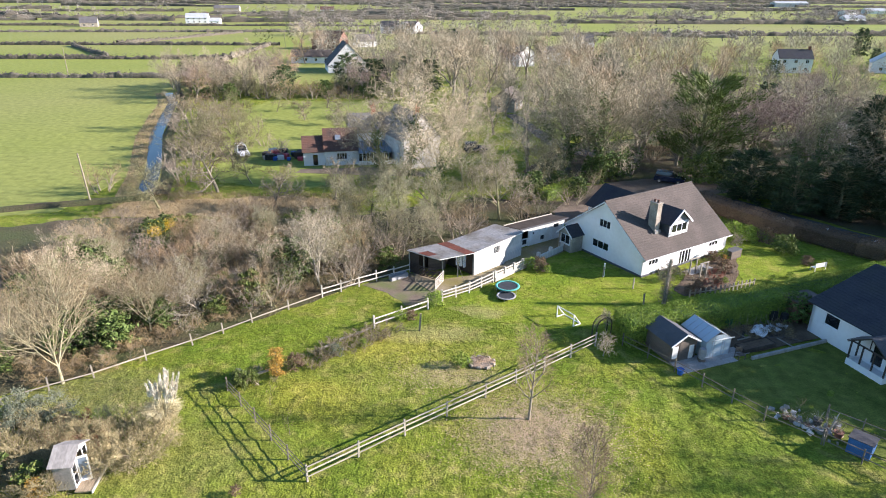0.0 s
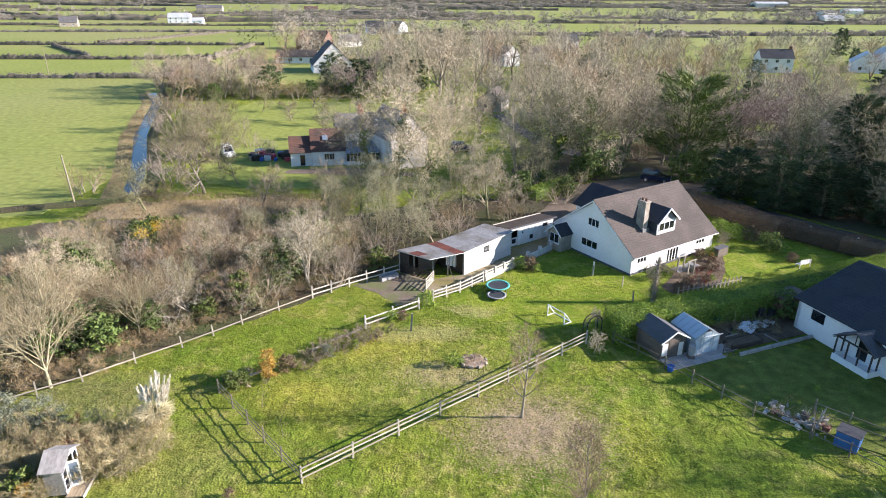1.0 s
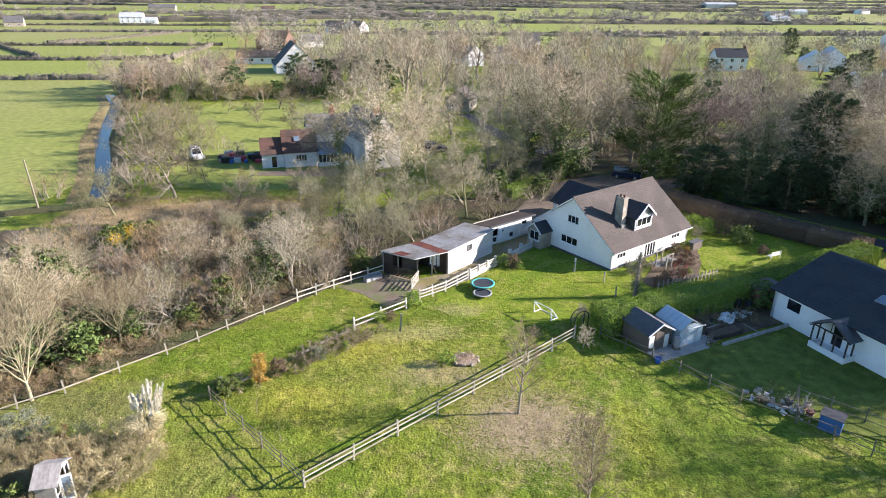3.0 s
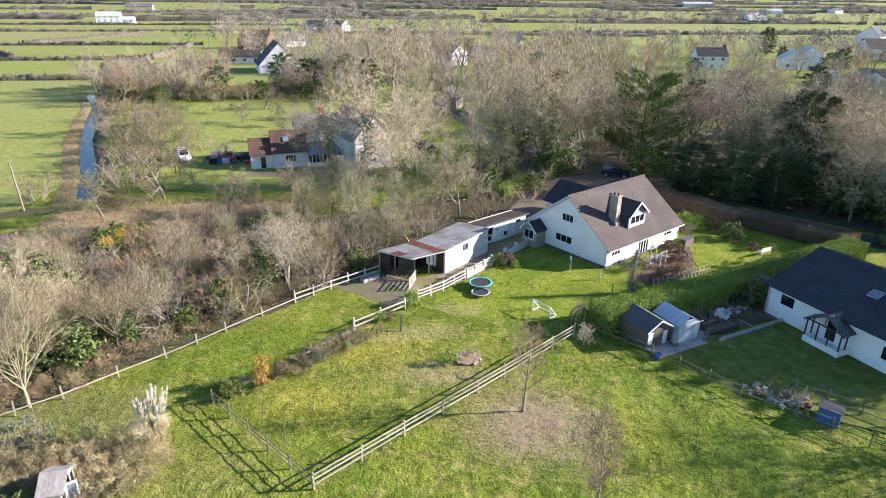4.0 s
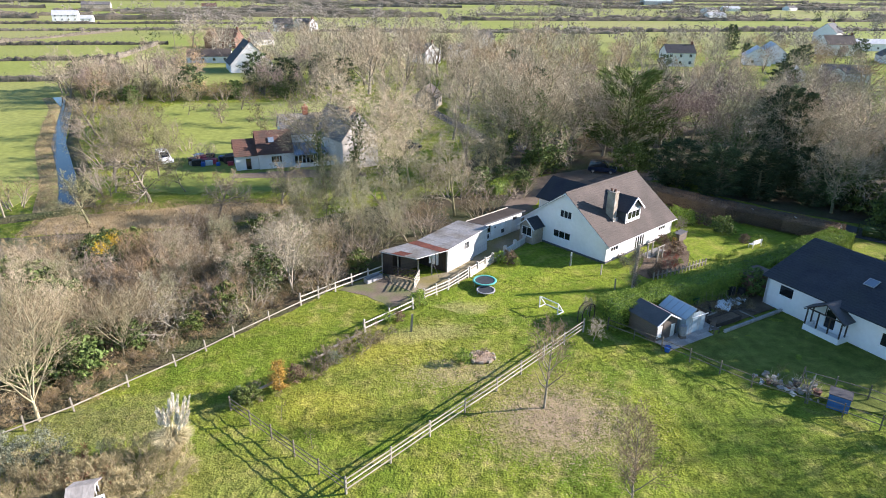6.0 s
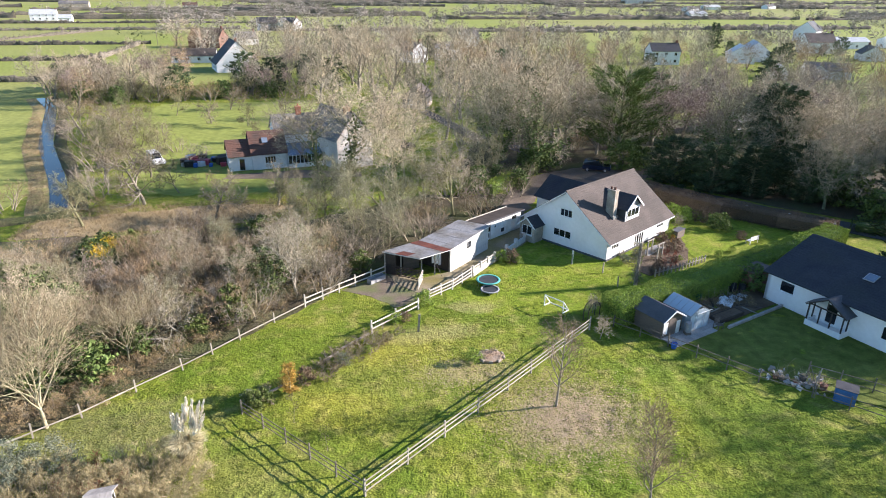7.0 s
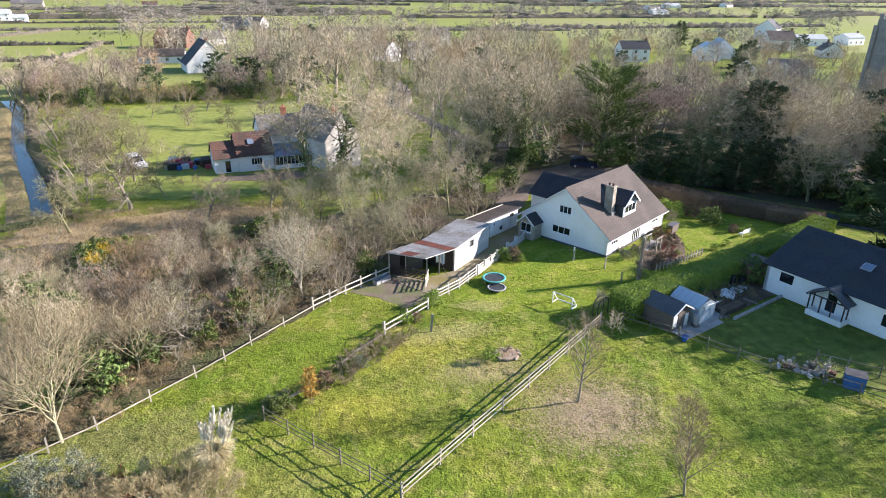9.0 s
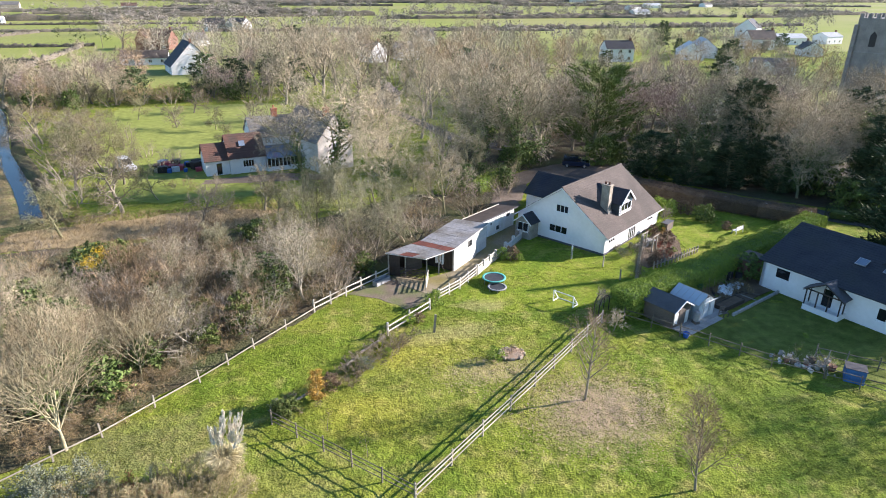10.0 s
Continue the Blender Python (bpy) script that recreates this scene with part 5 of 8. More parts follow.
for x0 in (-0.22, SW + 0.22):
    sb.add([(x0, -0.26, SE - 0.2), (SW / 2, -0.26, SR - 0.01), (SW / 2, -0.26, SR + 0.12), (x0, -0.26, SE - 0.06), (x0, -0.205, SE - 0.2), (SW / 2, -0.205, SR - 0.01), (SW / 2, -0.205, SR + 0.12), (x0, -0.205, SE - 0.06)],
           [(0, 1, 2, 3), (7, 6, 5, 4), (0, 4, 5, 1), (1, 5, 6, 2), (2, 6, 7, 3), (3, 7, 4, 0)])
part("bargeboard", sb, PVC, SH)
part("door", Shape().box(0.78, 1.67, -0.02, 0.03, 0.06, 1.74, 0.01), SHEDWOOD, SH, "boarded shed door")
part("door_leaf", Shape().box(0.1, 0.62, -0.05, -0.005, 0.35, 1.45, 0.01), PAINT, SH, "white board leaning on the front")
part("door_leaf", Shape().box(1.75, 2.2, -0.05, -0.005, 0.1, 1.3, 0.01), PAINT, SH, "white panel on the front")

GH = thing("greenhouse", pose(20.9, 43.85, 0, 0, 0, 20), "aluminium greenhouse with milky glass panes", "greenhouse")
GW, GD, GE, GR = 2.5, 3.1, 1.55, 2.3
ghglass = plain_glass("milky_glass", (0.42, 0.50, 0.54), 0.12)
fr = Shape()
for x in (0, GW):
    for k in range(6):
        y = GD * k / 5
        fr.tube((x, y, 0), (x, y, GE), 0.022, n=4)
        fr.tube((x, y, GE), (GW / 2, y, GR), 0.022, n=4)
    fr.tube((x, 0, GE), (x, GD, GE), 0.028, n=4)
    fr.tube((x, 0, 0.04), (x, GD, 0.04), 0.03, n=4)
fr.tube((GW / 2, -0.02, GR), (GW / 2, GD + 0.02, GR), 0.035, n=4)
for y in (0, GD):
    for x in (0, 0.62, 0.86, 1.64, 1.88, GW):
        fr.tube((x, y, 0), (x, y, GE + (GR - GE) * (1 - abs(x - GW / 2) / (GW / 2))), 0.022, n=4)
    fr.tube((0, y, GE), (GW, y, GE), 0.024, n=4)
part("frame", fr, STEEL, GH)
for side, x in ((-1, 0), (1, GW)):
    for k in range(5):
        y0, y1 = GD * k / 5 + 0.025, GD * (k + 1) / 5 - 0.025
        part("pane", Shape().box(x - 0.003, x + 0.003, y0, y1, 0.06, GE - 0.03), ghglass, GH)
        s = Shape()
        a, b = (x, GE + 0.02), (GW / 2 + side * 0.02, GR)
        s.add([(a[0], y0, a[1]), (a[0], y1, a[1]), (b[0], y1, b[1]), (b[0], y0, b[1]), (a[0], y0, a[1] + 0.008), (a[0], y1, a[1] + 0.008), (b[0], y1, b[1] + 0.008), (b[0], y0, b[1] + 0.008)],
              [(3, 2, 1, 0), (4, 5, 6, 7), (0, 1, 5, 4), (1, 2, 6, 5), (2, 3, 7, 6), (3, 0, 4, 7)])
        part("roof_pane", s, ghglass, GH)
for y in (0.0, GD):
    for x0, x1 in ((0.03, 0.6), (0.64, 0.84), (0.88, 1.62), (1.66, 1.86), (1.9, GW - 0.03)):
        za, zb = (GE + (GR - GE) * (1 - abs(x - GW / 2) / (GW / 2)) - 0.04 for x in (x0, x1))
        part("pane", Shape().prism([(x0, 0.05), (x1, 0.05), (x1, zb), (x0, za)], y - 0.004, y + 0.004, "y"), ghglass, GH)
part("door_rail", Shape().box(0.75, 2.75, -0.06, -0.03, GE + 0.02, GE + 0.09), PVC, GH)


# -- neighbouring bungalow with a low slate roof --
NB = thing("bungalow", pose(31.8, 48.8, 0, 0, 0, -71.5), "white bungalow with a dark slate roof in shade", "house")
NL, ND, NE, NR = 13.6, 13.0, 2.9, 5.35
wall_with(NB, on_wall(0, 0, 0, 0), [(0, 0), (NL, 0), (NL, NE), (0, NE)], [(1.35, 2.75, 1.45, 2.5), (6.0, 6.9, 0.4, 2.1), (10.6, 12.2, 1.0, 2.2)], 0.28, RENDER)
wall_with(NB, on_wall(0, ND, 0, -90), [(0, 0), (ND, 0), (ND, NE), (ND / 2, NR - 0.1), (0, NE)], [], 0.28, RENDER)
wall_with(NB, on_wall(NL, 0, 0, 90), [(0.28, 0), (ND, 0), (ND, NE), (ND / 2, NR - 0.1), (0.28, NE)], [], 0.28, RENDER)
wall_with(NB, on_wall(NL, ND, 0, 180), [(0, 0), (NL, 0), (NL, NE), (0, NE)], [], 0.28, RENDER)
slope(NB, (-0.35, -0.35, NE - 0.1), (NL + 0.3, -0.35, NE - 0.1), (NL + 0.3, ND / 2, NR), (-0.35, ND / 2, NR), SLATE, 0.09, 22)
slope(NB, (NL + 0.3, ND + 0.35, NE - 0.1), (-0.35, ND + 0.35, NE - 0.1), (-0.35, ND / 2, NR), (NL + 0.3, ND / 2, NR), SLATE, 0.09, 22)
window(NB, on_wall(1.35, 0.05, 1.45, 0), 1.4, 1.05, 1, bar=0.05)
window(NB, on_wall(10.6, 0.05, 1.0, 0), 1.6, 1.2, 2)
part("door", Shape().box(6.0, 6.9, 0.06, 0.12, 0.4, 2.1), DARKGLASS, NB)
part("gutter", Shape().tube((-0.3, -0.42, NE - 0.05), (NL, -0.42, NE - 0.05), 0.055), BLACK, NB)
for x in (6.7, 9.1):
    sk = part("skylight", Shape().box(0, 0.95, 0, 1.0, 0, 0.08, 0.01), STEEL, NB, "roof window")
    sk.matrix_local = pose(x, 3.0, NE + 3.0 * (NR - NE) / (ND / 2) + 0.13, math.degrees(math.atan2(NR - NE + 0.1, ND / 2)), 0, 0)
    part("pane", Shape().box(0.07, 0.88, 0.07, 0.93, 0.081, 0.095), SKYGLASS, sk)
# taller cross wing
cw = part("cross_wing", Shape().box(7.5, 13.5, 4.0, 18.0, 2.0, 3.4).prism([(7.5, 3.4), (13.5, 3.4), (10.5, 6.0)], 4.3, 18, "y"), RENDER, NB)
slope(cw, (7.1, 4.0, 3.2), (7.1, 18.3, 3.2), (10.5, 18.3, 6.2), (10.5, 4.0, 6.2), SLATE, 0.09, 16, "wing_roof")
slope(cw, (13.9, 18.3, 3.2), (13.9, 4.0, 3.2), (10.5, 4.0, 6.2), (10.5, 18.3, 6.2), SLATE, 0.09, 16, "wing_roof")
# glazed timber porch
np_ = part("porch", Shape().box(4.2, 7.4, -1.75, -1.6, 0, 0.55, 0.01).box(4.2, 4.35, -1.6, -0.01, 0, 0.55).box(7.25, 7.4, -1.6, -0.01, 0, 0.55).box(4.35, 7.25, -1.6, -0.01, 0, 0.2), RENDER, NB, "glazed porch on a white dwarf wall")
pf = Shape()
for x, y in ((4.27, -1.68), (5.3, -1.68), (6.3, -1.68), (7.33, -1.68), (4.27, -0.05), (7.33, -0.05), (4.27, -0.85), (7.33, -0.85)):
    pf.box(x - 0.05, x + 0.05, y - 0.05, y + 0.05, 0.553, 2.05)
pf.box(4.2, 7.4, -1.73, -1.63, 2.053, 2.15).box(4.2, 4.33, -1.63, 0, 2.053, 2.15).box(7.27, 7.4, -1.63, 0, 2.053, 2.15)
pf.tube((4.0, -1.78, 1.95), (5.8, -1.78, 3.1), 0.06, n=4).tube((7.6, -1.78, 1.95), (5.8, -1.78, 3.1), 0.06, n=4).tube((5.8, -1.7, 2.1), (5.8, -1.7, 3.0), 0.04, n=4)
part("porch_frame", pf, DARKWOOD, np_, "dark-stained porch frame")
slope(np_, (3.95, -1.85, 2.02), (3.95, 0.9, 2.02), (5.8, 0.9, 3.15), (5.8, -1.85, 3.15), FELT, 0.05, 5, "porch_roof")
slope(np_, (7.65, 0.9, 2.02), (7.65, -1.85, 2.02), (5.8, -1.85, 3.15), (5.8, 0.9, 3.15), FELT, 0.05, 5, "porch_roof")
np_.location.x = 0.85
np_.location.y = 0.35
# little brown outbuilding behind the plot
ob_ = thing("outbuilding", pose(31.3, 50.2, 0, 0, 0, 18.5), "low brown brick outbuilding with a flat roof", "outbuilding")
part("wall", Shape().box(0, 2.6, 0, 1.5, 0, 2.0, 0.02), BRICK, ob_)
part("roof", Shape().box(-0.2, 2.8, -0.3, 1.7, 2.003, 2.14, 0.02), SHEDWOOD, ob_, "weathered flat roof")
part("window", Shape().box(0.8, 1.5, -0.03, -0.003, 0.9, 1.6), DARKGLASS, ob_)


# -- whitewashed cottage beyond the trees --
CT = thing("cottage", pose(-24.4, 102.4, 0, 0, 0, 12), "white cottage range with red tiled roofs and a stone gable house", "house")


def gabled(parent, x0, x1, y0, y1, eave, ridge, wall, roof, along_x=True, holes=(), over=0.3, name="block"):
    """A gabled block with its roof; the ridge runs along x or along y."""
    s = Shape()
    if along_x:
        m = (y0 + y1) / 2
        s.prism([(y0, 0), (y1, 0), (y1, eave), (m, ridge - 0.12), (y0, eave)], x0, x1, "x")
    else:
        m = (x0 + x1) / 2
        s.prism([(x0, 0), (x1, 0), (x1, eave), (m, ridge - 0.12), (x0, eave)], y0, y1, "y")
    o = part(name, s, wall, parent)
    e = eave - over * (ridge - eave) / ((y1 - y0 if along_x else x1 - x0) / 2)
    if along_x:
        slope(o, (x0 - 0.2, y0 - over, e), (x1 + 0.2, y0 - over, e), (x1 + 0.2, m, ridge), (x0 - 0.2, m, ridge), roof, 0.1, 10)
        slope(o, (x1 + 0.2, y1 + over, e), (x0 - 0.2, y1 + over, e), (x0 - 0.2, m, ridge), (x1 + 0.2, m, ridge), roof, 0.1, 10)
    else:
        slope(o, (x0 - over, y1 + 0.2, e), (x0 - over, y0 - 0.2, e), (m, y0 - 0.2, ridge), (m, y1 + 0.2, ridge), roof, 0.1, 10)
        slope(o, (x1 + over, y0 - 0.2, e), (x1 + over, y1 + 0.2, e), (m, y1 + 0.2, ridge), (m, y0 - 0.2, ridge), roof, 0.1, 10)
    return o


a1 = gabled(CT, 0, 3.5, 0, 5.2, 2.5, 4.5, RENDER, REDTILE)
a2 = gabled(CT, 3.55, 9.0, -0.4, 6.2, 2.7, 5.6, RENDER, REDTILE)
window(a2, pose(5.5, -0.46, 1.0), 1.7, 1.1, 4, depth=0.05)
window(a1, pose(1.5, -0.06, 0.05), 0.9, 1.9, 1, depth=0.05, sill=False)
part("skylight", Shape().box(0, 0.9, 0, 1.0, 0.05, 0.14), SKYGLASS, a2).matrix_local = pose(5.4, 0.9, 4.0, 41, 0, 0)
mb = gabled(CT, 8.0, 16.0, 3.2, 9.7, 4.8, 7.4, RENDER, GREYSLATE)
cons = part("conservatory", Shape().box(9.05, 14.8, -1.2, 3.8, 0, 0.7).box(9.05, 14.8, 3.6, 4.4, 0.703, 3.4), RENDER, CT, "conservatory with a blue-tinted glass roof")
for i in range(9):
    x = 9.1 + i * 0.62
    part("pane", Shape().box(x + 0.06, x + 0.58, -1.18, -1.14, 0.75, 2.05), DARKGLASS, cons)
    part("mullion", Shape().box(x - 0.04, x + 0.055, -1.22, -1.1, 0.705, 2.15), PVC, cons)
    part("roof_pane", Shape().add([(x, -1.4, 2.15), (x + 0.58, -1.4, 2.15), (x + 0.58, 3.8, 3.3), (x, 3.8, 3.3), (x, -1.4, 2.2), (x + 0.58, -1.4, 2.2), (x + 0.58, 3.8, 3.35), (x, 3.8, 3.35)],
                                 [(3, 2, 1, 0), (4, 5, 6, 7), (0, 1, 5, 4), (1, 2, 6, 5), (2, 3, 7, 6), (3, 0, 4, 7)]), SKYGLASS, cons)
part("eaves_beam", Shape().box(9.0, 14.85, -1.25, -1.1, 2.05, 2.14), PVC, cons)
sg = gabled(CT, -3.25, 3.25, -5.5, 5.5, 5.0, 8.9, PALESTONE, GREYSLATE, along_x=False)
sg.matrix_local = pose(17.9, 0.7, 0, 0, 0, 15)
window(sg, pose(-0.55, -5.56, 3.2), 1.1, 1.2, 2, depth=0.05)
for x, y, z in ((18.7, -2.6, 9.5), (12.5, 6.4, 8.4)):
    c2 = part("chimney", Shape().box(x - 0.45, x + 0.45, y - 0.35, y + 0.35, 6.0, z, 0.02).box(x - 0.52, x + 0.52, y - 0.42, y + 0.42, z + 0.003, z + 0.2), CHIMNEYBRICK, CT, "orange-red brick chimney")
    part("chimney_pot", Shape().lathe([(0.14, z + 0.2), (0.12, z + 0.6), (0.15, z + 0.65), (0.1, z + 0.66)], 10, (x, y)), CHIMNEYBRICK, c2)


# -- village and distance --
def far_house(x, y, rz, L, W, eave, ridge, wall, roof, label, windows=3, storeys=2, chimney=True, cross=False, group="village houses"):
    h = thing("house", pose(x, y, 0, 0, 0, rz), label, "house", group)
    g = gabled(h, -L / 2, L / 2, -W / 2, W / 2, eave, ridge, wall, roof, name="wall")
    for s in range(storeys):
        for i in range(windows):
            window(g, pose(-L / 2 + L * (i + 0.5) / windows - 0.55, -W / 2 - 0.05, 0.9 + 2.6 * s), 1.1, 1.15, 2, depth=0.04)
    window(g, on_wall(-L / 2 - 0.05, W / 4, 0.9 + 2.6 * (storeys - 1), -90), 1.1, 1.15, 2, depth=0.04)
    if chimney:
        part("chimney", Shape().box(L / 2 - 1.0, L / 2 - 0.2, -0.35, 0.35, ridge - 1.0, ridge + 1.1, 0.03), BRICK, h)
    if cross:
        gabled(h, -L / 2 + 0.8, -L / 2 + W * 0.75, -W / 2 - 2.4, 0, eave - 0.1, ridge - 0.4, wall, roof, along_x=False, name="cross_gable")
    return h


far_house(125, 241, -8, 11.5, 8, 5.2, 8.0, RENDER, SLATE, "white two-storey house with a slate hipped roof", 3)
far_house(161, 243, 62, 12, 10, 3.6, 7.0, RENDER, SHEETROOF, "white house with a pale sunlit roof", 3, 1, False)
far_house(173, 251, 62, 17, 10, 4.0, 7.8, RENDER, SHEETROOF, "white house with a pale sunlit roof", 2, 1, False)
far_house(277, 348, 40, 18, 12, 6.0, 11.0, RENDER, SLATE, "white gabled house with a dark roof", 3, 2)
far_house(262, 300, -8, 18, 10, 3.6, 5.6, RENDER, SHEETROOF, "long low building with a pale sheet roof", 4, 1, False)
far_house(162, 196, -30, 14, 9, 2.6, 5.0, RENDER, FARROOF, "low house with a dark roof beyond the wood", 3, 1, False, cross=True)
far_house(226, 279, -8, 14, 10, 5.0, 9.0, RENDER, TILE, "white house with a brown tiled roof in the village", 3, 1, True)
far_house(226, 246, 60, 12, 9, 3.0, 6.0, RENDER, FARROOF, "white-gabled bungalow in the village", 3, 1, True)
far_house(291, 301, 10, 13, 9, 4.0, 6.0, RENDER, SHEETROOF, "white house in the village", 3, 1, True)
far_house(27, 257, -65, 10, 7, 4.8, 7.6, RENDER, FARROOF, "white house with a grey roof among trees", 2, 2, True)
far_house(42, 262, 10, 9, 7, 4.8, 7.0, RENDER, FARROOF, "white house among garden trees", 2, 2, False)
far_house(64, 322, 10, 9, 7, 4.8, 7.6, RENDER, FARROOF, "white house among garden trees", 2, 2, False)
far_house(-38.4, 236, -75, 14, 14, 2.8, 10.0, RENDER, SLATE, "white-gabled house with a steep dark slate roof", 3, 1, True)
far_house(-56, 262, 0, 16, 7, 2.6, 5.0, RENDER, TILE, "low range with brown tiled roofs", 4, 1, False)
far_house(-60, 325, -20, 15, 9, 4.6, 8.4, BRICK, REDTILE, "red brick house with clay tiled roofs", 3, 2, True, cross=True)
far_house(-42, 446, 10, 12, 9, 4.6, 8.0, RENDER, SLATE, "white house beside the road", 3, 2, True)
far_house(-27, 442, -40, 12, 9, 4.6, 8.0, RENDER, FARROOF, "white house beside the road", 3, 2, True, cross=True)
far_house(-45, 340, 30, 10, 8, 2.8, 6.0, RENDER, FARROOF, "low white house beside the road", 2, 1, True)
far_house(-215, 560, 10, 18, 9, 4.6, 8.0, RENDER, SHEETROOF, "white farmhouse out in the fields", 4, 2, True)
far_house(-195, 545, 10, 9, 8, 2.8, 5.0, RENDER, SHEETROOF, "white outbuilding in the fields", 2, 1, False)
far_house(-275, 500, 20, 12, 9, 3.2, 7.0, STONE, FARROOF, "stone barn at the field edge", 2, 1, False)
far_house(-280, 830, 10, 30, 16, 5, 8.0, STONE, FARROOF, "large dark barn in the fields", 4, 1, False)
far_house(-150, 800, 10, 16, 10, 4.6, 8.0, RENDER, REDTILE, "white farmhouse with a red roof", 4, 2, True)
far_house(620, 1250, 0, 60, 24, 7, 10, SHEETROOF, SHEETROOF, "long pale farm shed on the horizon", 6, 1, False)
far_house(560, 900, 0, 26, 12, 4, 7, RENDER, SHEETROOF, "white farm building far off", 4, 1, False)
far_house(700, 960, 20, 20, 12, 4, 7, RENDER, FARROOF, "white farm building far off", 4, 1, False)
far_house(480, 820, 20, 20, 12, 4, 7, RENDER, FARROOF, "white farm building far off", 4, 1, False)
far_house(380, 640, 10, 22, 10, 4, 7, RENDER, SHEETROOF, "white farm building far off", 4, 1, False)
far_house(14, 158, 70, 8, 6, 2.8, 5.2, STONE, TILE, "small stone cottage at the lane", 2, 1, False)
far_house(78, 122, 20, 12, 7, 2.4, 4.6, STONE, FARROOF, "low stone building half hidden in the wood", 3, 1, False)

far_house(144, 196, 60, 7, 5, 2.6, 4.6, RENDER, SHEETROOF, "small white outbuilding among trees", 1, 1, False)
# church tower
tw = thing("church_tower", pose(136.8, 133, -2.9, 0, 0, 12), "square grey stone church tower with battlements", "church tower")
part("wall", Shape().box(-4.6, 4.6, -4.6, 4.6, 0, 24.2, 0.05), TOWER, tw)
for sx, sy in ((-1, -1), (1, -1), (1, 1), (-1, 1)):
    part("buttress", Shape().box(sx * 4.6 - 0.5, sx * 4.6 + 0.5, sy * 4.6 - 0.5, sy * 4.6 + 0.5, 0, 22.6, 0.1), TOWER, tw)
part("string_course", Shape().box(-4.75, 4.75, -4.75, 4.75, 15.8, 16.1, 0.05), TOWER, tw)
for i in range(5):
    for sx, sy, ax in ((0, -1, "x"), (0, 1, "x"), (-1, 0, "y"), (1, 0, "y")):
        c = -4.0 + i * 2.0
        x, y = (c, sy * 4.35) if ax == "x" else (sx * 4.35, c)
        part("merlon", Shape().box(x - 0.5, x + 0.5, y - 0.24, y + 0.24, 24.2, 25.2) if ax == "x" else Shape().box(x - 0.24, x + 0.24, y - 0.5, y + 0.5, 24.2, 25.2), TOWER, tw)
for rz in (0, 90, 180, 270):
    o = part("belfry_louvre", Shape().prism([(-0.8, 17.5), (0.8, 17.5), (0.8, 20.2), (0, 21.2), (-0.8, 20.2)], -4.64, -4.603, "y"), BLACK, tw)
    o.matrix_local = pose(0, 0, 0, 0, 0, rz)


# ---- planting ----
def inside(x, y, poly):
    c = False
    n = len(poly)
    for i in range(n):
        (x0, y0), (x1, y1) = poly[i], poly[(i + 1) % n]
        if (y0 > y) != (y1 > y) and x < (x1 - x0) * (y - y0) / (y1 - y0) + x0:
            c = not c
    return c


def scatter(seed, poly, gap, count, avoid=()):
    """Spots inside a polygon, no two nearer than the gap, none within the avoided circles."""
    rg = random.Random(seed)
    xs, ys = [p[0] for p in poly], [p[1] for p in poly]
    out = []
    for _ in range(count * 40):
        x, y = rg.uniform(min(xs), max(xs)), rg.uniform(min(ys), max(ys))
        if inside(x, y, poly) and all((x - a) ** 2 + (y - b) ** 2 > gap * gap for a, b in out) and all((x - a) ** 2 + (y - b) ** 2 > r * r for a, b, r in avoid):
            out.append((x, y))
            if len(out) >= count:
                break
    return out, rg


# the thicket along the boundary fence
THICKET = [(-34, 38.4), (-29.4, 41.2), (-18.6, 50.6), (-5.2, 62.2), (-7, 68), (-16, 72), (-26, 73.5), (-36, 71), (-42, 62), (-42, 46)]
spots, rg = scatter(11, THICKET, 2.1, 98, [(-33, 65, 3.0), (-30.5, 62.0, 2.0), (-28.9, 42.0, 5.6), (-20.2, 50.2, 2.4), (-12.8, 57, 2.0)])
for x, y in spots:
    back = (y - 36 - (x + 34) * 0.8)
    k = rg.choices(["shrub_tan", "shrub_grey", "shrub_orange", "shrub_green", "bramble", "holly", "mossy"], [5, 2.4, 4.5 if x < -14 else 2.4, 4.6, 1.6, 1.9, 1.4])[0]
    plant(k, x, y, rg.uniform(0.75, 1.25) * (0.85 if back < 5 else 1.0), group="boundary thicket")
plant("spread", -28.85, 39.5, 1.28, 285)
plant("spread", -25.5, 47.0, 0.85, 200)
plant("dead", -22.2, 51.6, 1.15, 150)
plant("dead", -19.4, 51.2, 0.75, 20)
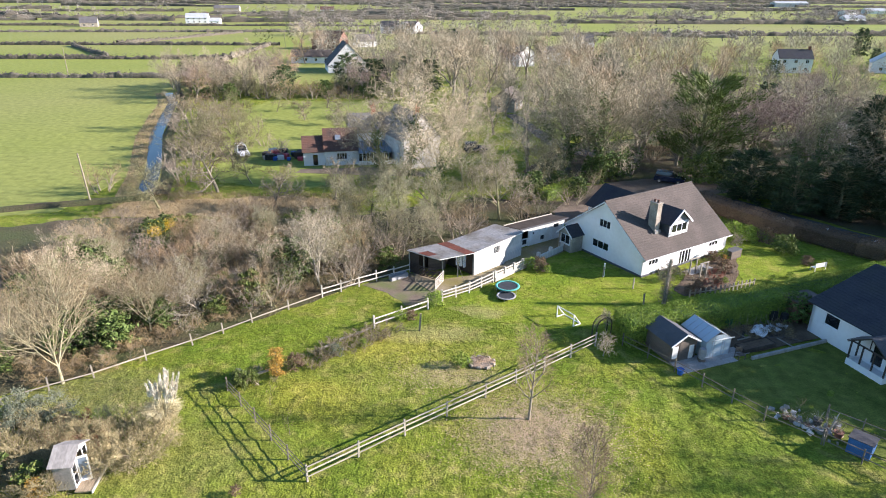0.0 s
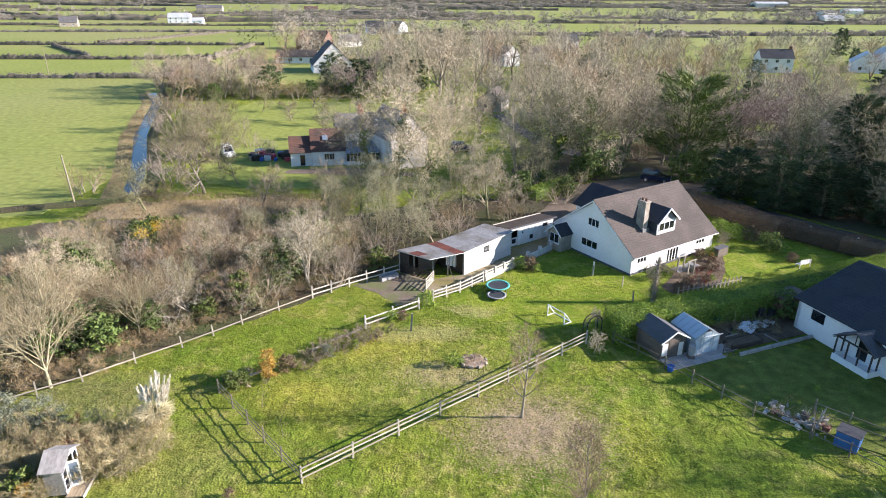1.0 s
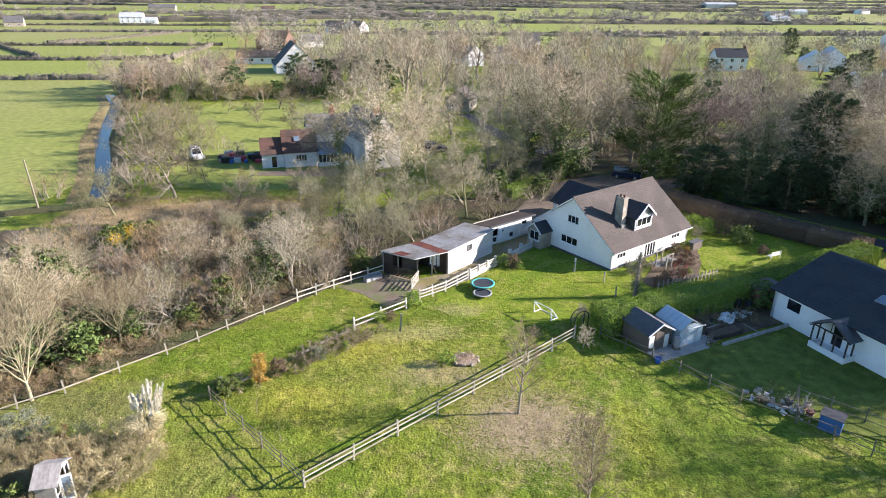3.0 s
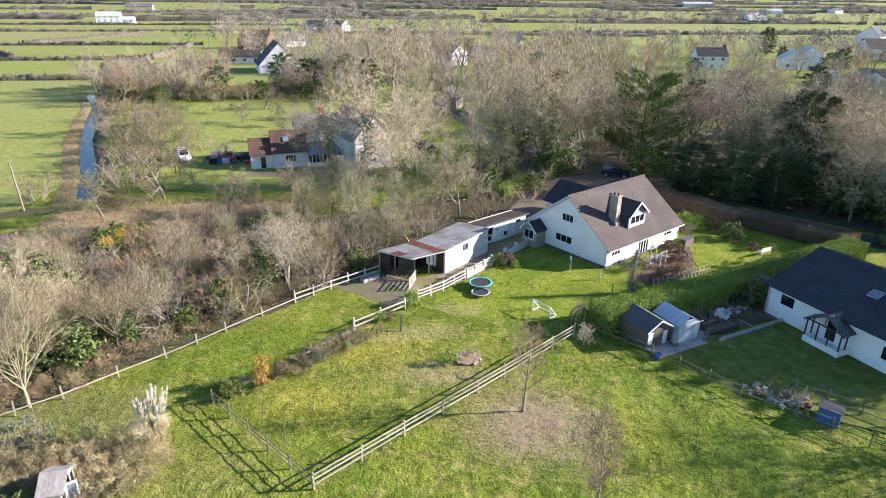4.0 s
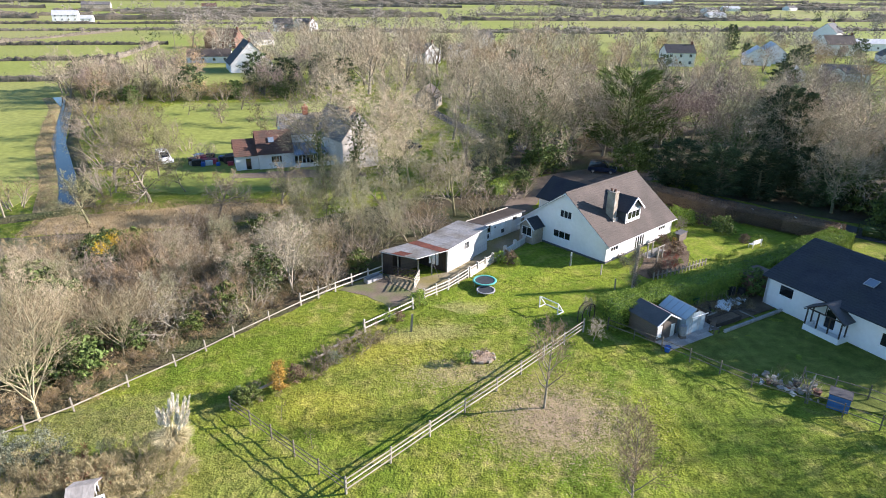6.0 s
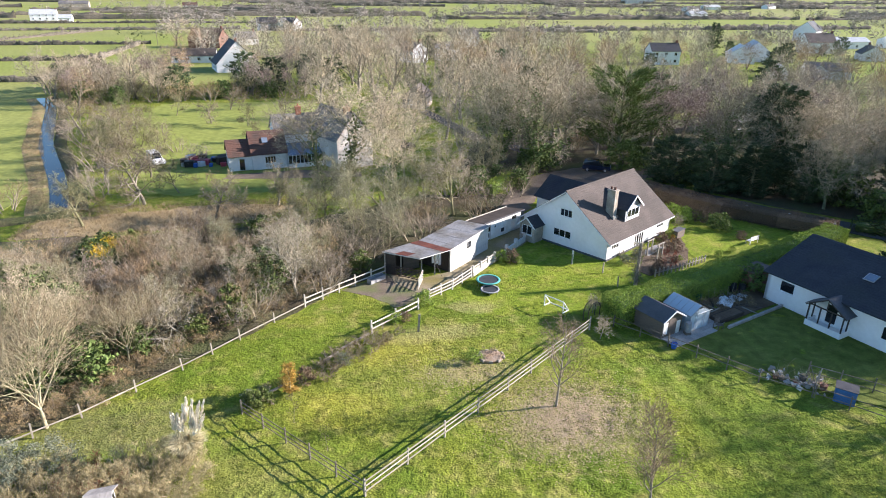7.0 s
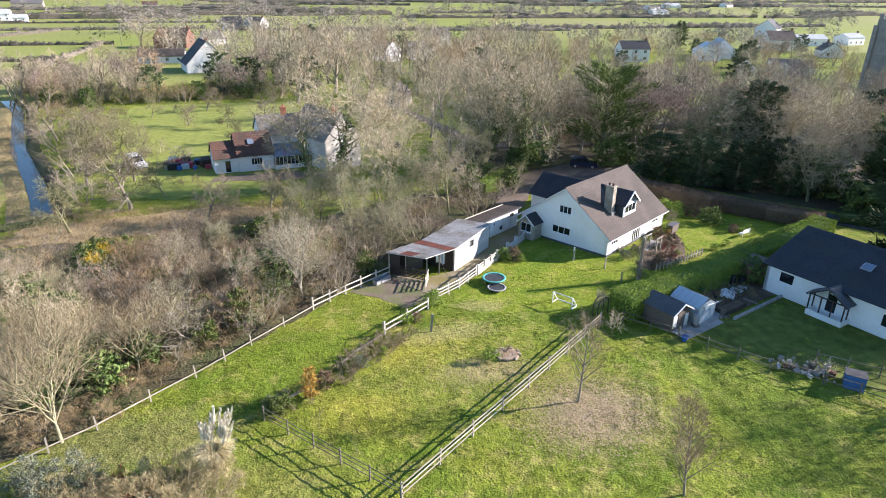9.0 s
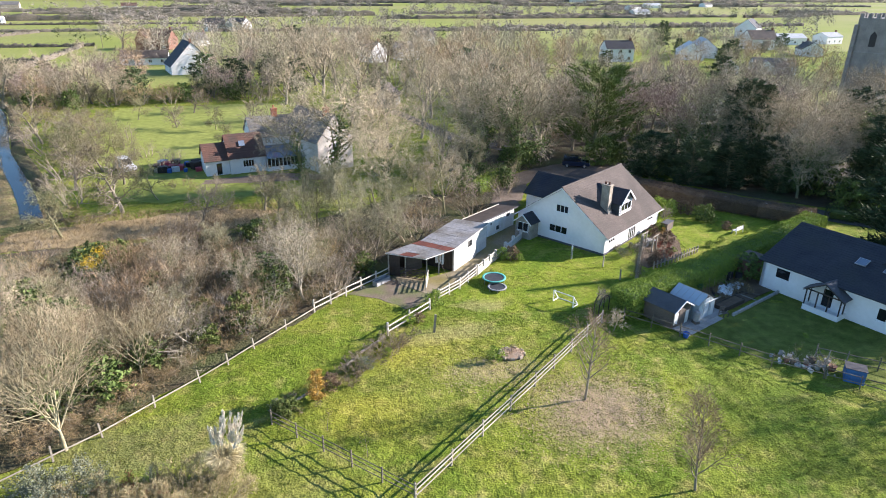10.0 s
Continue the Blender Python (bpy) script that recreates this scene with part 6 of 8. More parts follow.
# dead stems and brambles crowding the fence
for i in range(26):
    t = i / 25
    x, y = -29.6 + 18.2 * t, 39.6 + 16.4 * t + 0.5 * math.sin(t * 3.1)
    off = 0.7 + 0.5 * math.sin(i * 2.1) ** 2
    plant(("bramble", "bramble", "shrub_tan", "bramble", "shrub_green", "bramble", "shrub_orange")[i % 7], x - 0.68 * off, y + 0.73 * off, (0.75, 0.6, 0.34, 0.7, 0.36, 0.65, 0.32)[i % 7] * (0.9 + 0.2 * math.cos(i * 1.7)), i * 73, group="boundary thicket")
for i, (x, y, k, s) in enumerate(((-30.6, 44.0, "holly", 1.1), (-27.4, 44.6, "holly", 1.0), (-29.2, 45.8, "holly", 1.2), (-32.0, 42.6, "bramble", 1.0), (-26.4, 43.0, "bramble", 1.0), (-30.0, 41.6, "bramble", 0.8), (-33.0, 45.0, "shrub_green", 0.9),
                                  (-22.0, 57.0, "open", 0.44), (-14.4, 65.0, "open", 0.46), (-25.4, 63.0, "open", 0.42), (-36.5, 52.0, "open", 0.45), (-30.8, 51.5, "open", 0.4), (-9.4, 63.4, "open", 0.42), (-18.2, 57.5, "open", 0.42), (-38.0, 59.0, "open", 0.42),
                                  (-24.0, 52.5, "broad_green", 0.5), (-33.5, 57.5, "broad_green", 0.52), (-20.5, 67.0, "broad_green", 0.55), (-11.8, 60.2, "broad_green", 0.5))):
    plant(k, x, y, s, i * 71, group="boundary thicket")
plant("bramble", -27.4, 42.6, 0.9, 60)
plant("bramble", -30.6, 40.2, 0.8, 160)
plant("dead", -17.0, 53.0, 0.9, 70)
plant("dead", -29.0, 55.5, 0.95, 10)
plant("birch", -12.6, 57.0, 1.2, 40)
plant("birch", -14.2, 61.0, 1.0, 140)
plant("shrub_grey", -10.2, 57.4, 1.05, 30)
plant("holly", -16.0, 60.0, 1.15, 30)
plant("holly", -19.0, 64.0, 0.8, 80)
plant("mossy", -21.0, 50.4, 0.62, 10, wide=1.3)
plant("mossy", -18.3, 52.3, 1.15, 80, wide=0.8)
plant("holly", -18.2, 58.6, 1.1, 60)
plant("holly", -16.4, 57.4, 0.95, 10)
for x, y, s in ((-33.2, 65.2, 1.15), (-32.9, 68.2, 1.0)):
    o = plant("holly", x, y, s, 0, label="gorse bush with bright yellow flowers")
    rngg = np.random.default_rng(int(-x * 10))
    c = rngg.normal(0, 1, (620, 3)) * (0.42, 0.42, 0.34) + (-0.7 * math.cos(0.3 * x), -0.6, 2.3)
    tagged(part("flower_spray", leaf_quads("flower_spray", c, 0.06, GORSE, rngg), None, o), kind="stuff")
# behind the stable
for x, y, k, s in ((-8.5, 66, "shrub_green", 1.3), (-5.5, 64.5, "shrub_green", 1.2), (-3.0, 66.0, "broad_green", 0.7), (-7, 70, "broad_green", 0.85), (-11.5, 71.5, "broad_green", 0.8), (0.5, 69.0, "shrub_grey", 1.3),
                   (-1, 72.5, "broad_green", 0.75), (2.5, 71.8, "shrub_tan", 1.2), (-10, 76, "broad_green", 0.9), (-6.5, 80, "broad_green", 0.85), (-14, 78, "apple_b", 1.0), (3.5, 80, "broad_green", 0.8),
                   (9.5, 75, "shrub_tan", 1.0), (11.5, 78, "shrub_grey", 1.1), (8, 84, "shrub_green", 1.2), (12, 86, "holly", 1.2), (-1.5, 82.5, "shrub_green", 1.3), (-16, 84, "apple_a", 1.0)):
    plant(k, x, y, s, group="trees behind the stable")
plant("open", -1.7, 75.2, 1.0, 15)
plant("open", -5.8, 93.0, 1.2, 250, wide=1.3)
plant("open", -10.6, 91.5, 1.0, 60, wide=1.2)
plant("broad_b", 2.0, 90.0, 0.98, 200)
plant("silver", 6.7, 77.0, 1.2, 40, wide=0.85)
# orchard and ditch
plant("apple_a", -33.8, 87.6, 1.45, 20)
plant("apple_b", -38.9, 79.9, 1.3, 70)
plant("apple_a", -23.6, 79.8, 1.05, 130)
for x, y, k, s in ((-37, 84, "bramble", 1.0), (-30, 92, "apple_b", 1.0), (-40.6, 92, "shrub_grey", 1.4), (-42.0, 99.5, "apple_a", 1.2), (-44.6, 106.5, "shrub_green", 1.5), (-47.5, 114, "apple_b", 1.3),
                   (-51.5, 123, "shrub_grey", 1.6), (-55, 132, "apple_a", 1.4), (-50.5, 87, "shrub_tan", 1.2), (-41.5, 87.5, "bramble", 1.3), (-41, 108, "apple_b", 1.2), (-36, 101, "apple_a", 1.0),
                   (-30.5, 108.5, "shrub_grey", 1.0), (-27.5, 97, "bramble", 1.1), (-59, 143, "shrub_tan", 1.6), (-40, 120, "apple_b", 1.0), (-50, 135, "apple_a", 1.1), (-46.5, 140, "apple_b", 0.9), (-33, 142, "apple_a", 0.9),
                   (-25, 138, "apple_b", 0.9), (-18, 146, "apple_a", 0.9), (-42, 152, "apple_b", 0.9), (-31, 158, "apple_a", 0.9), (-22, 124, "apple_b", 0.8), (-54, 152, "apple_b", 1.0)):
    plant(k, x, y, s, group="orchard")
for x, y, k, s in ((-66, 163, "mid_d", 0.95), (-74, 172, "mid_a", 1.1), (-69, 180, "mid_a", 1.1), (-80, 186, "mid_b", 1.1), (-61, 172, "mid_b", 1.0), (-56, 176, "mid_a", 1.1), (-54, 185, "mid_c", 1.2), (-62, 198, "mid_a", 1.2),
                   (-47, 179, "mid_d", 1.25), (-30, 187, "far_yew", 1.05), (-36, 178, "bramble", 3.0), (-22, 183, "far_yew", 0.95), (-20, 200, "mid_c", 1.1), (-14, 178, "mid_b", 1.2), (-6, 186, "far_yew", 0.9),
                   (0.5, 179, "mid_a", 1.6), (9, 172, "mid_b", 1.3), (6, 196, "mid_a", 1.5), (-10, 165, "mid_a", 1.1), (17, 188, "far_yew", 0.6), (27, 176, "mid_b", 1.2), (36, 190, "mid_d", 1.2), (30, 205, "far_yew", 0.7), (20, 205, "mid_c", 1.2), (48, 215, "mid_d", 1.2),
                   (-5, 130, "apple_a", 1.3), (2, 122, "mid_b", 0.8), (9, 128, "mid_a", 0.9), (3, 140, "mid_a", 1.0), (-8, 145, "mid_b", 0.9), (21, 140, "mid_a", 1.2), (26, 128, "mid_b", 1.2), (30, 150, "mid_a", 1.2), (40, 160, "mid_b", 1.3)):
    plant(k, x, y, s, group="village trees")
spots, rg = scatter(37, [(-84, 186), (-70, 166), (-56, 170), (-10, 172), (-8, 196), (-28, 200), (-46, 200), (-66, 206)], 4.2, 40, [(-42, 192, 10), (-39, 180, 7)])
for x, y in spots:
    plant(rg.choices(["mid_a", "mid_b", "mid_c", "mid_d", "far_yew", "shrub_green"], [4, 4, 3, 2, 2, 2])[0], x, y, rg.uniform(0.6, 1.0), group="orchard shelter belt")
spots, rg = scatter(43, [(-80, 184), (-68, 166), (-44, 172), (-12, 172), (-12, 180), (-46, 184), (-66, 196)], 3.6, 34)
for x, y in spots:
    plant(rg.choice(["shrub_green", "shrub_tan", "shrub_green", "bramble", "holly"]), x, y, rg.uniform(1.1, 1.7), group="orchard shelter belt")
spots, rg = scatter(47, [(-45, 112), (-36, 100), (-30, 112), (-40, 132), (-52, 140), (-54, 126)], 4.0, 14)
for x, y in spots:
    plant(rg.choice(["apple_a", "apple_b", "shrub_green"]), x, y, rg.uniform(0.8, 1.1), group="orchard")
# woodland beside the lane
plant("ivy_a", 22.8, 93.5, 1.18, 30, wide=1.2)
for x, y, k, s in ((17.2, 83.5, "shrub_green", 0.8), (18.6, 87.0, "holly", 0.9), (20.4, 90.5, "shrub_green", 0.9), (22.0, 94.6, "holly", 1.2), (24.6, 96.0, "mossy", 1.2), (27.4, 98.0, "holly", 1.1), (16.2, 91.0, "shrub_green", 1.0)):
    plant(k, x, y, s, group="woodland understorey")
plant("broad_a", 29.5, 99.0, 1.25, 70, wide=1.2)
plant("ivy_b", 17.5, 97.0, 1.1, 10, wide=1.2)
plant("pine", 40.7, 101.0, 1.05, 0)
plant("red", 54, 96.0, 1.2, 90, wide=1.2)
plant("red", 49.5, 101, 1.1, 190, wide=1.2)
plant("yew_b", 42.5, 85.5, 0.8, 20)
plant("yew", 46.0, 80.5, 0.72, 60)
plant("yew", 51.0, 78.5, 0.75, 160)
plant("cypress", 58.0, 85.0, 0.88, 20, wide=0.85)
plant("cypress", 62.6, 88.0, 0.8, 120, wide=0.85)
plant("open", 61.0, 83.5, 1.05, 140, wide=1.1)
plant("broad_a", 60, 90, 1.15, 70, wide=1.2)
plant("red", 66, 92, 1.2, 10, wide=1.2)
plant("yew_b", 57.5, 77.0, 0.85, 260)
plant("ivy_b", 50.5, 87.5, 1.0, 330, wide=1.2)
plant("broad_b", 66.0, 80.0, 1.1, 210, wide=1.2)
plant("broad_a", 63.0, 72.5, 1.0, 150, wide=1.2)
plant("ivy_a", 57.5, 71.5, 0.75, 200, wide=1.2)
plant("yew", 66.0, 66.0, 1.1, 20)
plant("cypress", 69.0, 69.5, 0.72, 80)
plant("mossy", 62.2, 72.0, 1.7, 30, label="yellow-green evergreen bush on the lane verge")
plant("ivy_a", 70.0, 74.0, 1.0, 100, wide=1.2)
plant("laurel", 38.8, 94.6, 1.9, 40)
plant("laurel", 42.5, 95.5, 1.4, 140)
plant("privet", 64.0, 62.0, 2.6, 20)
plant("laurel", 61.0, 66.0, 1.6, 240)
for x, y, k, s in ((14, 92, "broad_green", 0.9), (13, 100, "mid_b", 1.0), (21, 106, "mid_a", 1.2), (33, 108, "mid_a", 1.3), (26, 114, "mid_b", 1.2), (44, 112, "mid_b", 1.2), (52, 110, "mid_c", 1.2), (60, 104, "mid_c", 1.2),
                   (70, 98, "mid_b", 1.3), (78, 90, "mid_a", 1.3), (84, 104, "mid_a", 1.2), (66, 116, "mid_b", 1.1), (76, 112, "far_yew", 1.0), (90, 82, "mid_b", 1.2), (92, 95, "far_yew", 1.1), (84, 74, "mid_c", 1.2), (78, 66, "yew", 1.1), (88, 64, "mid_a", 1.2),
                   (36, 120, "mid_a", 1.0), (50, 124, "mid_b", 0.9), (62, 130, "mid_a", 0.8), (100, 110, "mid_b", 1.0), (112, 120, "mid_a", 1.0), (104, 90, "mid_a", 1.1), (118, 100, "mid_b", 1.1), (100, 74, "far_yew", 1.1), (109, 111, "mid_b", 1.25), (115, 106, "mid_a", 1.3), (121, 112, "mid_b", 1.2), (112, 98, "mid_a", 1.25), (124, 121, "mid_a", 1.2)):
    plant(k, x, y, s, group="woodland by the lane", wide=1.15)
spots, rg = scatter(17, [(14, 88), (24, 90), (34, 98), (46, 102), (50, 95), (52, 84), (58, 74), (70, 62), (90, 66), (96, 100), (60, 122), (20, 112)], 4.0, 36, [(34, 95, 7), (41, 97, 4)])
for x, y in spots:
    plant(rg.choice(["shrub_green", "holly", "holly", "shrub_tan", "bramble", "mossy"]), x, y, rg.uniform(0.7, 1.3), group="woodland understorey", tall=0.9)
spots, rg = scatter(29, [(10, 108), (40, 104), (70, 118), (120, 124), (125, 175), (60, 200), (0, 205), (4, 165)], 7.0, 66,
                    [(14, 158, 8), (18, 128, 5), (16, 142, 5), (4.6, 113, 5), (22, 118, 5), (78, 122, 8), (133, 132, 12), (2, 112, 6), (55, 165, 12), (14.5, 195, 8), (126, 172, 10)])
for x, y in spots:
    plant(rg.choices(["mid_a", "mid_b", "mid_c", "far_yew"], [5, 4, 1.2, 0.8])[0], x, y, rg.uniform(0.75, 1.2), group="village trees")
for i in range(9):
    t = 0.1 + i / 9
    plant("yew_b", 39.5 + 30 * t + (i % 3) * 1.2, 90.0 - 28 * t + (i % 2) * 2.0, 0.32 + 0.1 * (i % 3), i * 40, group="lane hedge bushes", label="dark evergreen bush on the lane verge")
# the tallest crowns of the village
for i, (x, y, k, s, w) in enumerate(((-8, 188, "mid_a", 1.5, 0.95), (0, 197, "mid_b", 1.55, 0.9), (14, 206, "mid_a", 1.7, 0.9), (25, 213, "mid_b", 1.75, 0.95), (33, 206, "mid_a", 1.45, 1.0), (20, 222, "mid_d", 1.5, 0.9),
                                     (85, 296, "mid_a", 1.6, 0.85), (78, 300, "mid_b", 1.35, 0.9), (-75, 325, "mid_a", 1.3, 1.1), (-62, 300, "mid_d", 1.1, 1.1), (-18, 262, "mid_b", 1.3, 1.0), (-6, 280, "mid_a", 1.4, 1.0),
                                     (8, 250, "mid_a", 1.3, 1.1), (185, 300, "far_yew", 1.25, 0.8), (60, 236, "mid_a", 1.2, 1.1), (52, 282, "mid_b", 1.3, 1.1))):
    plant(k, x, y, s, i * 47, group="village trees", wide=w)
# far side gardens
spots, rg = scatter(19, [(30, 135), (120, 130), (200, 160), (260, 300), (150, 300), (60, 330), (-20, 330), (-60, 260), (-45, 222), (0, 212), (40, 220)], 6.5, 260,
                    [(123, 236, 14), (152, 234, 15), (161, 240, 13), (129, 199, 14), (277, 348, 18), (243, 290, 20), (20, 226, 9), (17, 210, 8), (217, 235, 18), (143, 193, 9), (162, 196, 14), (203, 200, 13), (27, 252, 10), (42, 262, 9), (64, 318, 9), (-39, 207, 16), (-52, 240, 14), (-60, 318, 14), (-40, 340, 10), (133, 132, 12), (100, 195, 26), (70, 250, 14)])
far_a, far_b, far_c = [], [], []
for i, (x, y) in enumerate(spots):
    h = rg.uniform(6, 11) if x > 60 else rg.uniform(9, 14)
    if i % 9 == 0:
        plant(rg.choice(["far_yew", "mid_d", "mid_c"]), x, y, h / 13, group="village trees")
    elif i % 9 < 7:
        (far_a, far_b, far_c)[rg.choices((0, 1, 2), (5, 3, 2))[0]].append((x, y, h))


def far_trees(name, spots, per, mat, label, seed, width=0.11, far=1.0):
    """Distant leafless trees: a forked trunk and a haze of slim twigs that fan up and out."""
    rng = np.random.default_rng(seed)
    t = np.array(spots, float)
    n = len(t)
    h = t[:, 2]
    base = np.stack([t[:, 0], t[:, 1], np.zeros(n)], 1)
    c = np.repeat(base + np.stack([np.zeros(n), np.zeros(n), 0.5 * h], 1), per, axis=0)
    hh = np.repeat(h, per)[:, None]
    d = rng.normal(size=(n * per, 3)) * (1, 1, 0.9) + (0, 0, 0.25)
    d /= np.linalg.norm(d, axis=1, keepdims=True)
    r = 0.42 * rng.random((n * per, 1)) ** 0.5
    wob = 1 + 0.35 * np.sin(d[:, :1] * 5 + np.repeat(t[:, :1], per, axis=0)) * np.cos(d[:, 1:2] * 4)
    p = c + d * r * hh * wob * (1.05, 1.05, 1.1)
    q = p + (d + rng.normal(0, 0.45, d.shape) + (0, 0, 0.25)) * hh * rng.uniform(0.07, 0.14, (n * per, 1))
    w = width * rng.uniform(0.6, 1.4, n * per) * (hh[:, 0] / 10) ** 0.5 * np.repeat(np.clip(t[:, 1] / far, 0.3, 1.2 if far > 1 else 1.0), per)
    tp, tq, tw_ = [], [], []
    for k in range(5):
        a = rng.uniform(0, 6.28, n)
        tp.append(base)
        tq.append(base + np.stack([np.cos(a) * h * 0.22 * (k > 0), np.sin(a) * h * 0.22 * (k > 0), h * rng.uniform(0.55, 0.8, n)], 1))
        tw_.append(h * 0.045)
    p, q, w = np.concatenate([p] + tp), np.concatenate([q] + tq), np.concatenate([w] + tw_)
    return tagged(new(name, flat_tris(name, p, q, w, mat, rng)), label, "trees", kind="stuff")


far_trees("woodland", far_a, 640, FARBARE, "leafless trees among the village gardens", 61)
far_trees("woodland", far_b, 640, TWIGGREY, "greyish leafless trees among the village gardens", 62)
far_trees("woodland", far_c, 640, TWIGORANGE, "tawny leafless willows among the village gardens", 63)

# field trees and garden shrubs
plant("slim", 5.9, 36.0, 1.0, 30)
plant("slim_b", 8.1, 26.2, 1.0, 80)
plant("garden", 12.9, 44.3, 1.0, 10)
plant("garden", 14.0, 48.6, 0.9, 100)
plant("amber", -12.9, 40.8, 0.9, 20)
plant("brownball", -11.8, 41.9, 0.62, 20, label="rusty brown rounded shrub on the bank")
plant("laurel", -15.3, 39.4, 0.52, 10)
plant("laurel", -14.7, 39.9, 0.42, 90)
plant("sage", -15.6, 40.2, 0.4, 10)
plant("bank_scrub", -13.9, 40.5, 0.8, 10)
plant("sapling", -12.5, 37.2, 0.9, 10)
plant("sapling", -10.3, 34.0, 0.9, 90)
plant("brownball", -12.2, 28.5, 0.3, 90, label="small russet bush in the pasture")
for i in range(15):
    t = i / 14
    x, y = -11.2 + 5.8 * t + 0.22 * math.sin(i * 2.3), 42.6 + 5.2 * t + 0.22 * math.cos(i * 1.7)
    plant("bank_scrub", x, y, 0.5 + 0.4 * math.sin(i * 1.9) ** 2, i * 61, group="paddock border")
    if i % 4 == 1:
        plant(("privet", "bramble", "sage")[i % 3], x + 0.4, y - 0.4, 0.42, i * 31, group="paddock border", label="low winter-worn plant on the paddock bank")
for i, (x, y, rz) in enumerate(((-7.2, 47.5, 40), (-8.4, 46.5, 38), (-9.8, 45.0, 44), (-13.9, 41.2, 35))):
    lg = thing("log", pose(x, y, 0.1, 0, 0, rz), "pale barkless log edging the paddock bank", "log", "bank logs")
    part("stem", Shape().tube((-0.75, 0, 0.02), (0.75, 0, 0.06), 0.11, 0.09, n=9), SILVERBARK, lg)
for i, (x, y, k, s) in enumerate(((23.9, 55.7, "brownball", 0.5), (25.2, 56.9, "brownball", 0.55), (24.6, 56.0, "red_shrub", 0.3), (26.6, 57.6, "dogwood", 0.45), (27.6, 58.0, "brownball", 0.4), (28.4, 58.4, "privet", 0.4), (29.3, 61.0, "brownball", 0.75),
                                  (29.2, 64.0, "brownball", 0.6), (30.2, 63.2, "amber", 0.4), (30.8, 64.8, "privet", 0.75), (31.8, 65.4, "brownball", 0.5), (27.0, 60.6, "sage", 0.3), (26.0, 59.8, "bank_scrub", 0.8), (28.0, 59.8, "dogwood", 0.5),
                                  (30.2, 60.6, "red_shrub", 0.3), (22.2, 58.9, "sage", 0.4), (23.2, 59.7, "bank_scrub", 0.9), (24.2, 60.4, "sage", 0.35), (21.2, 58.2, "privet", 0.4), (28.8, 62.4, "bramble", 0.5))):
    plant(k, x, y, s, i * 83, group="garden border")
pgl = thing("pergola", pose(25.4, 60.2, 0, 0, 0, -60), "small weathered timber pergola among garden shrubs", "pergola")
for x in (0, 1.3):
    for y in (0, 0.9):
        part("post", Shape().box(x - 0.06, x + 0.06, y - 0.06, y + 0.06, -0.1, 1.75, 0.01), FENCEWOOD, pgl)
    part("crossbar", Shape().box(x - 0.05, x + 0.05, -0.25, 1.15, 1.753, 1.85, 0.01), FENCEWOOD, pgl)
plant("privet", -1.0, 52.6, 1.0, 50)
plant("brownball", -3.2, 50.0, 0.45, 50)
plant("privet", -4.2, 49.8, 0.7, 90)
plant("privet", 1.3, 42.55, 0.8, 90, tall=0.95)
plant("red_shrub", 2.7, 43.2, 0.35, 20)
plant("bramble", 3.2, 43.0, 0.38, 80, label="dead stems in a small round bed")
for i, (x, y, s) in enumerate(((-20.3, 31.7, 1.0), (-21.7, 32.3, 0.95), (-19.3, 32.4, 0.85), (-20.7, 33.2, 0.9), (-21.2, 31.3, 0.7), (-19.4, 31.5, 0.7))):
    plant("broom", x, y, s, i * 77 + 40)
for i, (x, y, s) in enumerate(((-29.0, 35.0, 1.0), (-27.2, 35.3, 0.9), (-28.4, 33.8, 0.9), (-25.8, 34.4, 0.7))):
    plant("sage", x, y, s, i * 83, label="grey-green leafy shrub beside the pasture")
for i, (x, y, s) in enumerate(((-26.4, 32.4, 0.95), (-25.2, 31.6, 0.85), (-26.8, 30.8, 0.9), (-24.8, 30.4, 0.7), (-28.6, 31.8, 0.9))):
    plant("broom", x, y, s, i * 67 + 15, label="pale tan twiggy bush behind the summerhouse")
for i, (x, y, s) in enumerate(((-24.5, 33.2, 0.9), (-23.4, 32.9, 0.85), (-22.8, 32.3, 0.7))):
    plant("dogwood", x, y, s, i * 50)
plant("mossy", -24.2, 28.6, 0.62, 40)
plant("amber", -23.7, 28.0, 0.5, 40, wide=1.5)
for i, (x, y, s) in enumerate(((-23.6, 29.3, 0.85), (-23.7, 30.3, 0.9), (-22.9, 31.5, 0.85), (-24.6, 29.0, 0.8))):
    plant("broom", x, y, s, i * 91 + 30, label="pale tan twiggy bush behind the summerhouse")
plant("holly", -27.4, 29.0, 0.75, 40)
plant("brownball", 37.7, 69.6, 1.05, 0)
plant("privet", 35.6, 70.0, 1.3, 0)
plant("laurel", 38.4, 66.6, 0.9, 0)
plant("privet", 34.2, 70.5, 1.5, 40)
plant("privet", 8.9, 61.2, 0.9, 40)
plant("brownball", 9.8, 61.0, 0.75, 40)
plant("privet", 10.6, 60.4, 0.55, 40)
for i, (x, y, k, s) in enumerate(((33.0, 67.2, "garden", 1.0), (39.1, 63.1, "brownball", 0.55), (41.3, 63.0, "privet", 0.6), (40.6, 61.4, "privet", 0.4), (35.6, 59.6, "privet", 0.5), (33.4, 58.8, "privet", 0.5))):
    plant(k, x, y, s, i * 53, group="garden border")
plant("holly", 31.6, 50.6, 0.85, 20)
plant("sapling", 24.6, 36.2, 0.9, 20, label="small bare shrub among the stones")
plant("brownball", 34.6, 45.6, 0.6, 20)
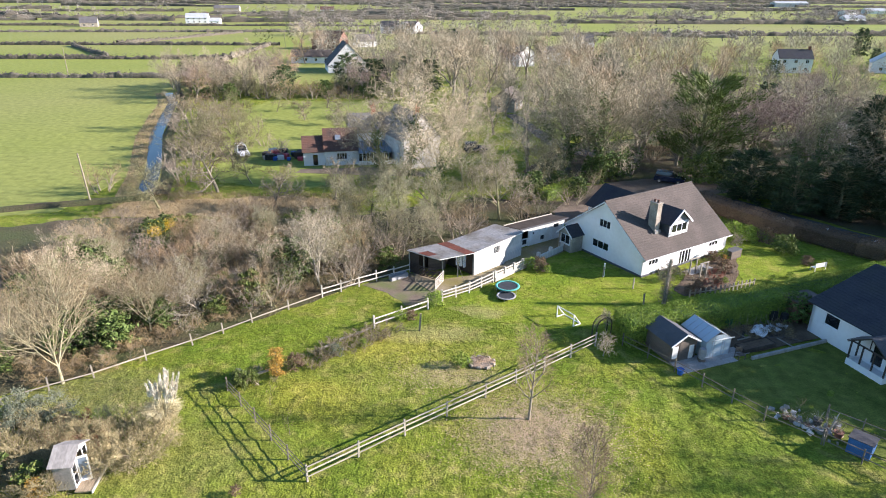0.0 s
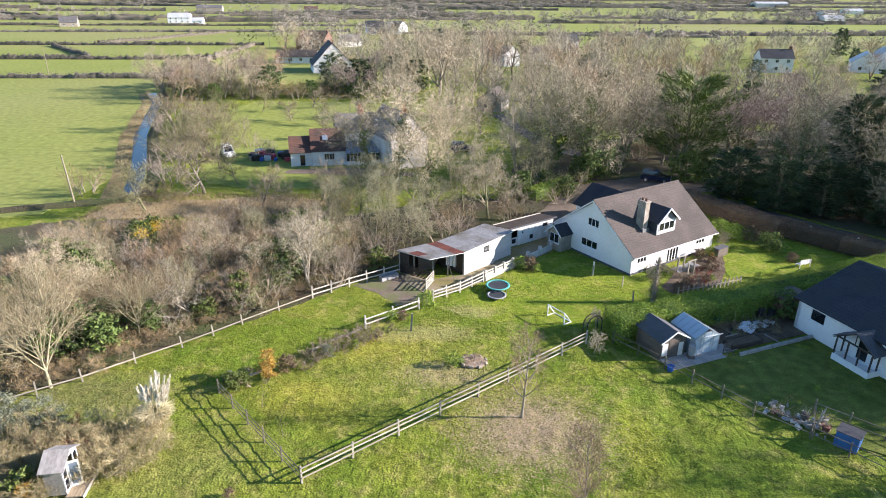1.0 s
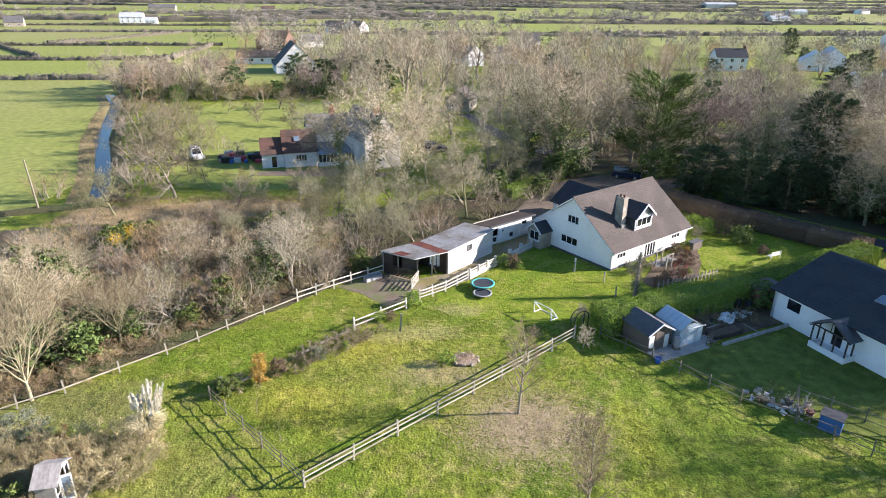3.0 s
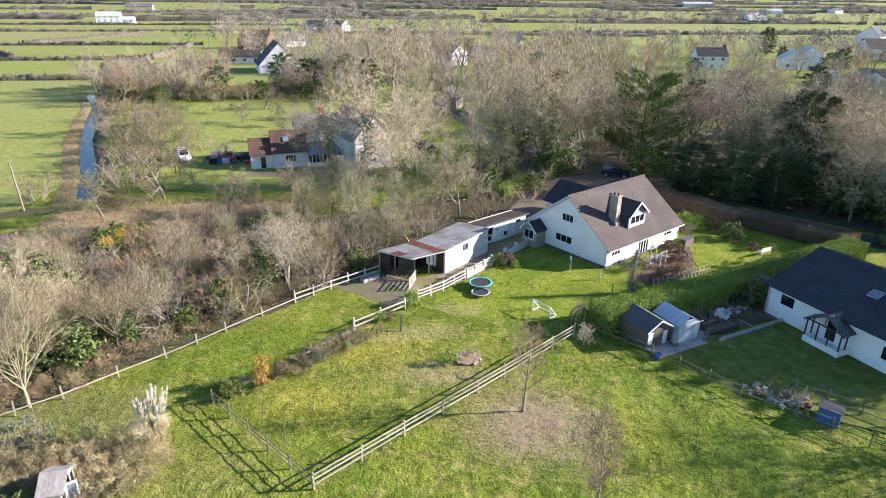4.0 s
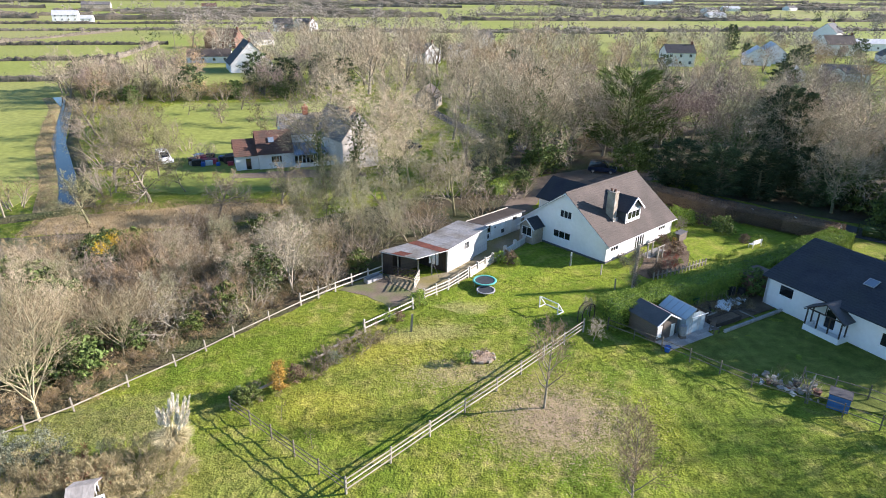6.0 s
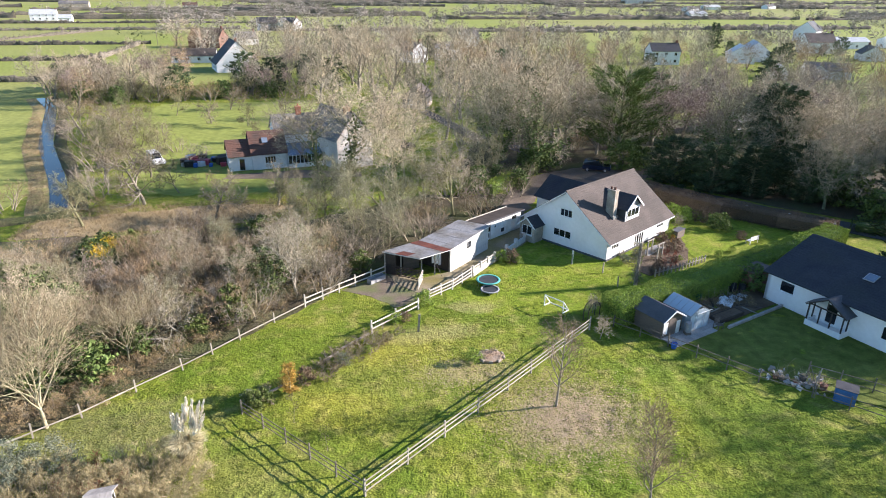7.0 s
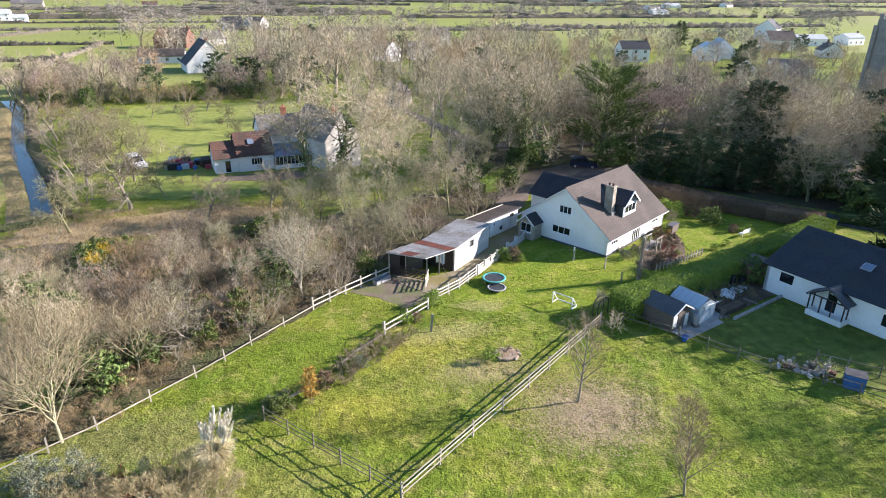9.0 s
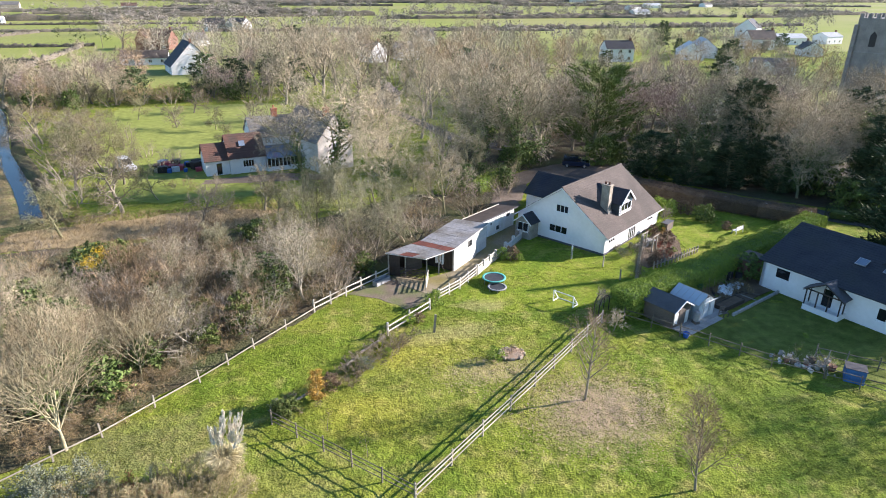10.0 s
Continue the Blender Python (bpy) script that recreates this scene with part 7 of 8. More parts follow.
# big trees beyond the edge of the neighbouring garden, which shade it
for i in range(1, 6):
    plant("yew", 52 + (i % 2) * 3, 36 + i * 3.2, (1.1, 1.3, 1.28, 1.25, 1.32, 1.4)[i], i * 50, group="shelter belt")
plant("open", 44, 27.5, 0.95, 20)
plant("broad_b", 47, 22.5, 0.9, 120)


# ---- hedges ----
def hedge(name, line, wide, tall, n, mat, leaf, label, seed, core_mat=IVY, category="hedge"):
    """A clipped hedge: leaves crowded near its faces, on a core of stems."""
    rng = np.random.default_rng(seed)
    ob = thing(name, Matrix(), label, category)
    pts = np.array(line, float)
    seg = np.linalg.norm(np.diff(pts, axis=0), axis=1)
    at = rng.random(n) * seg.sum()
    cum = np.concatenate([[0], np.cumsum(seg)])
    k = np.clip(np.searchsorted(cum, at) - 1, 0, len(seg) - 1)
    f = ((at - cum[k]) / seg[k])[:, None]
    p = pts[k] * (1 - f) + pts[k + 1] * f
    d = (pts[k + 1] - pts[k]) / seg[k][:, None]
    nrm = np.stack([-d[:, 1], d[:, 0]], 1)
    face = rng.random(n)
    depth = np.abs(rng.normal(0, 0.13, n)) - 0.06
    bulge = 0.12 * np.sin(at * 1.3) + 0.09 * np.sin(at * 3.1 + 1)
    top = tall * (1 + 0.04 * np.sin(at * 0.9) + 0.03 * np.sin(at * 2.3))
    s = np.where(face < 0.4, -wide / 2 - bulge * 0.5 + depth, np.where(face < 0.65, wide / 2 + bulge * 0.5 - depth, (rng.random(n) - 0.5) * wide))
    z = np.where(face < 0.65, rng.random(n) * top, top - depth)
    ends = n // 30
    for e in (0, 1):
        k = slice(e * ends, (e + 1) * ends)
        a, b = (pts[0], pts[1]) if e == 0 else (pts[-1], pts[-2])
        u = (b - a) / np.linalg.norm(b - a)
        p[k] = a + u * (np.abs(rng.normal(0, 0.1, (ends, 1))) - 0.05)
        nrm[k] = (-u[1], u[0])
        s[k] = (rng.random(ends) - 0.5) * wide
        z[k] = rng.random(ends) * tall
    c = np.concatenate([p + nrm * s[:, None], z[:, None]], 1)
    part("foliage", leaf_quads("foliage", c, leaf, mat, rng), None, ob)
    core = Shape()
    for (x0, y0), (x1, y1) in zip(line, line[1:]):
        L = math.hypot(x1 - x0, y1 - y0)
        core.box(0.5 if (x0, y0) == tuple(line[0]) else -0.05, L - 0.5 if (x1, y1) == tuple(line[-1]) else L + 0.05, -wide / 2 + 0.3, wide / 2 - 0.3, 0, tall - 0.32, 0.2, pose(x0, y0, 0, 0, 0, math.degrees(math.atan2(y1 - y0, x1 - x0))))
    part("hedge_core", core, core_mat, ob, "dense inner growth")
    return ob


hedge("hedge", [(14.9, 46.9), (19.1, 48.1), (31.5, 52.9), (40, 56.2), (49.2, 60.0)], 2.7, 2.2, 74000, HEDGE, 0.062, "clipped green garden hedge", 3)
hedge("beech_hedge", [(34.5, 83.5), (38.5, 76.5), (42, 71.5), (46.5, 66.5), (51.2, 62.0)], 2.2, 2.0, 24000, BEECH, 0.07, "brown-leaved hedge along the lane", 4, BEECH)
hedge("hedge", [(13, 84), (19, 90)], 2.0, 1.8, 6000, HEDGE, 0.07, "green hedge beside the gravel drive", 5)
hedge("hedge", [(55, 64), (68, 52)], 2.0, 1.4, 6000, YEW, 0.07, "dark low hedge beyond the lane", 6)


def far_clumps(name, centres, sizes, per, leaf, mat, label, seed, category, trunk=None):
    """Distant crowns as clouds of small leaves with gaps."""
    rng = np.random.default_rng(seed)
    c = np.repeat(np.asarray(centres, float), per, axis=0)
    s = np.repeat(np.asarray(sizes, float), per, axis=0)
    d = rng.normal(size=(len(c), 3))
    d /= np.linalg.norm(d, axis=1, keepdims=True)
    r = rng.random((len(c), 1)) ** 0.45
    p = c + d * r * s
    p[:, 2] = np.maximum(p[:, 2], 0.2)
    a = rng.normal(size=p.shape)
    b = rng.normal(size=p.shape)
    a /= np.linalg.norm(a, axis=1, keepdims=True)
    b /= np.linalg.norm(b, axis=1, keepdims=True)
    q = leaf * rng.uniform(0.5, 1.5, (len(p), 1)) * (s.mean(axis=1, keepdims=True) ** 0.5)
    v = np.stack([p - a * q, p + b * q * 0.5, p + a * q], 1).reshape(-1, 3)
    me = soup(name, v, np.arange(len(v)).reshape(-1, 3), mat)
    return tagged(new(name, me), label, category, kind="stuff")


def hedge_banks(name, runs, mat, label, seed):
    """The dense body of field hedges: one bank a run, with an uneven, ragged top."""
    rng = np.random.default_rng(seed)
    vs, fs, k = [], [], 0
    for x0, y0, x1, y1, h, w, every in runs:
        L = math.hypot(x1 - x0, y1 - y0)
        n = max(2, int(L / (0.6 * every)))
        t = np.linspace(0, 1, n)
        cx, cy = x0 + (x1 - x0) * t + rng.normal(0, 0.12 * w, n), y0 + (y1 - y0) * t + rng.normal(0, 0.12 * w, n)
        nx_, ny_ = -(y1 - y0) / L, (x1 - x0) / L
        top = h * np.clip(0.72 + 0.16 * np.sin(t * L / (6 * every) + x0) + rng.normal(0, 0.16, n), 0.35, 1.3)
        for off, z in ((-0.5, 0 * top), (-0.42, 0.7 * top), (0.0, top), (0.42, 0.7 * top), (0.5, 0 * top)):
            o = off * w * rng.uniform(0.75, 1.25, n)
            vs.append(np.stack([cx + nx_ * o, cy + ny_ * o, z], 1))
        i, j = np.meshgrid(np.arange(4), np.arange(n - 1), indexing="ij")
        i, j = i.ravel(), j.ravel()
        fs.append(np.stack([i * n + j, i * n + j + 1, (i + 1) * n + j + 1, (i + 1) * n + j], 1) + k)
        k += 5 * n
    return tagged(new(name, soup(name, np.concatenate(vs), np.concatenate(fs), mat)), label, "hedgerow", kind="stuff")


rgf = random.Random(77)
hc, hs, runs = [], [], []


def hedge_line(x0, y0, x1, y1, h=2.2, w=1.5, every=1.8):
    runs.append((x0, y0, x1, y1, h, w, every))
    L = math.hypot(x1 - x0, y1 - y0)
    for i in range(int(L / every)):
        t = i * every / L
        if rgf.random() < 0.95:
            hc.append((x0 + (x1 - x0) * t + rgf.uniform(-0.4, 0.4), y0 + (y1 - y0) * t + rgf.uniform(-0.4, 0.4), h * 0.5))
            hs.append((every, w * rgf.uniform(0.8, 1.2), h * rgf.uniform(0.5, 0.75)))


hedge_line(-300, 205, -92, 212)
hedge_line(-300, 263, -92, 271)
hedge_line(-144, 272, -192, 330)
hedge_line(-330, 330, -90, 342)
hedge_line(-420, 420, -60, 455, 2.2, 2.0, 2.4)
hedge_line(-480, 500, -40, 530, 2.4, 2.0, 2.6)
hedge_line(-175, 342, -140, 440)
hedge_line(-92, 212, -95, 342)
far_clumps("hedgerow", hc, hs, 40, 0.22, FARHEDGE, "trimmed brown field hedges", 21, "hedgerow")
hedge_banks("hedgerow", runs, FARHEDGE, "dense trimmed field hedges", 25)
hc, hs, runs = [], [], []
y = 600.0
row = 0
while y < 2600:
    x = -y * 0.95
    while x < y * 1.0:
        L = rgf.uniform(0.08, 0.25) * y
        if rgf.random() < (0.45 if y < 1200 else 0.7):
            hedge_line(x, y + rgf.uniform(-20, 20), x + L, y + rgf.uniform(-12, 12), 3.5 + y * 0.002, 4.0, 5.0 + y * 0.003)
        x += L
    y *= 1.085
    row += 1
hedge_line(60, 430, 420, 455, 4, 3, 4)
hedge_line(180, 590, 420, 610, 5, 4, 5)
hedge_line(-40, 440, 180, 420, 3, 3, 3)
far_clumps("hedgerow", hc, hs, 10, 0.42, FARHEDGE, "ragged tops of hedgerows between distant fields", 22, "hedgerow")
hedge_banks("hedgerow", runs, FARHEDGE, "dark hedgerows between distant fields", 26)
pc_, ps_ = [], []
for (x, y, z), (a, b, c) in zip(hc, hs):
    if rgf.random() < 0.30 and not (90 < x < 420 and 370 < y < 590):
        h = rgf.uniform(6, 13)
        pc_.append((x, y, h * 0.52))
        ps_.append((h * rgf.uniform(0.3, 0.5), h * 0.4, h * 0.5))
for i in range(260):
    x0, y0 = rgf.uniform(-0.25, 1.0), 340 * (4.0 ** rgf.random())
    if 90 < x0 * y0 < 420 and 370 < y0 < 590:
        continue
    for k in range(rgf.randint(1, 5)):
        h = rgf.uniform(6, 12)
        pc_.append((x0 * y0 + rgf.gauss(0, 9), y0 + rgf.gauss(0, 6), h * 0.5))
        ps_.append((h * 0.45, h * 0.4, h * 0.5))
far_clumps("woodland", pc_, ps_, 95, 0.40, FARHAZED, "leafless trees along the hedges of the far plain", 23, "trees")
tc_, ts_ = [], []
for i in range(220):
    y = 330 * (6.0 ** rgf.random())
    x = rgf.uniform(-0.3, 1.0) * y
    if 90 < x < 420 and 370 < y < 590:
        continue
    h = rgf.uniform(5, 11)
    tc_.append((x, y, h * 0.5))
    ts_.append((h * 0.4, h * 0.4, h * 0.5))
far_clumps("woodland", tc_, ts_, 90, 0.34, FARGREEN, "dark evergreen trees scattered over the far plain", 24, "trees")


# ---- garden and field things ----
def trampoline(x, y, r, h, pad, label):
    t = thing("trampoline", pose(x, y, 0), label, "trampoline", "trampolines on the lawn")
    part("mat", Shape().lathe([(r * 0.82, h - 0.02), (r * 0.82, h), (0.01, h - 0.03)], 36), MESHBLACK, t)
    part("padding", Shape().lathe([(r * 0.80, h + 0.005), (r * 0.84, h + 0.045), (r * 0.98, h + 0.045), (r, h - 0.02), (r * 0.9, h - 0.03)], 36, ring=True), pad, t, smooth=True)
    for k in range(6):
        a = math.radians(60 * k + 15)
        part("leg", Shape().tube((r * 0.93 * math.cos(a), r * 0.93 * math.sin(a), 0), (r * 0.93 * math.cos(a), r * 0.93 * math.sin(a), h - 0.02), 0.022, n=6), STEEL, t)


trampoline(6.0, 56.0, 1.22, 0.55, TEAL, "round trampoline with a teal padded rim")
trampoline(5.75, 54.35, 0.95, 0.30, GREYPAD, "small round trampoline with a grey rim")

goal = thing("football_goal", pose(10.1, 50.7, 0, 0, 0, -56), "small white goal frame standing on the lawn", "goal")
for a, b in (((0, 0, 0), (0, 0, 1.15)), ((2.1, 0, 0), (2.1, 0, 1.15)), ((0, 0, 1.15), (2.1, 0, 1.15)), ((0, 0, 1.15), (0, 0.9, 0.03)), ((2.1, 0, 1.15), (2.1, 0.9, 0.03)), ((0, 0.9, 0.03), (2.1, 0.9, 0.03)), ((0, 0, 0.04), (0, 0.9, 0.03)), ((2.1, 0, 0.04), (2.1, 0.9, 0.03))):
    part("bar", Shape().tube(a, b, 0.05, n=8), PVC, goal)

arch = thing("garden_arch", pose(13.6, 47.4, 0, 0, 0, 30), "rustic brown garden arch with bare climbers", "arch")
for y in (0, 0.5):
    for k in range(10):
        a0, a1 = math.pi * k / 10, math.pi * (k + 1) / 10
        part("hoop", Shape().tube((0.85 * math.cos(a0), y, 1.0 + 0.75 * math.sin(a0)), (0.85 * math.cos(a1), y, 1.0 + 0.75 * math.sin(a1)), 0.05, n=5), DARKWOOD, arch)
    for x in (-0.85, 0.85):
        part("leg", Shape().tube((x, y, 0), (x, y, 1.0), 0.05, n=5), DARKWOOD, arch)
rga = np.random.default_rng(8)
aa = rga.uniform(0, math.pi, 500)
pa = np.stack([0.85 * np.cos(aa), rga.uniform(0, 0.5, 500), 1.0 + 0.75 * np.sin(aa)], 1)
part("climber", flat_tris("climber", pa, pa + rga.normal(0, 0.18, pa.shape), 0.02, TWIG, rga), None, arch)

mast = thing("garden_post", pose(20.6, 53.3, 0), "tall rough post wound with climbers", "post")
part("pole", Shape().tube((0, 0, -0.2), (0.12, 0.1, 4.7), 0.2, 0.14, n=8), SILVERBARK, mast)
pz = rga.uniform(0.3, 4.5, 1600)
pc = np.stack([rga.normal(0, 0.26, 1600), rga.normal(0, 0.26, 1600), pz], 1)
part("climber", flat_tris("climber", pc, pc + rga.normal(0, 0.2, pc.shape), 0.03, TWIGDARK, rga), None, mast)

wp = thing("garden_post", pose(16.3, 59.5, 0), "white painted post on the lawn", "post")
part("pole", Shape().box(-0.07, 0.07, -0.07, 0.07, -0.2, 1.55, 0.015), PAINT, wp)
gp = thing("gate_post", pose(-2.3, 48.0, 0, 0, 4, 0), "weathered standing gatepost in the paddock", "post")
part("pole", Shape().box(-0.08, 0.08, -0.08, 0.08, -0.2, 1.65, 0.02), FENCEWOOD, gp)

tp = thing("telegraph_pole", pose(-49.5, 81.9, 0, 0, -3, 0), "leaning wooden telegraph pole", "pole")
part("pole", Shape().tube((0, 0, -0.3), (0, 0, 7.0), 0.13, 0.10, n=10), POLEWOOD, tp)
part("insulator", Shape().tube((-0.2, 0, 6.7), (0.2, 0, 6.7), 0.03, n=6), BLACK, tp)


def pole_far(x, y, h):
    t = thing("telegraph_pole", pose(x, y, 0), "wooden telegraph pole in the field", "pole", "field poles")
    part("pole", Shape().tube((0, 0, -0.3), (0, 0, h), 0.14, 0.10, n=6), POLEWOOD, t)


pole_far(-128, 214, 9)
pole_far(-84, 330, 9)

# pampas grass
pg = thing("pampas_grass", pose(-18.9, 34.5, 0) @ Matrix.Scale(1.3, 4), "clump of pampas grass with white feathery plumes", "ornamental grass")
rgp = np.random.default_rng(12)
n = 3000
az, ln = rgp.uniform(0, 2 * math.pi, n), rgp.uniform(0.8, 1.75, n)
p0 = np.stack([0.25 * np.cos(az) * rgp.random(n), 0.25 * np.sin(az) * rgp.random(n), np.zeros(n)], 1)
p1 = p0 + np.stack([np.cos(az) * ln * 0.2 + 0.05, np.sin(az) * ln * 0.2, ln * 0.9], 1)
p2 = p1 + np.stack([np.cos(az) * ln * 0.36, np.sin(az) * ln * 0.36, -ln * 0.25 * rgp.random(n)], 1)
part("blades", flat_tris("blades", p0, p1, 0.026, PAMPAS, rgp), None, pg)
part("blade_tips", flat_tris("blade_tips", p1 - (p1 - p0) * 0.15, p2, 0.02, PAMPAS, rgp), None, pg)
for k in range(27):
    a, lean, h = k * 2.4 + rgp.normal(0, 0.3), 0.08 + 0.62 * ((k + 0.5) / 27) ** 0.7, rgp.uniform(2.0, 2.75)
    top = np.array([lean * math.cos(a) + 0.28, lean * math.sin(a), h - 0.35 * lean])
    base = np.array([0.15 * math.cos(a), 0.15 * math.sin(a), 0.1])
    pl = part("plume_stem", Shape().tube(base, top, 0.016, 0.009, n=4), PAMPAS, pg)
    d = (top - base) / np.linalg.norm(top - base)
    m2 = 130
    tt = rgp.random((m2, 1))
    c = top + d * (tt * 0.8 - 0.15)
    part("plume", flat_tris("plume", c, c + d * 0.24 + rgp.normal(0, 0.075, (m2, 3)) * (1.15 - 0.8 * tt), 0.055, PLUME, rgp), None, pl)

# summerhouse with a deck
SU = thing("summerhouse", pose(-21.7, 28.6, 0, 0, 0, 97), "small silvered timber summerhouse with white glazed doors on a deck", "summerhouse")
for k in range(7):
    part("deck_board", Shape().box(-0.25, 2.5, -0.97 + k * 0.14, -0.845 + k * 0.14, 0.05, 0.15, 0.008), DECKWOOD, SU)
part("deck_edge", Shape().box(-0.3, 2.55, -1.02, -0.975, -0.05, 0.17), PALEWOOD, SU)
SUW, SUD = 2.1, 1.05
part("wall", Shape().box(0, SUW, SUD - 0.05, SUD, 0.1, 1.95), SILVERWOOD, SU)
part("wall", Shape().box(0, 0.05, 0.05, SUD - 0.055, 0.1, 1.95), SILVERWOOD, SU)
part("wall", Shape().box(SUW - 0.05, SUW, 0.05, SUD - 0.055, 0.1, 1.95), SILVERWOOD, SU)
part("gable", Shape().prism([(0, 1.953), (SUW, 1.953), (SUW / 2, 2.5)], 0.0, 0.05, "y"), PAINT, SU)
part("floor", Shape().box(0.055, SUW - 0.055, 0.0, SUD - 0.055, 0.0, 0.12), DARKWOOD, SU)
for x0, x1, ry in ((0.02, 0.62, 0), (1.5, 2.08, 0)):
    leaf = part("door_leaf", Shape().box(x0, x1, -0.03, 0.02, 0.15, 0.28).box(x0, x1, -0.03, 0.02, 1.82, 1.95).box(x0, x0 + 0.08, -0.03, 0.02, 0.283, 1.817).box(x1 - 0.08, x1, -0.03, 0.02, 0.283, 1.817).box(x0 + 0.083, x1 - 0.083, -0.03, 0.02, 1.0, 1.08), PVC, SU, "white glazed door leaf")
    part("pane", Shape().box(x0 + 0.083, x1 - 0.083, -0.01, 0.0, 0.285, 1.815), DARKGLASS, leaf)
opened = part("door_leaf", Shape().box(0, 0.62, -0.025, 0.025, 0.15, 0.28).box(0, 0.62, -0.025, 0.025, 1.82, 1.95).box(0, 0.08, -0.025, 0.025, 0.283, 1.817).box(0.54, 0.62, -0.025, 0.025, 0.283, 1.817), PVC, SU, "white glazed door standing open")
opened.matrix_local = pose(0.62, -0.05, 0, 0, 0, -70)
part("pane", Shape().box(0.083, 0.537, -0.005, 0.005, 0.285, 1.815), SKYGLASS, opened)
for sx, x0 in ((-1, -0.2), (1, SUW + 0.2)):
    for k in range(5):
        y0 = -0.25 + k * 0.29
        s = Shape()
        c = SUW / 2
        s.add([(x0, y0, 1.84), (x0, y0 + 0.283, 1.84), (c, y0 + 0.283, 2.52), (c, y0, 2.52), (x0, y0, 1.89), (x0, y0 + 0.283, 1.89), (c, y0 + 0.283, 2.57), (c, y0, 2.57)],
              [(3, 2, 1, 0), (4, 5, 6, 7), (0, 1, 5, 4), (1, 2, 6, 5), (2, 3, 7, 6), (3, 0, 4, 7)])
        part("roof_board", s, SILVERWOOD, SU)


# vehicles
def car(x, y, rz, paint, label, van=False):
    c = thing("car", pose(x, y, 0, 0, 0, rz), label, "car")
    L, W = 4.5, 1.8
    prof = [(-2.2, 0.35), (2.15, 0.35), (2.25, 0.6), (2.15, 0.92), (1.0, 1.02), (-2.15, 1.05), (-2.25, 0.7)]
    part("body", Shape().prism(prof, -W / 2, W / 2, "y"), paint, c)
    top = 1.75 if not van else 1.95
    part("cabin", Shape().add([(-2.1, -0.85, 1.03), (0.95, -0.85, 1.03), (0.3, -0.7, top), (-1.95, -0.7, top), (-2.1, 0.85, 1.03), (0.95, 0.85, 1.03), (0.3, 0.7, top), (-1.95, 0.7, top)],
                              [(0, 1, 2, 3), (7, 6, 5, 4), (0, 4, 5, 1), (1, 5, 6, 2), (2, 6, 7, 3), (3, 7, 4, 0)]), DARKGLASS if not van else paint, c)
    part("roof", Shape().box(-1.98, 0.32, -0.72, 0.72, top, top + 0.05, 0.02), paint, c)
    for sx in (-1.4, 1.4):
        for sy in (-0.9, 0.9):
            w = part("wheel", Shape().tube((sx, sy - 0.1, 0.34), (sx, sy + 0.1, 0.34), 0.34, n=16), RUBBER, c)
            part("rim", Shape().tube((sx, sy - 0.11, 0.34), (sx, sy + 0.11, 0.34), 0.2, n=12), STEEL, w)
    for sy in (-0.7, 0.7):
        part("headlight", Shape().box(2.12, 2.24, sy - 0.15, sy + 0.15, 0.68, 0.82, 0.02), PVC, c)
    if van:
        part("windscreen", Shape().add([(0.97, -0.75, 1.08), (0.97, 0.75, 1.08), (0.36, 0.62, top - 0.08), (0.36, -0.62, top - 0.08)], [(0, 1, 2, 3)]), DARKGLASS, c)
    return c


car(34.2, 94.6, -25, CARBLUE, "dark blue off-road car parked on the gravel")
car(-37.0, 109.2, -60, CARWHITE, "white van parked in the orchard", True)
car(12.6, 157.0, -60, CARWHITE, "silver car parked by the lane")
car(4.6, 113.5, 10, CARBLUE, "dark car parked on the grass")

# junk beside the cottage
rj = random.Random(4)
for i in range(34):
    x, y = -29 + rj.uniform(-3.4, 3.4), 108.5 + rj.uniform(-2.6, 2.6)
    mat, lab = rj.choice(((DARKWOOD, "dark scrap box in a junk heap"), (BLACK, "black plastic crate in a junk heap"), (PINK, "faded red tub in a junk heap"), (TARP, "pale tarpaulin bundle in a junk heap"), (BLUEPLASTIC, "blue drum in a junk heap"), (STEEL, "metal scrap in a junk heap")))
    s = rj.uniform(0.3, 0.75)
    b = thing("scrap_box", pose(x, y, 0, 0, 0, rj.uniform(0, 90)), lab, "junk", "junk heap")
    part("box", Shape().box(-s, s, -s * 0.7, s * 0.7, 0, s * rj.uniform(0.8, 1.6), 0.05), mat, b)
    part("lid", Shape().box(-s * 1.03, s * 1.03, -s * 0.73, s * 0.73, s * 1.6 + 0.003, s * 1.6 + 0.06, 0.02), mat, b)
    b.children[1].location.z = b.children[0].dimensions.z - s * 1.6

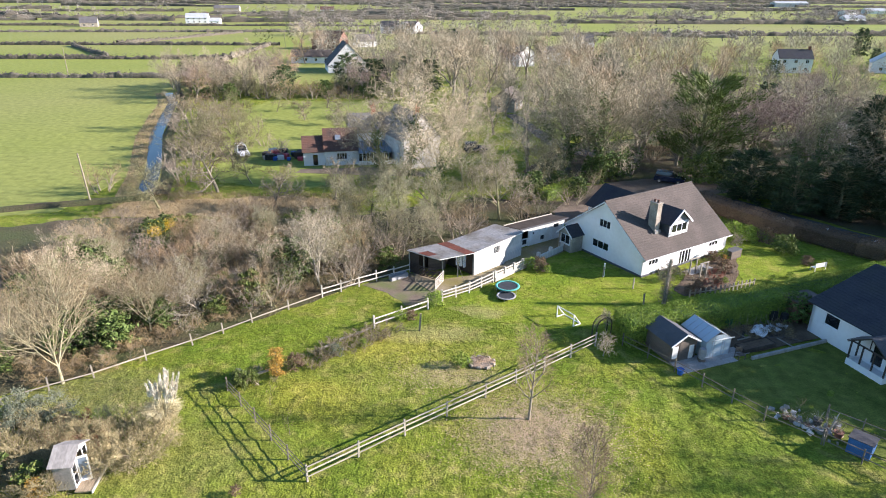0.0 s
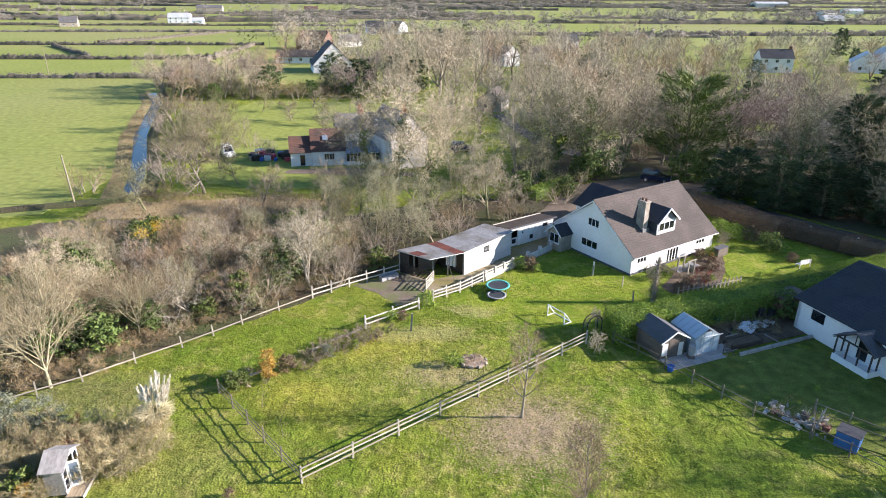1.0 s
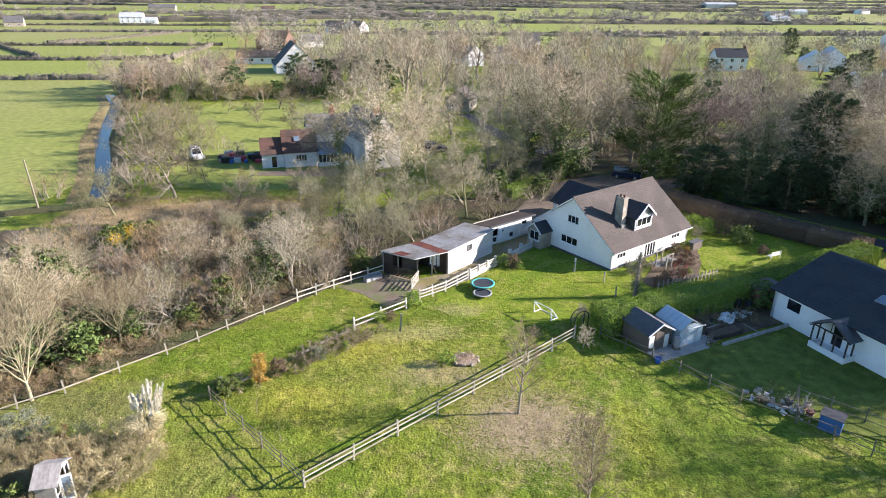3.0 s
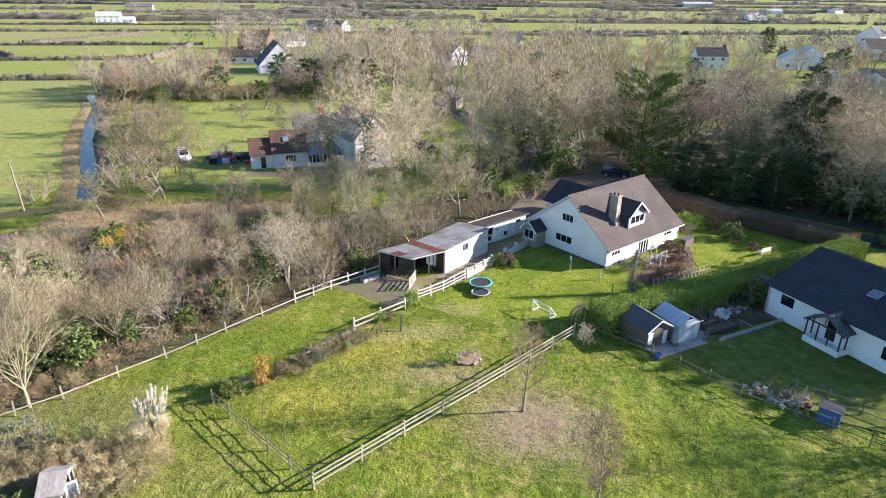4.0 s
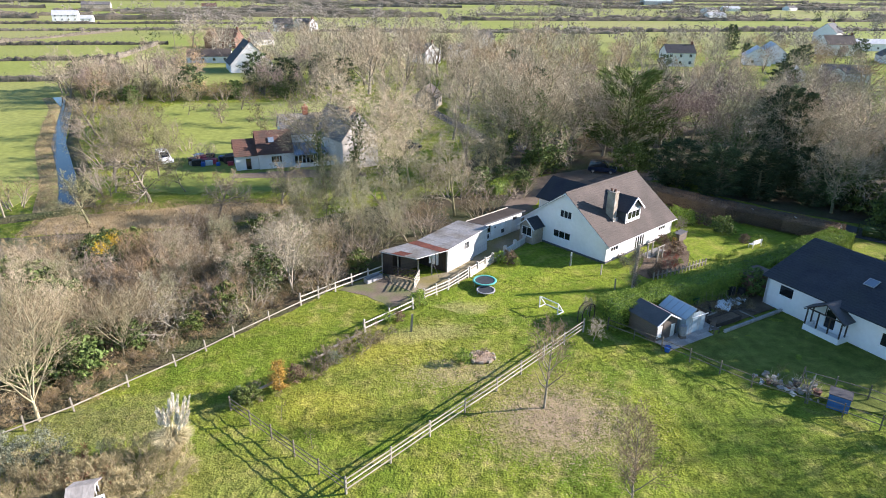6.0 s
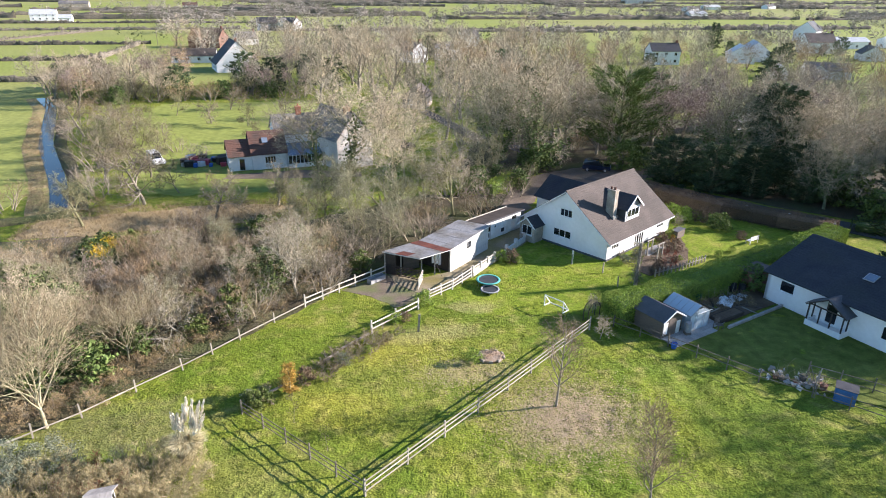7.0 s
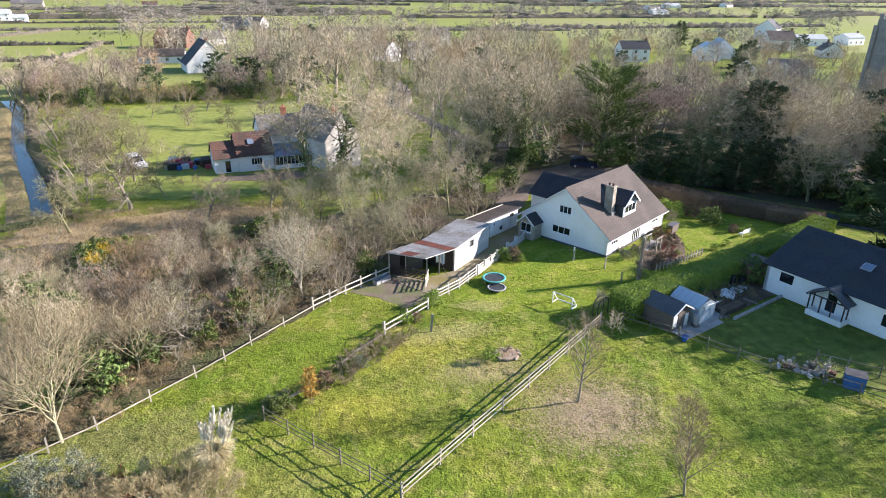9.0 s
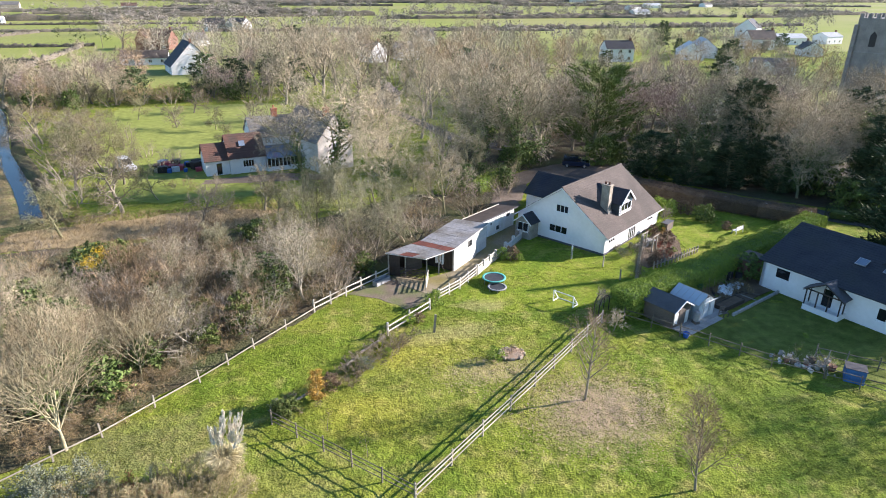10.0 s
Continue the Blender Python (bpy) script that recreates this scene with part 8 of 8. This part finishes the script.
# neighbour's garden things
bb = thing("compost_bin", pose(27.1, 33.1, 0, 0, 0, -45) @ Matrix.Scale(0.9, 4), "blue boarded garden store with a dark sloping lid", "garden store")
part("box", Shape().prism([(-0.85, 0), (0.85, 0), (0.85, 1.0), (-0.85, 1.25)], -0.75, 0.75, "x"), BLUEFELT, bb)
part("lid", Shape().prism([(-0.9, 1.27), (0.92, 1.0), (0.92, 1.05), (-0.9, 1.32)], -0.82, 0.82, "x"), SLATE, bb)
for i, (x, y, z) in enumerate(((24.0, 35.3, 0.2), (24.6, 34.7, 0.25), (23.3, 35.9, 0.2), (25.6, 34.3, 0.3), (26.0, 35.2, 0.25), (24.9, 35.6, 0.3), (23.0, 36.2, 0.22), (25.3, 35.0, 0.2))):
    t = thing("plant_pot", pose(x + 0.8, y + 0.1, 0), "old clay plant pot with dead stems", "plant pot", "pots by the fence")
    part("pot", Shape().lathe([(z * 0.7, 0), (z, z * 1.5), (z * 1.08, z * 1.55), (z * 0.85, z * 1.45)], 14), (BRICK, GREYPAD, SHEDWOOD)[i % 3], t)
    q = rga.normal(0, 0.3, (60, 3)) + (0, 0, z * 1.5 + 0.35)
    part("dead_stem", flat_tris("dead_stem", np.tile((0.0, 0.0, z * 1.4), (60, 1)), q, 0.02, TWIG, rga), None, t)
bk = thing("bucket", pose(18.3, 41.7, 0), "bright blue plastic bucket by the fence", "bucket")
part("pail", Shape().lathe([(0.2, 0), (0.27, 0.45), (0.29, 0.46), (0.24, 0.4)], 16), BLUEPLASTIC, bk)
wb_ = thing("water_butt", pose(20.6, 43.55, 0), "pale green water butt by the greenhouse", "water butt")
part("barrel", Shape().lathe([(0.24, 0.3), (0.3, 0.6), (0.3, 0.9), (0.25, 1.2), (0.22, 1.21)], 18), GREYPAD, wb_)
part("stand", Shape().box(-0.25, 0.25, -0.25, 0.25, 0, 0.297, 0.02), SHEDWOOD, wb_)
for x, y, rz in ((23.9, 44.0, 10), (39.6, 61.8, 200)):
    c = thing("garden_chair", pose(x, y, 0, 0, 0, rz), "wooden garden chair on paving" if x < 30 else "white garden bench on the lawn", "garden chair")
    cm = SHEDWOOD if x < 30 else PVC
    w = 0.3 if x < 30 else 0.75
    for i in range(4):
        part("seat_slat", Shape().box(-w, w, -0.25 + i * 0.13, -0.14 + i * 0.13, 0.42, 0.45, 0.006), cm, c)
        part("back_slat", Shape().box(-w, w, 0.27, 0.3, 0.5 + i * 0.12, 0.59 + i * 0.12, 0.006), cm, c)
    for sx in (-w, w - 0.05):
        part("leg", Shape().box(sx, sx + 0.05, -0.25, -0.2, 0, 0.417), cm, c)
        part("leg", Shape().box(sx, sx + 0.05, 0.305, 0.35, 0, 0.98), cm, c)
rb = thing("raised_bed", pose(25.9, 45.8, 0, 0, 0, 21), "long timber raised bed with dark soil", "raised bed")
for a in (((-1.7, 1.7, -0.55, -0.5), 0.4), ((-1.7, 1.7, 0.5, 0.55), 0.4), ((-1.7, -1.65, -0.497, 0.497), 0.4), ((1.65, 1.7, -0.497, 0.497), 0.4)):
    part("board", Shape().box(*a[0], 0, a[1], 0.01), DARKWOOD, rb)
part("soil", Shape().box(-1.645, 1.645, -0.495, 0.495, 0, 0.33), SOIL, rb)
rv = random.Random(51)


def crumpled(x, y, z, w, d, mat, label):
    """A sheet thrown down in folds."""
    t = thing("plastic_sheet", pose(x, y, z, 0, 0, rv.uniform(0, 180)), label, "sheet")
    n = 9
    v = [((i / (n - 1) - 0.5) * w + rv.uniform(-0.05, 0.05), (j / (n - 1) - 0.5) * d + rv.uniform(-0.05, 0.05), 0.04 + abs(rv.gauss(0, 0.10)) + 0.2 * math.exp(-((i - 4) ** 2 + (j - 4) ** 2) / 8)) for j in range(n) for i in range(n)]
    part("sheet", Shape().add(v, [(j * n + i, j * n + i + 1, j * n + i + n + 1, j * n + i + n) for j in range(n - 1) for i in range(n - 1)]), mat, t)


crumpled(27.5, 48.4, 0, 2.0, 1.4, PVC, "crumpled white sheet thrown over the vegetable plot")
crumpled(28.9, 48.9, 0, 1.2, 0.7, TARP, "pale blue-grey plastic sheet on the soil")
crumpled(29.8, 49.3, 0, 0.9, 0.5, TARP, "pale blue-grey plastic sheet on the soil")
for x, y, mat, lab in ((29.6, 50.6, BLACK, "black plastic compost bin"), (27.7, 51.4, BLUEPLASTIC, "faded blue plastic barrel"), (30.4, 50.2, BLACK, "black plastic storage box"), (25.0, 49.2, GREENPLASTIC, "green plastic garden sack")):
    t = thing("garden_clutter", pose(x, y, 0, 0, 0, x * 37), lab, "garden clutter")
    part("body", Shape().lathe([(0.3, 0), (0.36, 0.35), (0.33, 0.8)], 14), mat, t)
    part("lid", Shape().lathe([(0.34, 0.803), (0.34, 0.85), (0.05, 0.9), (0.01, 0.9)], 14), mat, t)
for k in range(16):
    x, y = rv.uniform(25.2, 30.2), rv.uniform(46.9, 50.2)
    t = thing("old_plank", pose(x, y, 0.02, 0, rv.uniform(-3, 3), rv.uniform(0, 180)), "old plank lying on the dark soil", "plank", "planks on the vegetable plot")
    part("board", Shape().box(-rv.uniform(0.4, 1.1), rv.uniform(0.4, 1.1), -0.07, 0.07, 0, 0.05, 0.006), (SHEDWOOD, DARKWOOD, FENCEWOOD)[k % 3], t)
for k in range(15):
    x, y = rv.uniform(24.6, 30.6), rv.uniform(46.8, 51.0)
    plant("bramble", x, y, rv.uniform(0.3, 0.55), k * 47, group="dead crops on the plot", label="dead brown vegetable stems on dark soil")
for k in range(9):
    x, y = 24.4 + k * 0.7, 47.9 + k * 0.32
    t = thing("bean_pole", pose(x, y, 0, rv.uniform(-8, 8), rv.uniform(-8, 8), 0), "thin cane stuck in the vegetable plot", "cane", "canes on the plot")
    part("cane", Shape().tube((0, 0, -0.1), (0, 0, rv.uniform(0.9, 1.6)), 0.015, n=5), STEM, t)
rk = thing("rockery", pose(25.1, 35.7, 0, 0, 0, -45), "heap of pale stones and rubble by the fence", "rockery")
for k in range(46):
    a = rv.uniform(0.09, 0.22)
    m = pose(rv.gauss(0, 1.3), rv.gauss(0, 0.55), rv.uniform(0.0, 0.12), rv.uniform(0, 90), rv.uniform(0, 90), rv.uniform(0, 90))
    o = part("stone", Shape().box(-a, a, -a * 0.75, a * 0.75, -a * 0.6, a * 0.6, a * 0.3), (STONE, PALESTONE, GREYPAD)[k % 3], rk)
    o.matrix_local = m
dw = thing("driftwood_post", pose(25.9, 34.7, 0, 0, 12, 20), "bleached forked stump standing by the fence", "stump")
part("stump", Shape().tube((0, 0, -0.1), (0.05, 0, 1.2), 0.09, 0.06, n=7), SILVERBARK, dw)
part("fork", Shape().tube((0.05, 0, 1.15), (0.35, 0.1, 1.6), 0.06, 0.03, n=6), SILVERBARK, dw)
part("fork", Shape().tube((0.05, 0, 1.15), (-0.25, -0.05, 1.5), 0.05, 0.03, n=6), SILVERBARK, dw)
bq = thing("barbecue", pose(33.6, 45.9, 0), "covered black barbecue against the wall", "barbecue")
part("cover", Shape().lathe([(0.55, 0), (0.6, 0.5), (0.5, 0.95), (0.2, 1.1), (0.02, 1.12)], 18), BLACK, bq, smooth=True)
oil = thing("log_store", pose(31.9, 65.0, 0, 0, 0, 33), "grey boarded store beside the house wall", "garden store")
part("box", Shape().box(-0.9, 0.9, -0.4, 0.4, 0, 0.95, 0.02), SHEDWOOD, oil)
part("lid", Shape().box(-0.95, 0.95, -0.46, 0.46, 0.953, 1.02, 0.02), FELT, oil)
tr = thing("water_trough", pose(-5.0, 58.6, 0, 0, 0, 38), "pale stone water trough by the fence", "trough")
part("basin", Shape().box(-1.0, 1.0, -0.3, -0.22, 0, 0.5, 0.02).box(-1.0, 1.0, 0.22, 0.3, 0, 0.5, 0.02).box(-1.0, -0.92, -0.217, 0.217, 0, 0.5, 0.02).box(0.92, 1.0, -0.217, 0.217, 0, 0.5, 0.02).box(-0.917, 0.917, -0.217, 0.217, 0, 0.1), GREYPAD, tr)
lw = thing("low_wall", pose(24.8, 43.9, 0, 0, 0, 21), "low brick edging wall of the vegetable plot", "wall")
for i in range(27):
    part("brick", Shape().box(i * 0.3, i * 0.3 + 0.285, -0.1, 0.1, 0, 0.28, 0.01), PAVING, lw)
mo = thing("planted_mound", pose(2.9, 43.0, 0), "low round bed of leafy brown earth edged with stones", "flower bed")
earth = Shape()
earth.lathe([(1.12, -0.03), (1.02, 0.06), (0.85, 0.10), (0.5, 0.08), (0.02, 0.07)], 26)
earth.v = [(x * (1 + 0.12 * noise.noise((x, y, 2))), y * (0.82 + 0.12 * noise.noise((x, y, 6))), z + 0.05 * noise.noise((x * 2.5, y * 2.5, 1))) for x, y, z in earth.v]
part("earth", earth, MOUNDEARTH, mo, smooth=True)
for i in range(9):
    a = i * 0.7 + 0.3
    o = part("edging_stone", Shape().box(-0.17, 0.17, -0.1, 0.1, -0.05, 0.2, 0.05), STONE, mo)
    o.matrix_local = pose(1.05 * math.cos(a), 0.86 * math.sin(a), -0.06, 0, 0, math.degrees(a) + 90)
for i in range(5):
    w = thing("lane_marker", pose(43.5 + i * 3.6, 77.5 - i * 3.9, 0), "small white stone on the lane verge", "marker stone", "white verge stones")
    part("stone", Shape().lathe([(0.22, 0), (0.25, 0.2), (0.15, 0.38), (0.02, 0.42)], 12), PVC, w, smooth=True)

# paving by the greenhouse, slab by slab
pv = thing("patio", pose(18.5, 41.9, 0, 0, 0, 21), "grey paved patio before the shed and greenhouse", "patio", kind="structure")
SLAB = Shape().box(0.005, 0.595, 0.005, 0.595, 0, 0.07, 0.006).mesh("paving_slab", PAVING)
for i in range(12):
    for j in range(3):
        if j == 0 and i > 8:
            continue
        part("paving_slab", SLAB, None, pv).location = (i * 0.6, -0.2 + j * 0.6, 0.0)
pt = thing("terrace", pose(24.6, 61.6, 0, 0, 0, 33), "pale paved terrace by the french doors", "patio", kind="structure")
for i in range(6):
    for j in range(2):
        part("paving_slab", SLAB, None, pt).location = (i * 0.6, -1.85 + j * 0.6, 0.0)

# ---- grass tufts and fallen leaves ----
rgt = np.random.default_rng(33)


def tufts(name, x0, x1, y0, y1, n, tall, mat, label, keep):
    x, y = rgt.uniform(x0, x1, n), rgt.uniform(y0, y1, n)
    ok = np.array([keep(a, b) for a, b in zip(x, y)])
    x, y = x[ok], y[ok]
    k = 3
    x, y = np.repeat(x, k) + rgt.normal(0, 0.05, len(x) * k), np.repeat(y, k) + rgt.normal(0, 0.05, len(y) * k)
    p = np.stack([x, y, np.array([relief(a, b) for a, b in zip(x, y)]) - 0.01], 1)
    h = tall * rgt.uniform(0.5, 1.3, len(x))
    q = p + np.stack([rgt.normal(0, 0.6, len(x)) * h, rgt.normal(0, 0.6, len(x)) * h, h], 1)
    return tagged(new(name, flat_tris(name, p, q, 0.034, mat, rgt)), label, "grass", kind="stuff")


def rough(a, b):
    if inside(a, b, [(-8, 57), (-4, 52.4), (-1, 53.5), (5, 58), (8.5, 61.5), (13.5, 66.5), (8, 68), (-4, 60)]) or inside(a, b, [(15, 46.2), (18, 42), (27.5, 30.5), (40, 20), (45, 60), (20, 50)]):
        return False
    if b > 0.8 * (a + 34) + 36.4:
        return False
    return noise.noise((a * 0.35, b * 0.35, 0)) + 0.6 * noise.noise((a * 1.3, b * 1.3, 5)) > -0.05


tufts("grass_tufts", -34, 30, 22, 60, 90000, 0.075, BLADE, "rough tussocky pasture grass", rough)
tufts("dead_grass", -46, -12, 76, 87, 5000, 0.5, STRAW, "dead straw-coloured grass", lambda a, b: True)
tufts("dead_grass", -34, -5, 38, 66, 9000, 0.5, STRAW, "dead grass under the thicket", lambda a, b: inside(a, b, THICKET))
n = 21000
lx, ly = rgt.normal(6.4, 2.7, n), rgt.normal(34.6, 2.2, n)
lx[:2600], ly[:2600] = rgt.normal(0.2, 2.4, 2600), rgt.normal(41.0, 1.4, 2600)
lc = np.stack([lx, ly, np.array([relief(a, b) for a, b in zip(lx, ly)]) + 0.02], 1)
tagged(new("fallen_leaves", leaf_quads("fallen_leaves", lc, 0.046, LEAFLITTER, rgt, 0.9)), "scatter of pinkish brown fallen leaves", "fallen leaves", kind="stuff")

wash = thing("washing", pose(0.9, 59.9, 0, 0, 0, 20), "white cloths hanging inside the open stable", "washing")
for k in range(3):
    v = [(k * 0.42 + i * 0.09, 0.05 * math.sin(i * 1.7 + k), 2.1 - j * (0.28 + 0.05 * k)) for j in range(5) for i in range(5)]
    part("cloth", Shape().add(v, [(j * 5 + i, j * 5 + i + 1, j * 5 + i + 6, j * 5 + i + 5) for j in range(4) for i in range(4)]), PVC, wash)
part("line", Shape().tube((-0.3, 0, 2.12), (1.7, 0, 2.12), 0.01, n=4), BLACK, wash)
tufts("dead_grass", -72, -40, 84, 160, 26000, 0.6, STRAW, "dead grass on the ditch bank",
      lambda a, b: min((a - (p + (q - p) * t)) ** 2 + (b - (r + (u - r) * t)) ** 2 for (p, r), (q, u) in zip(ditch, ditch[1:]) for t in (0, 0.25, 0.5, 0.75)) < 14 and a < -43.3 - (b - 84.6) * 0.372 - 1.6)
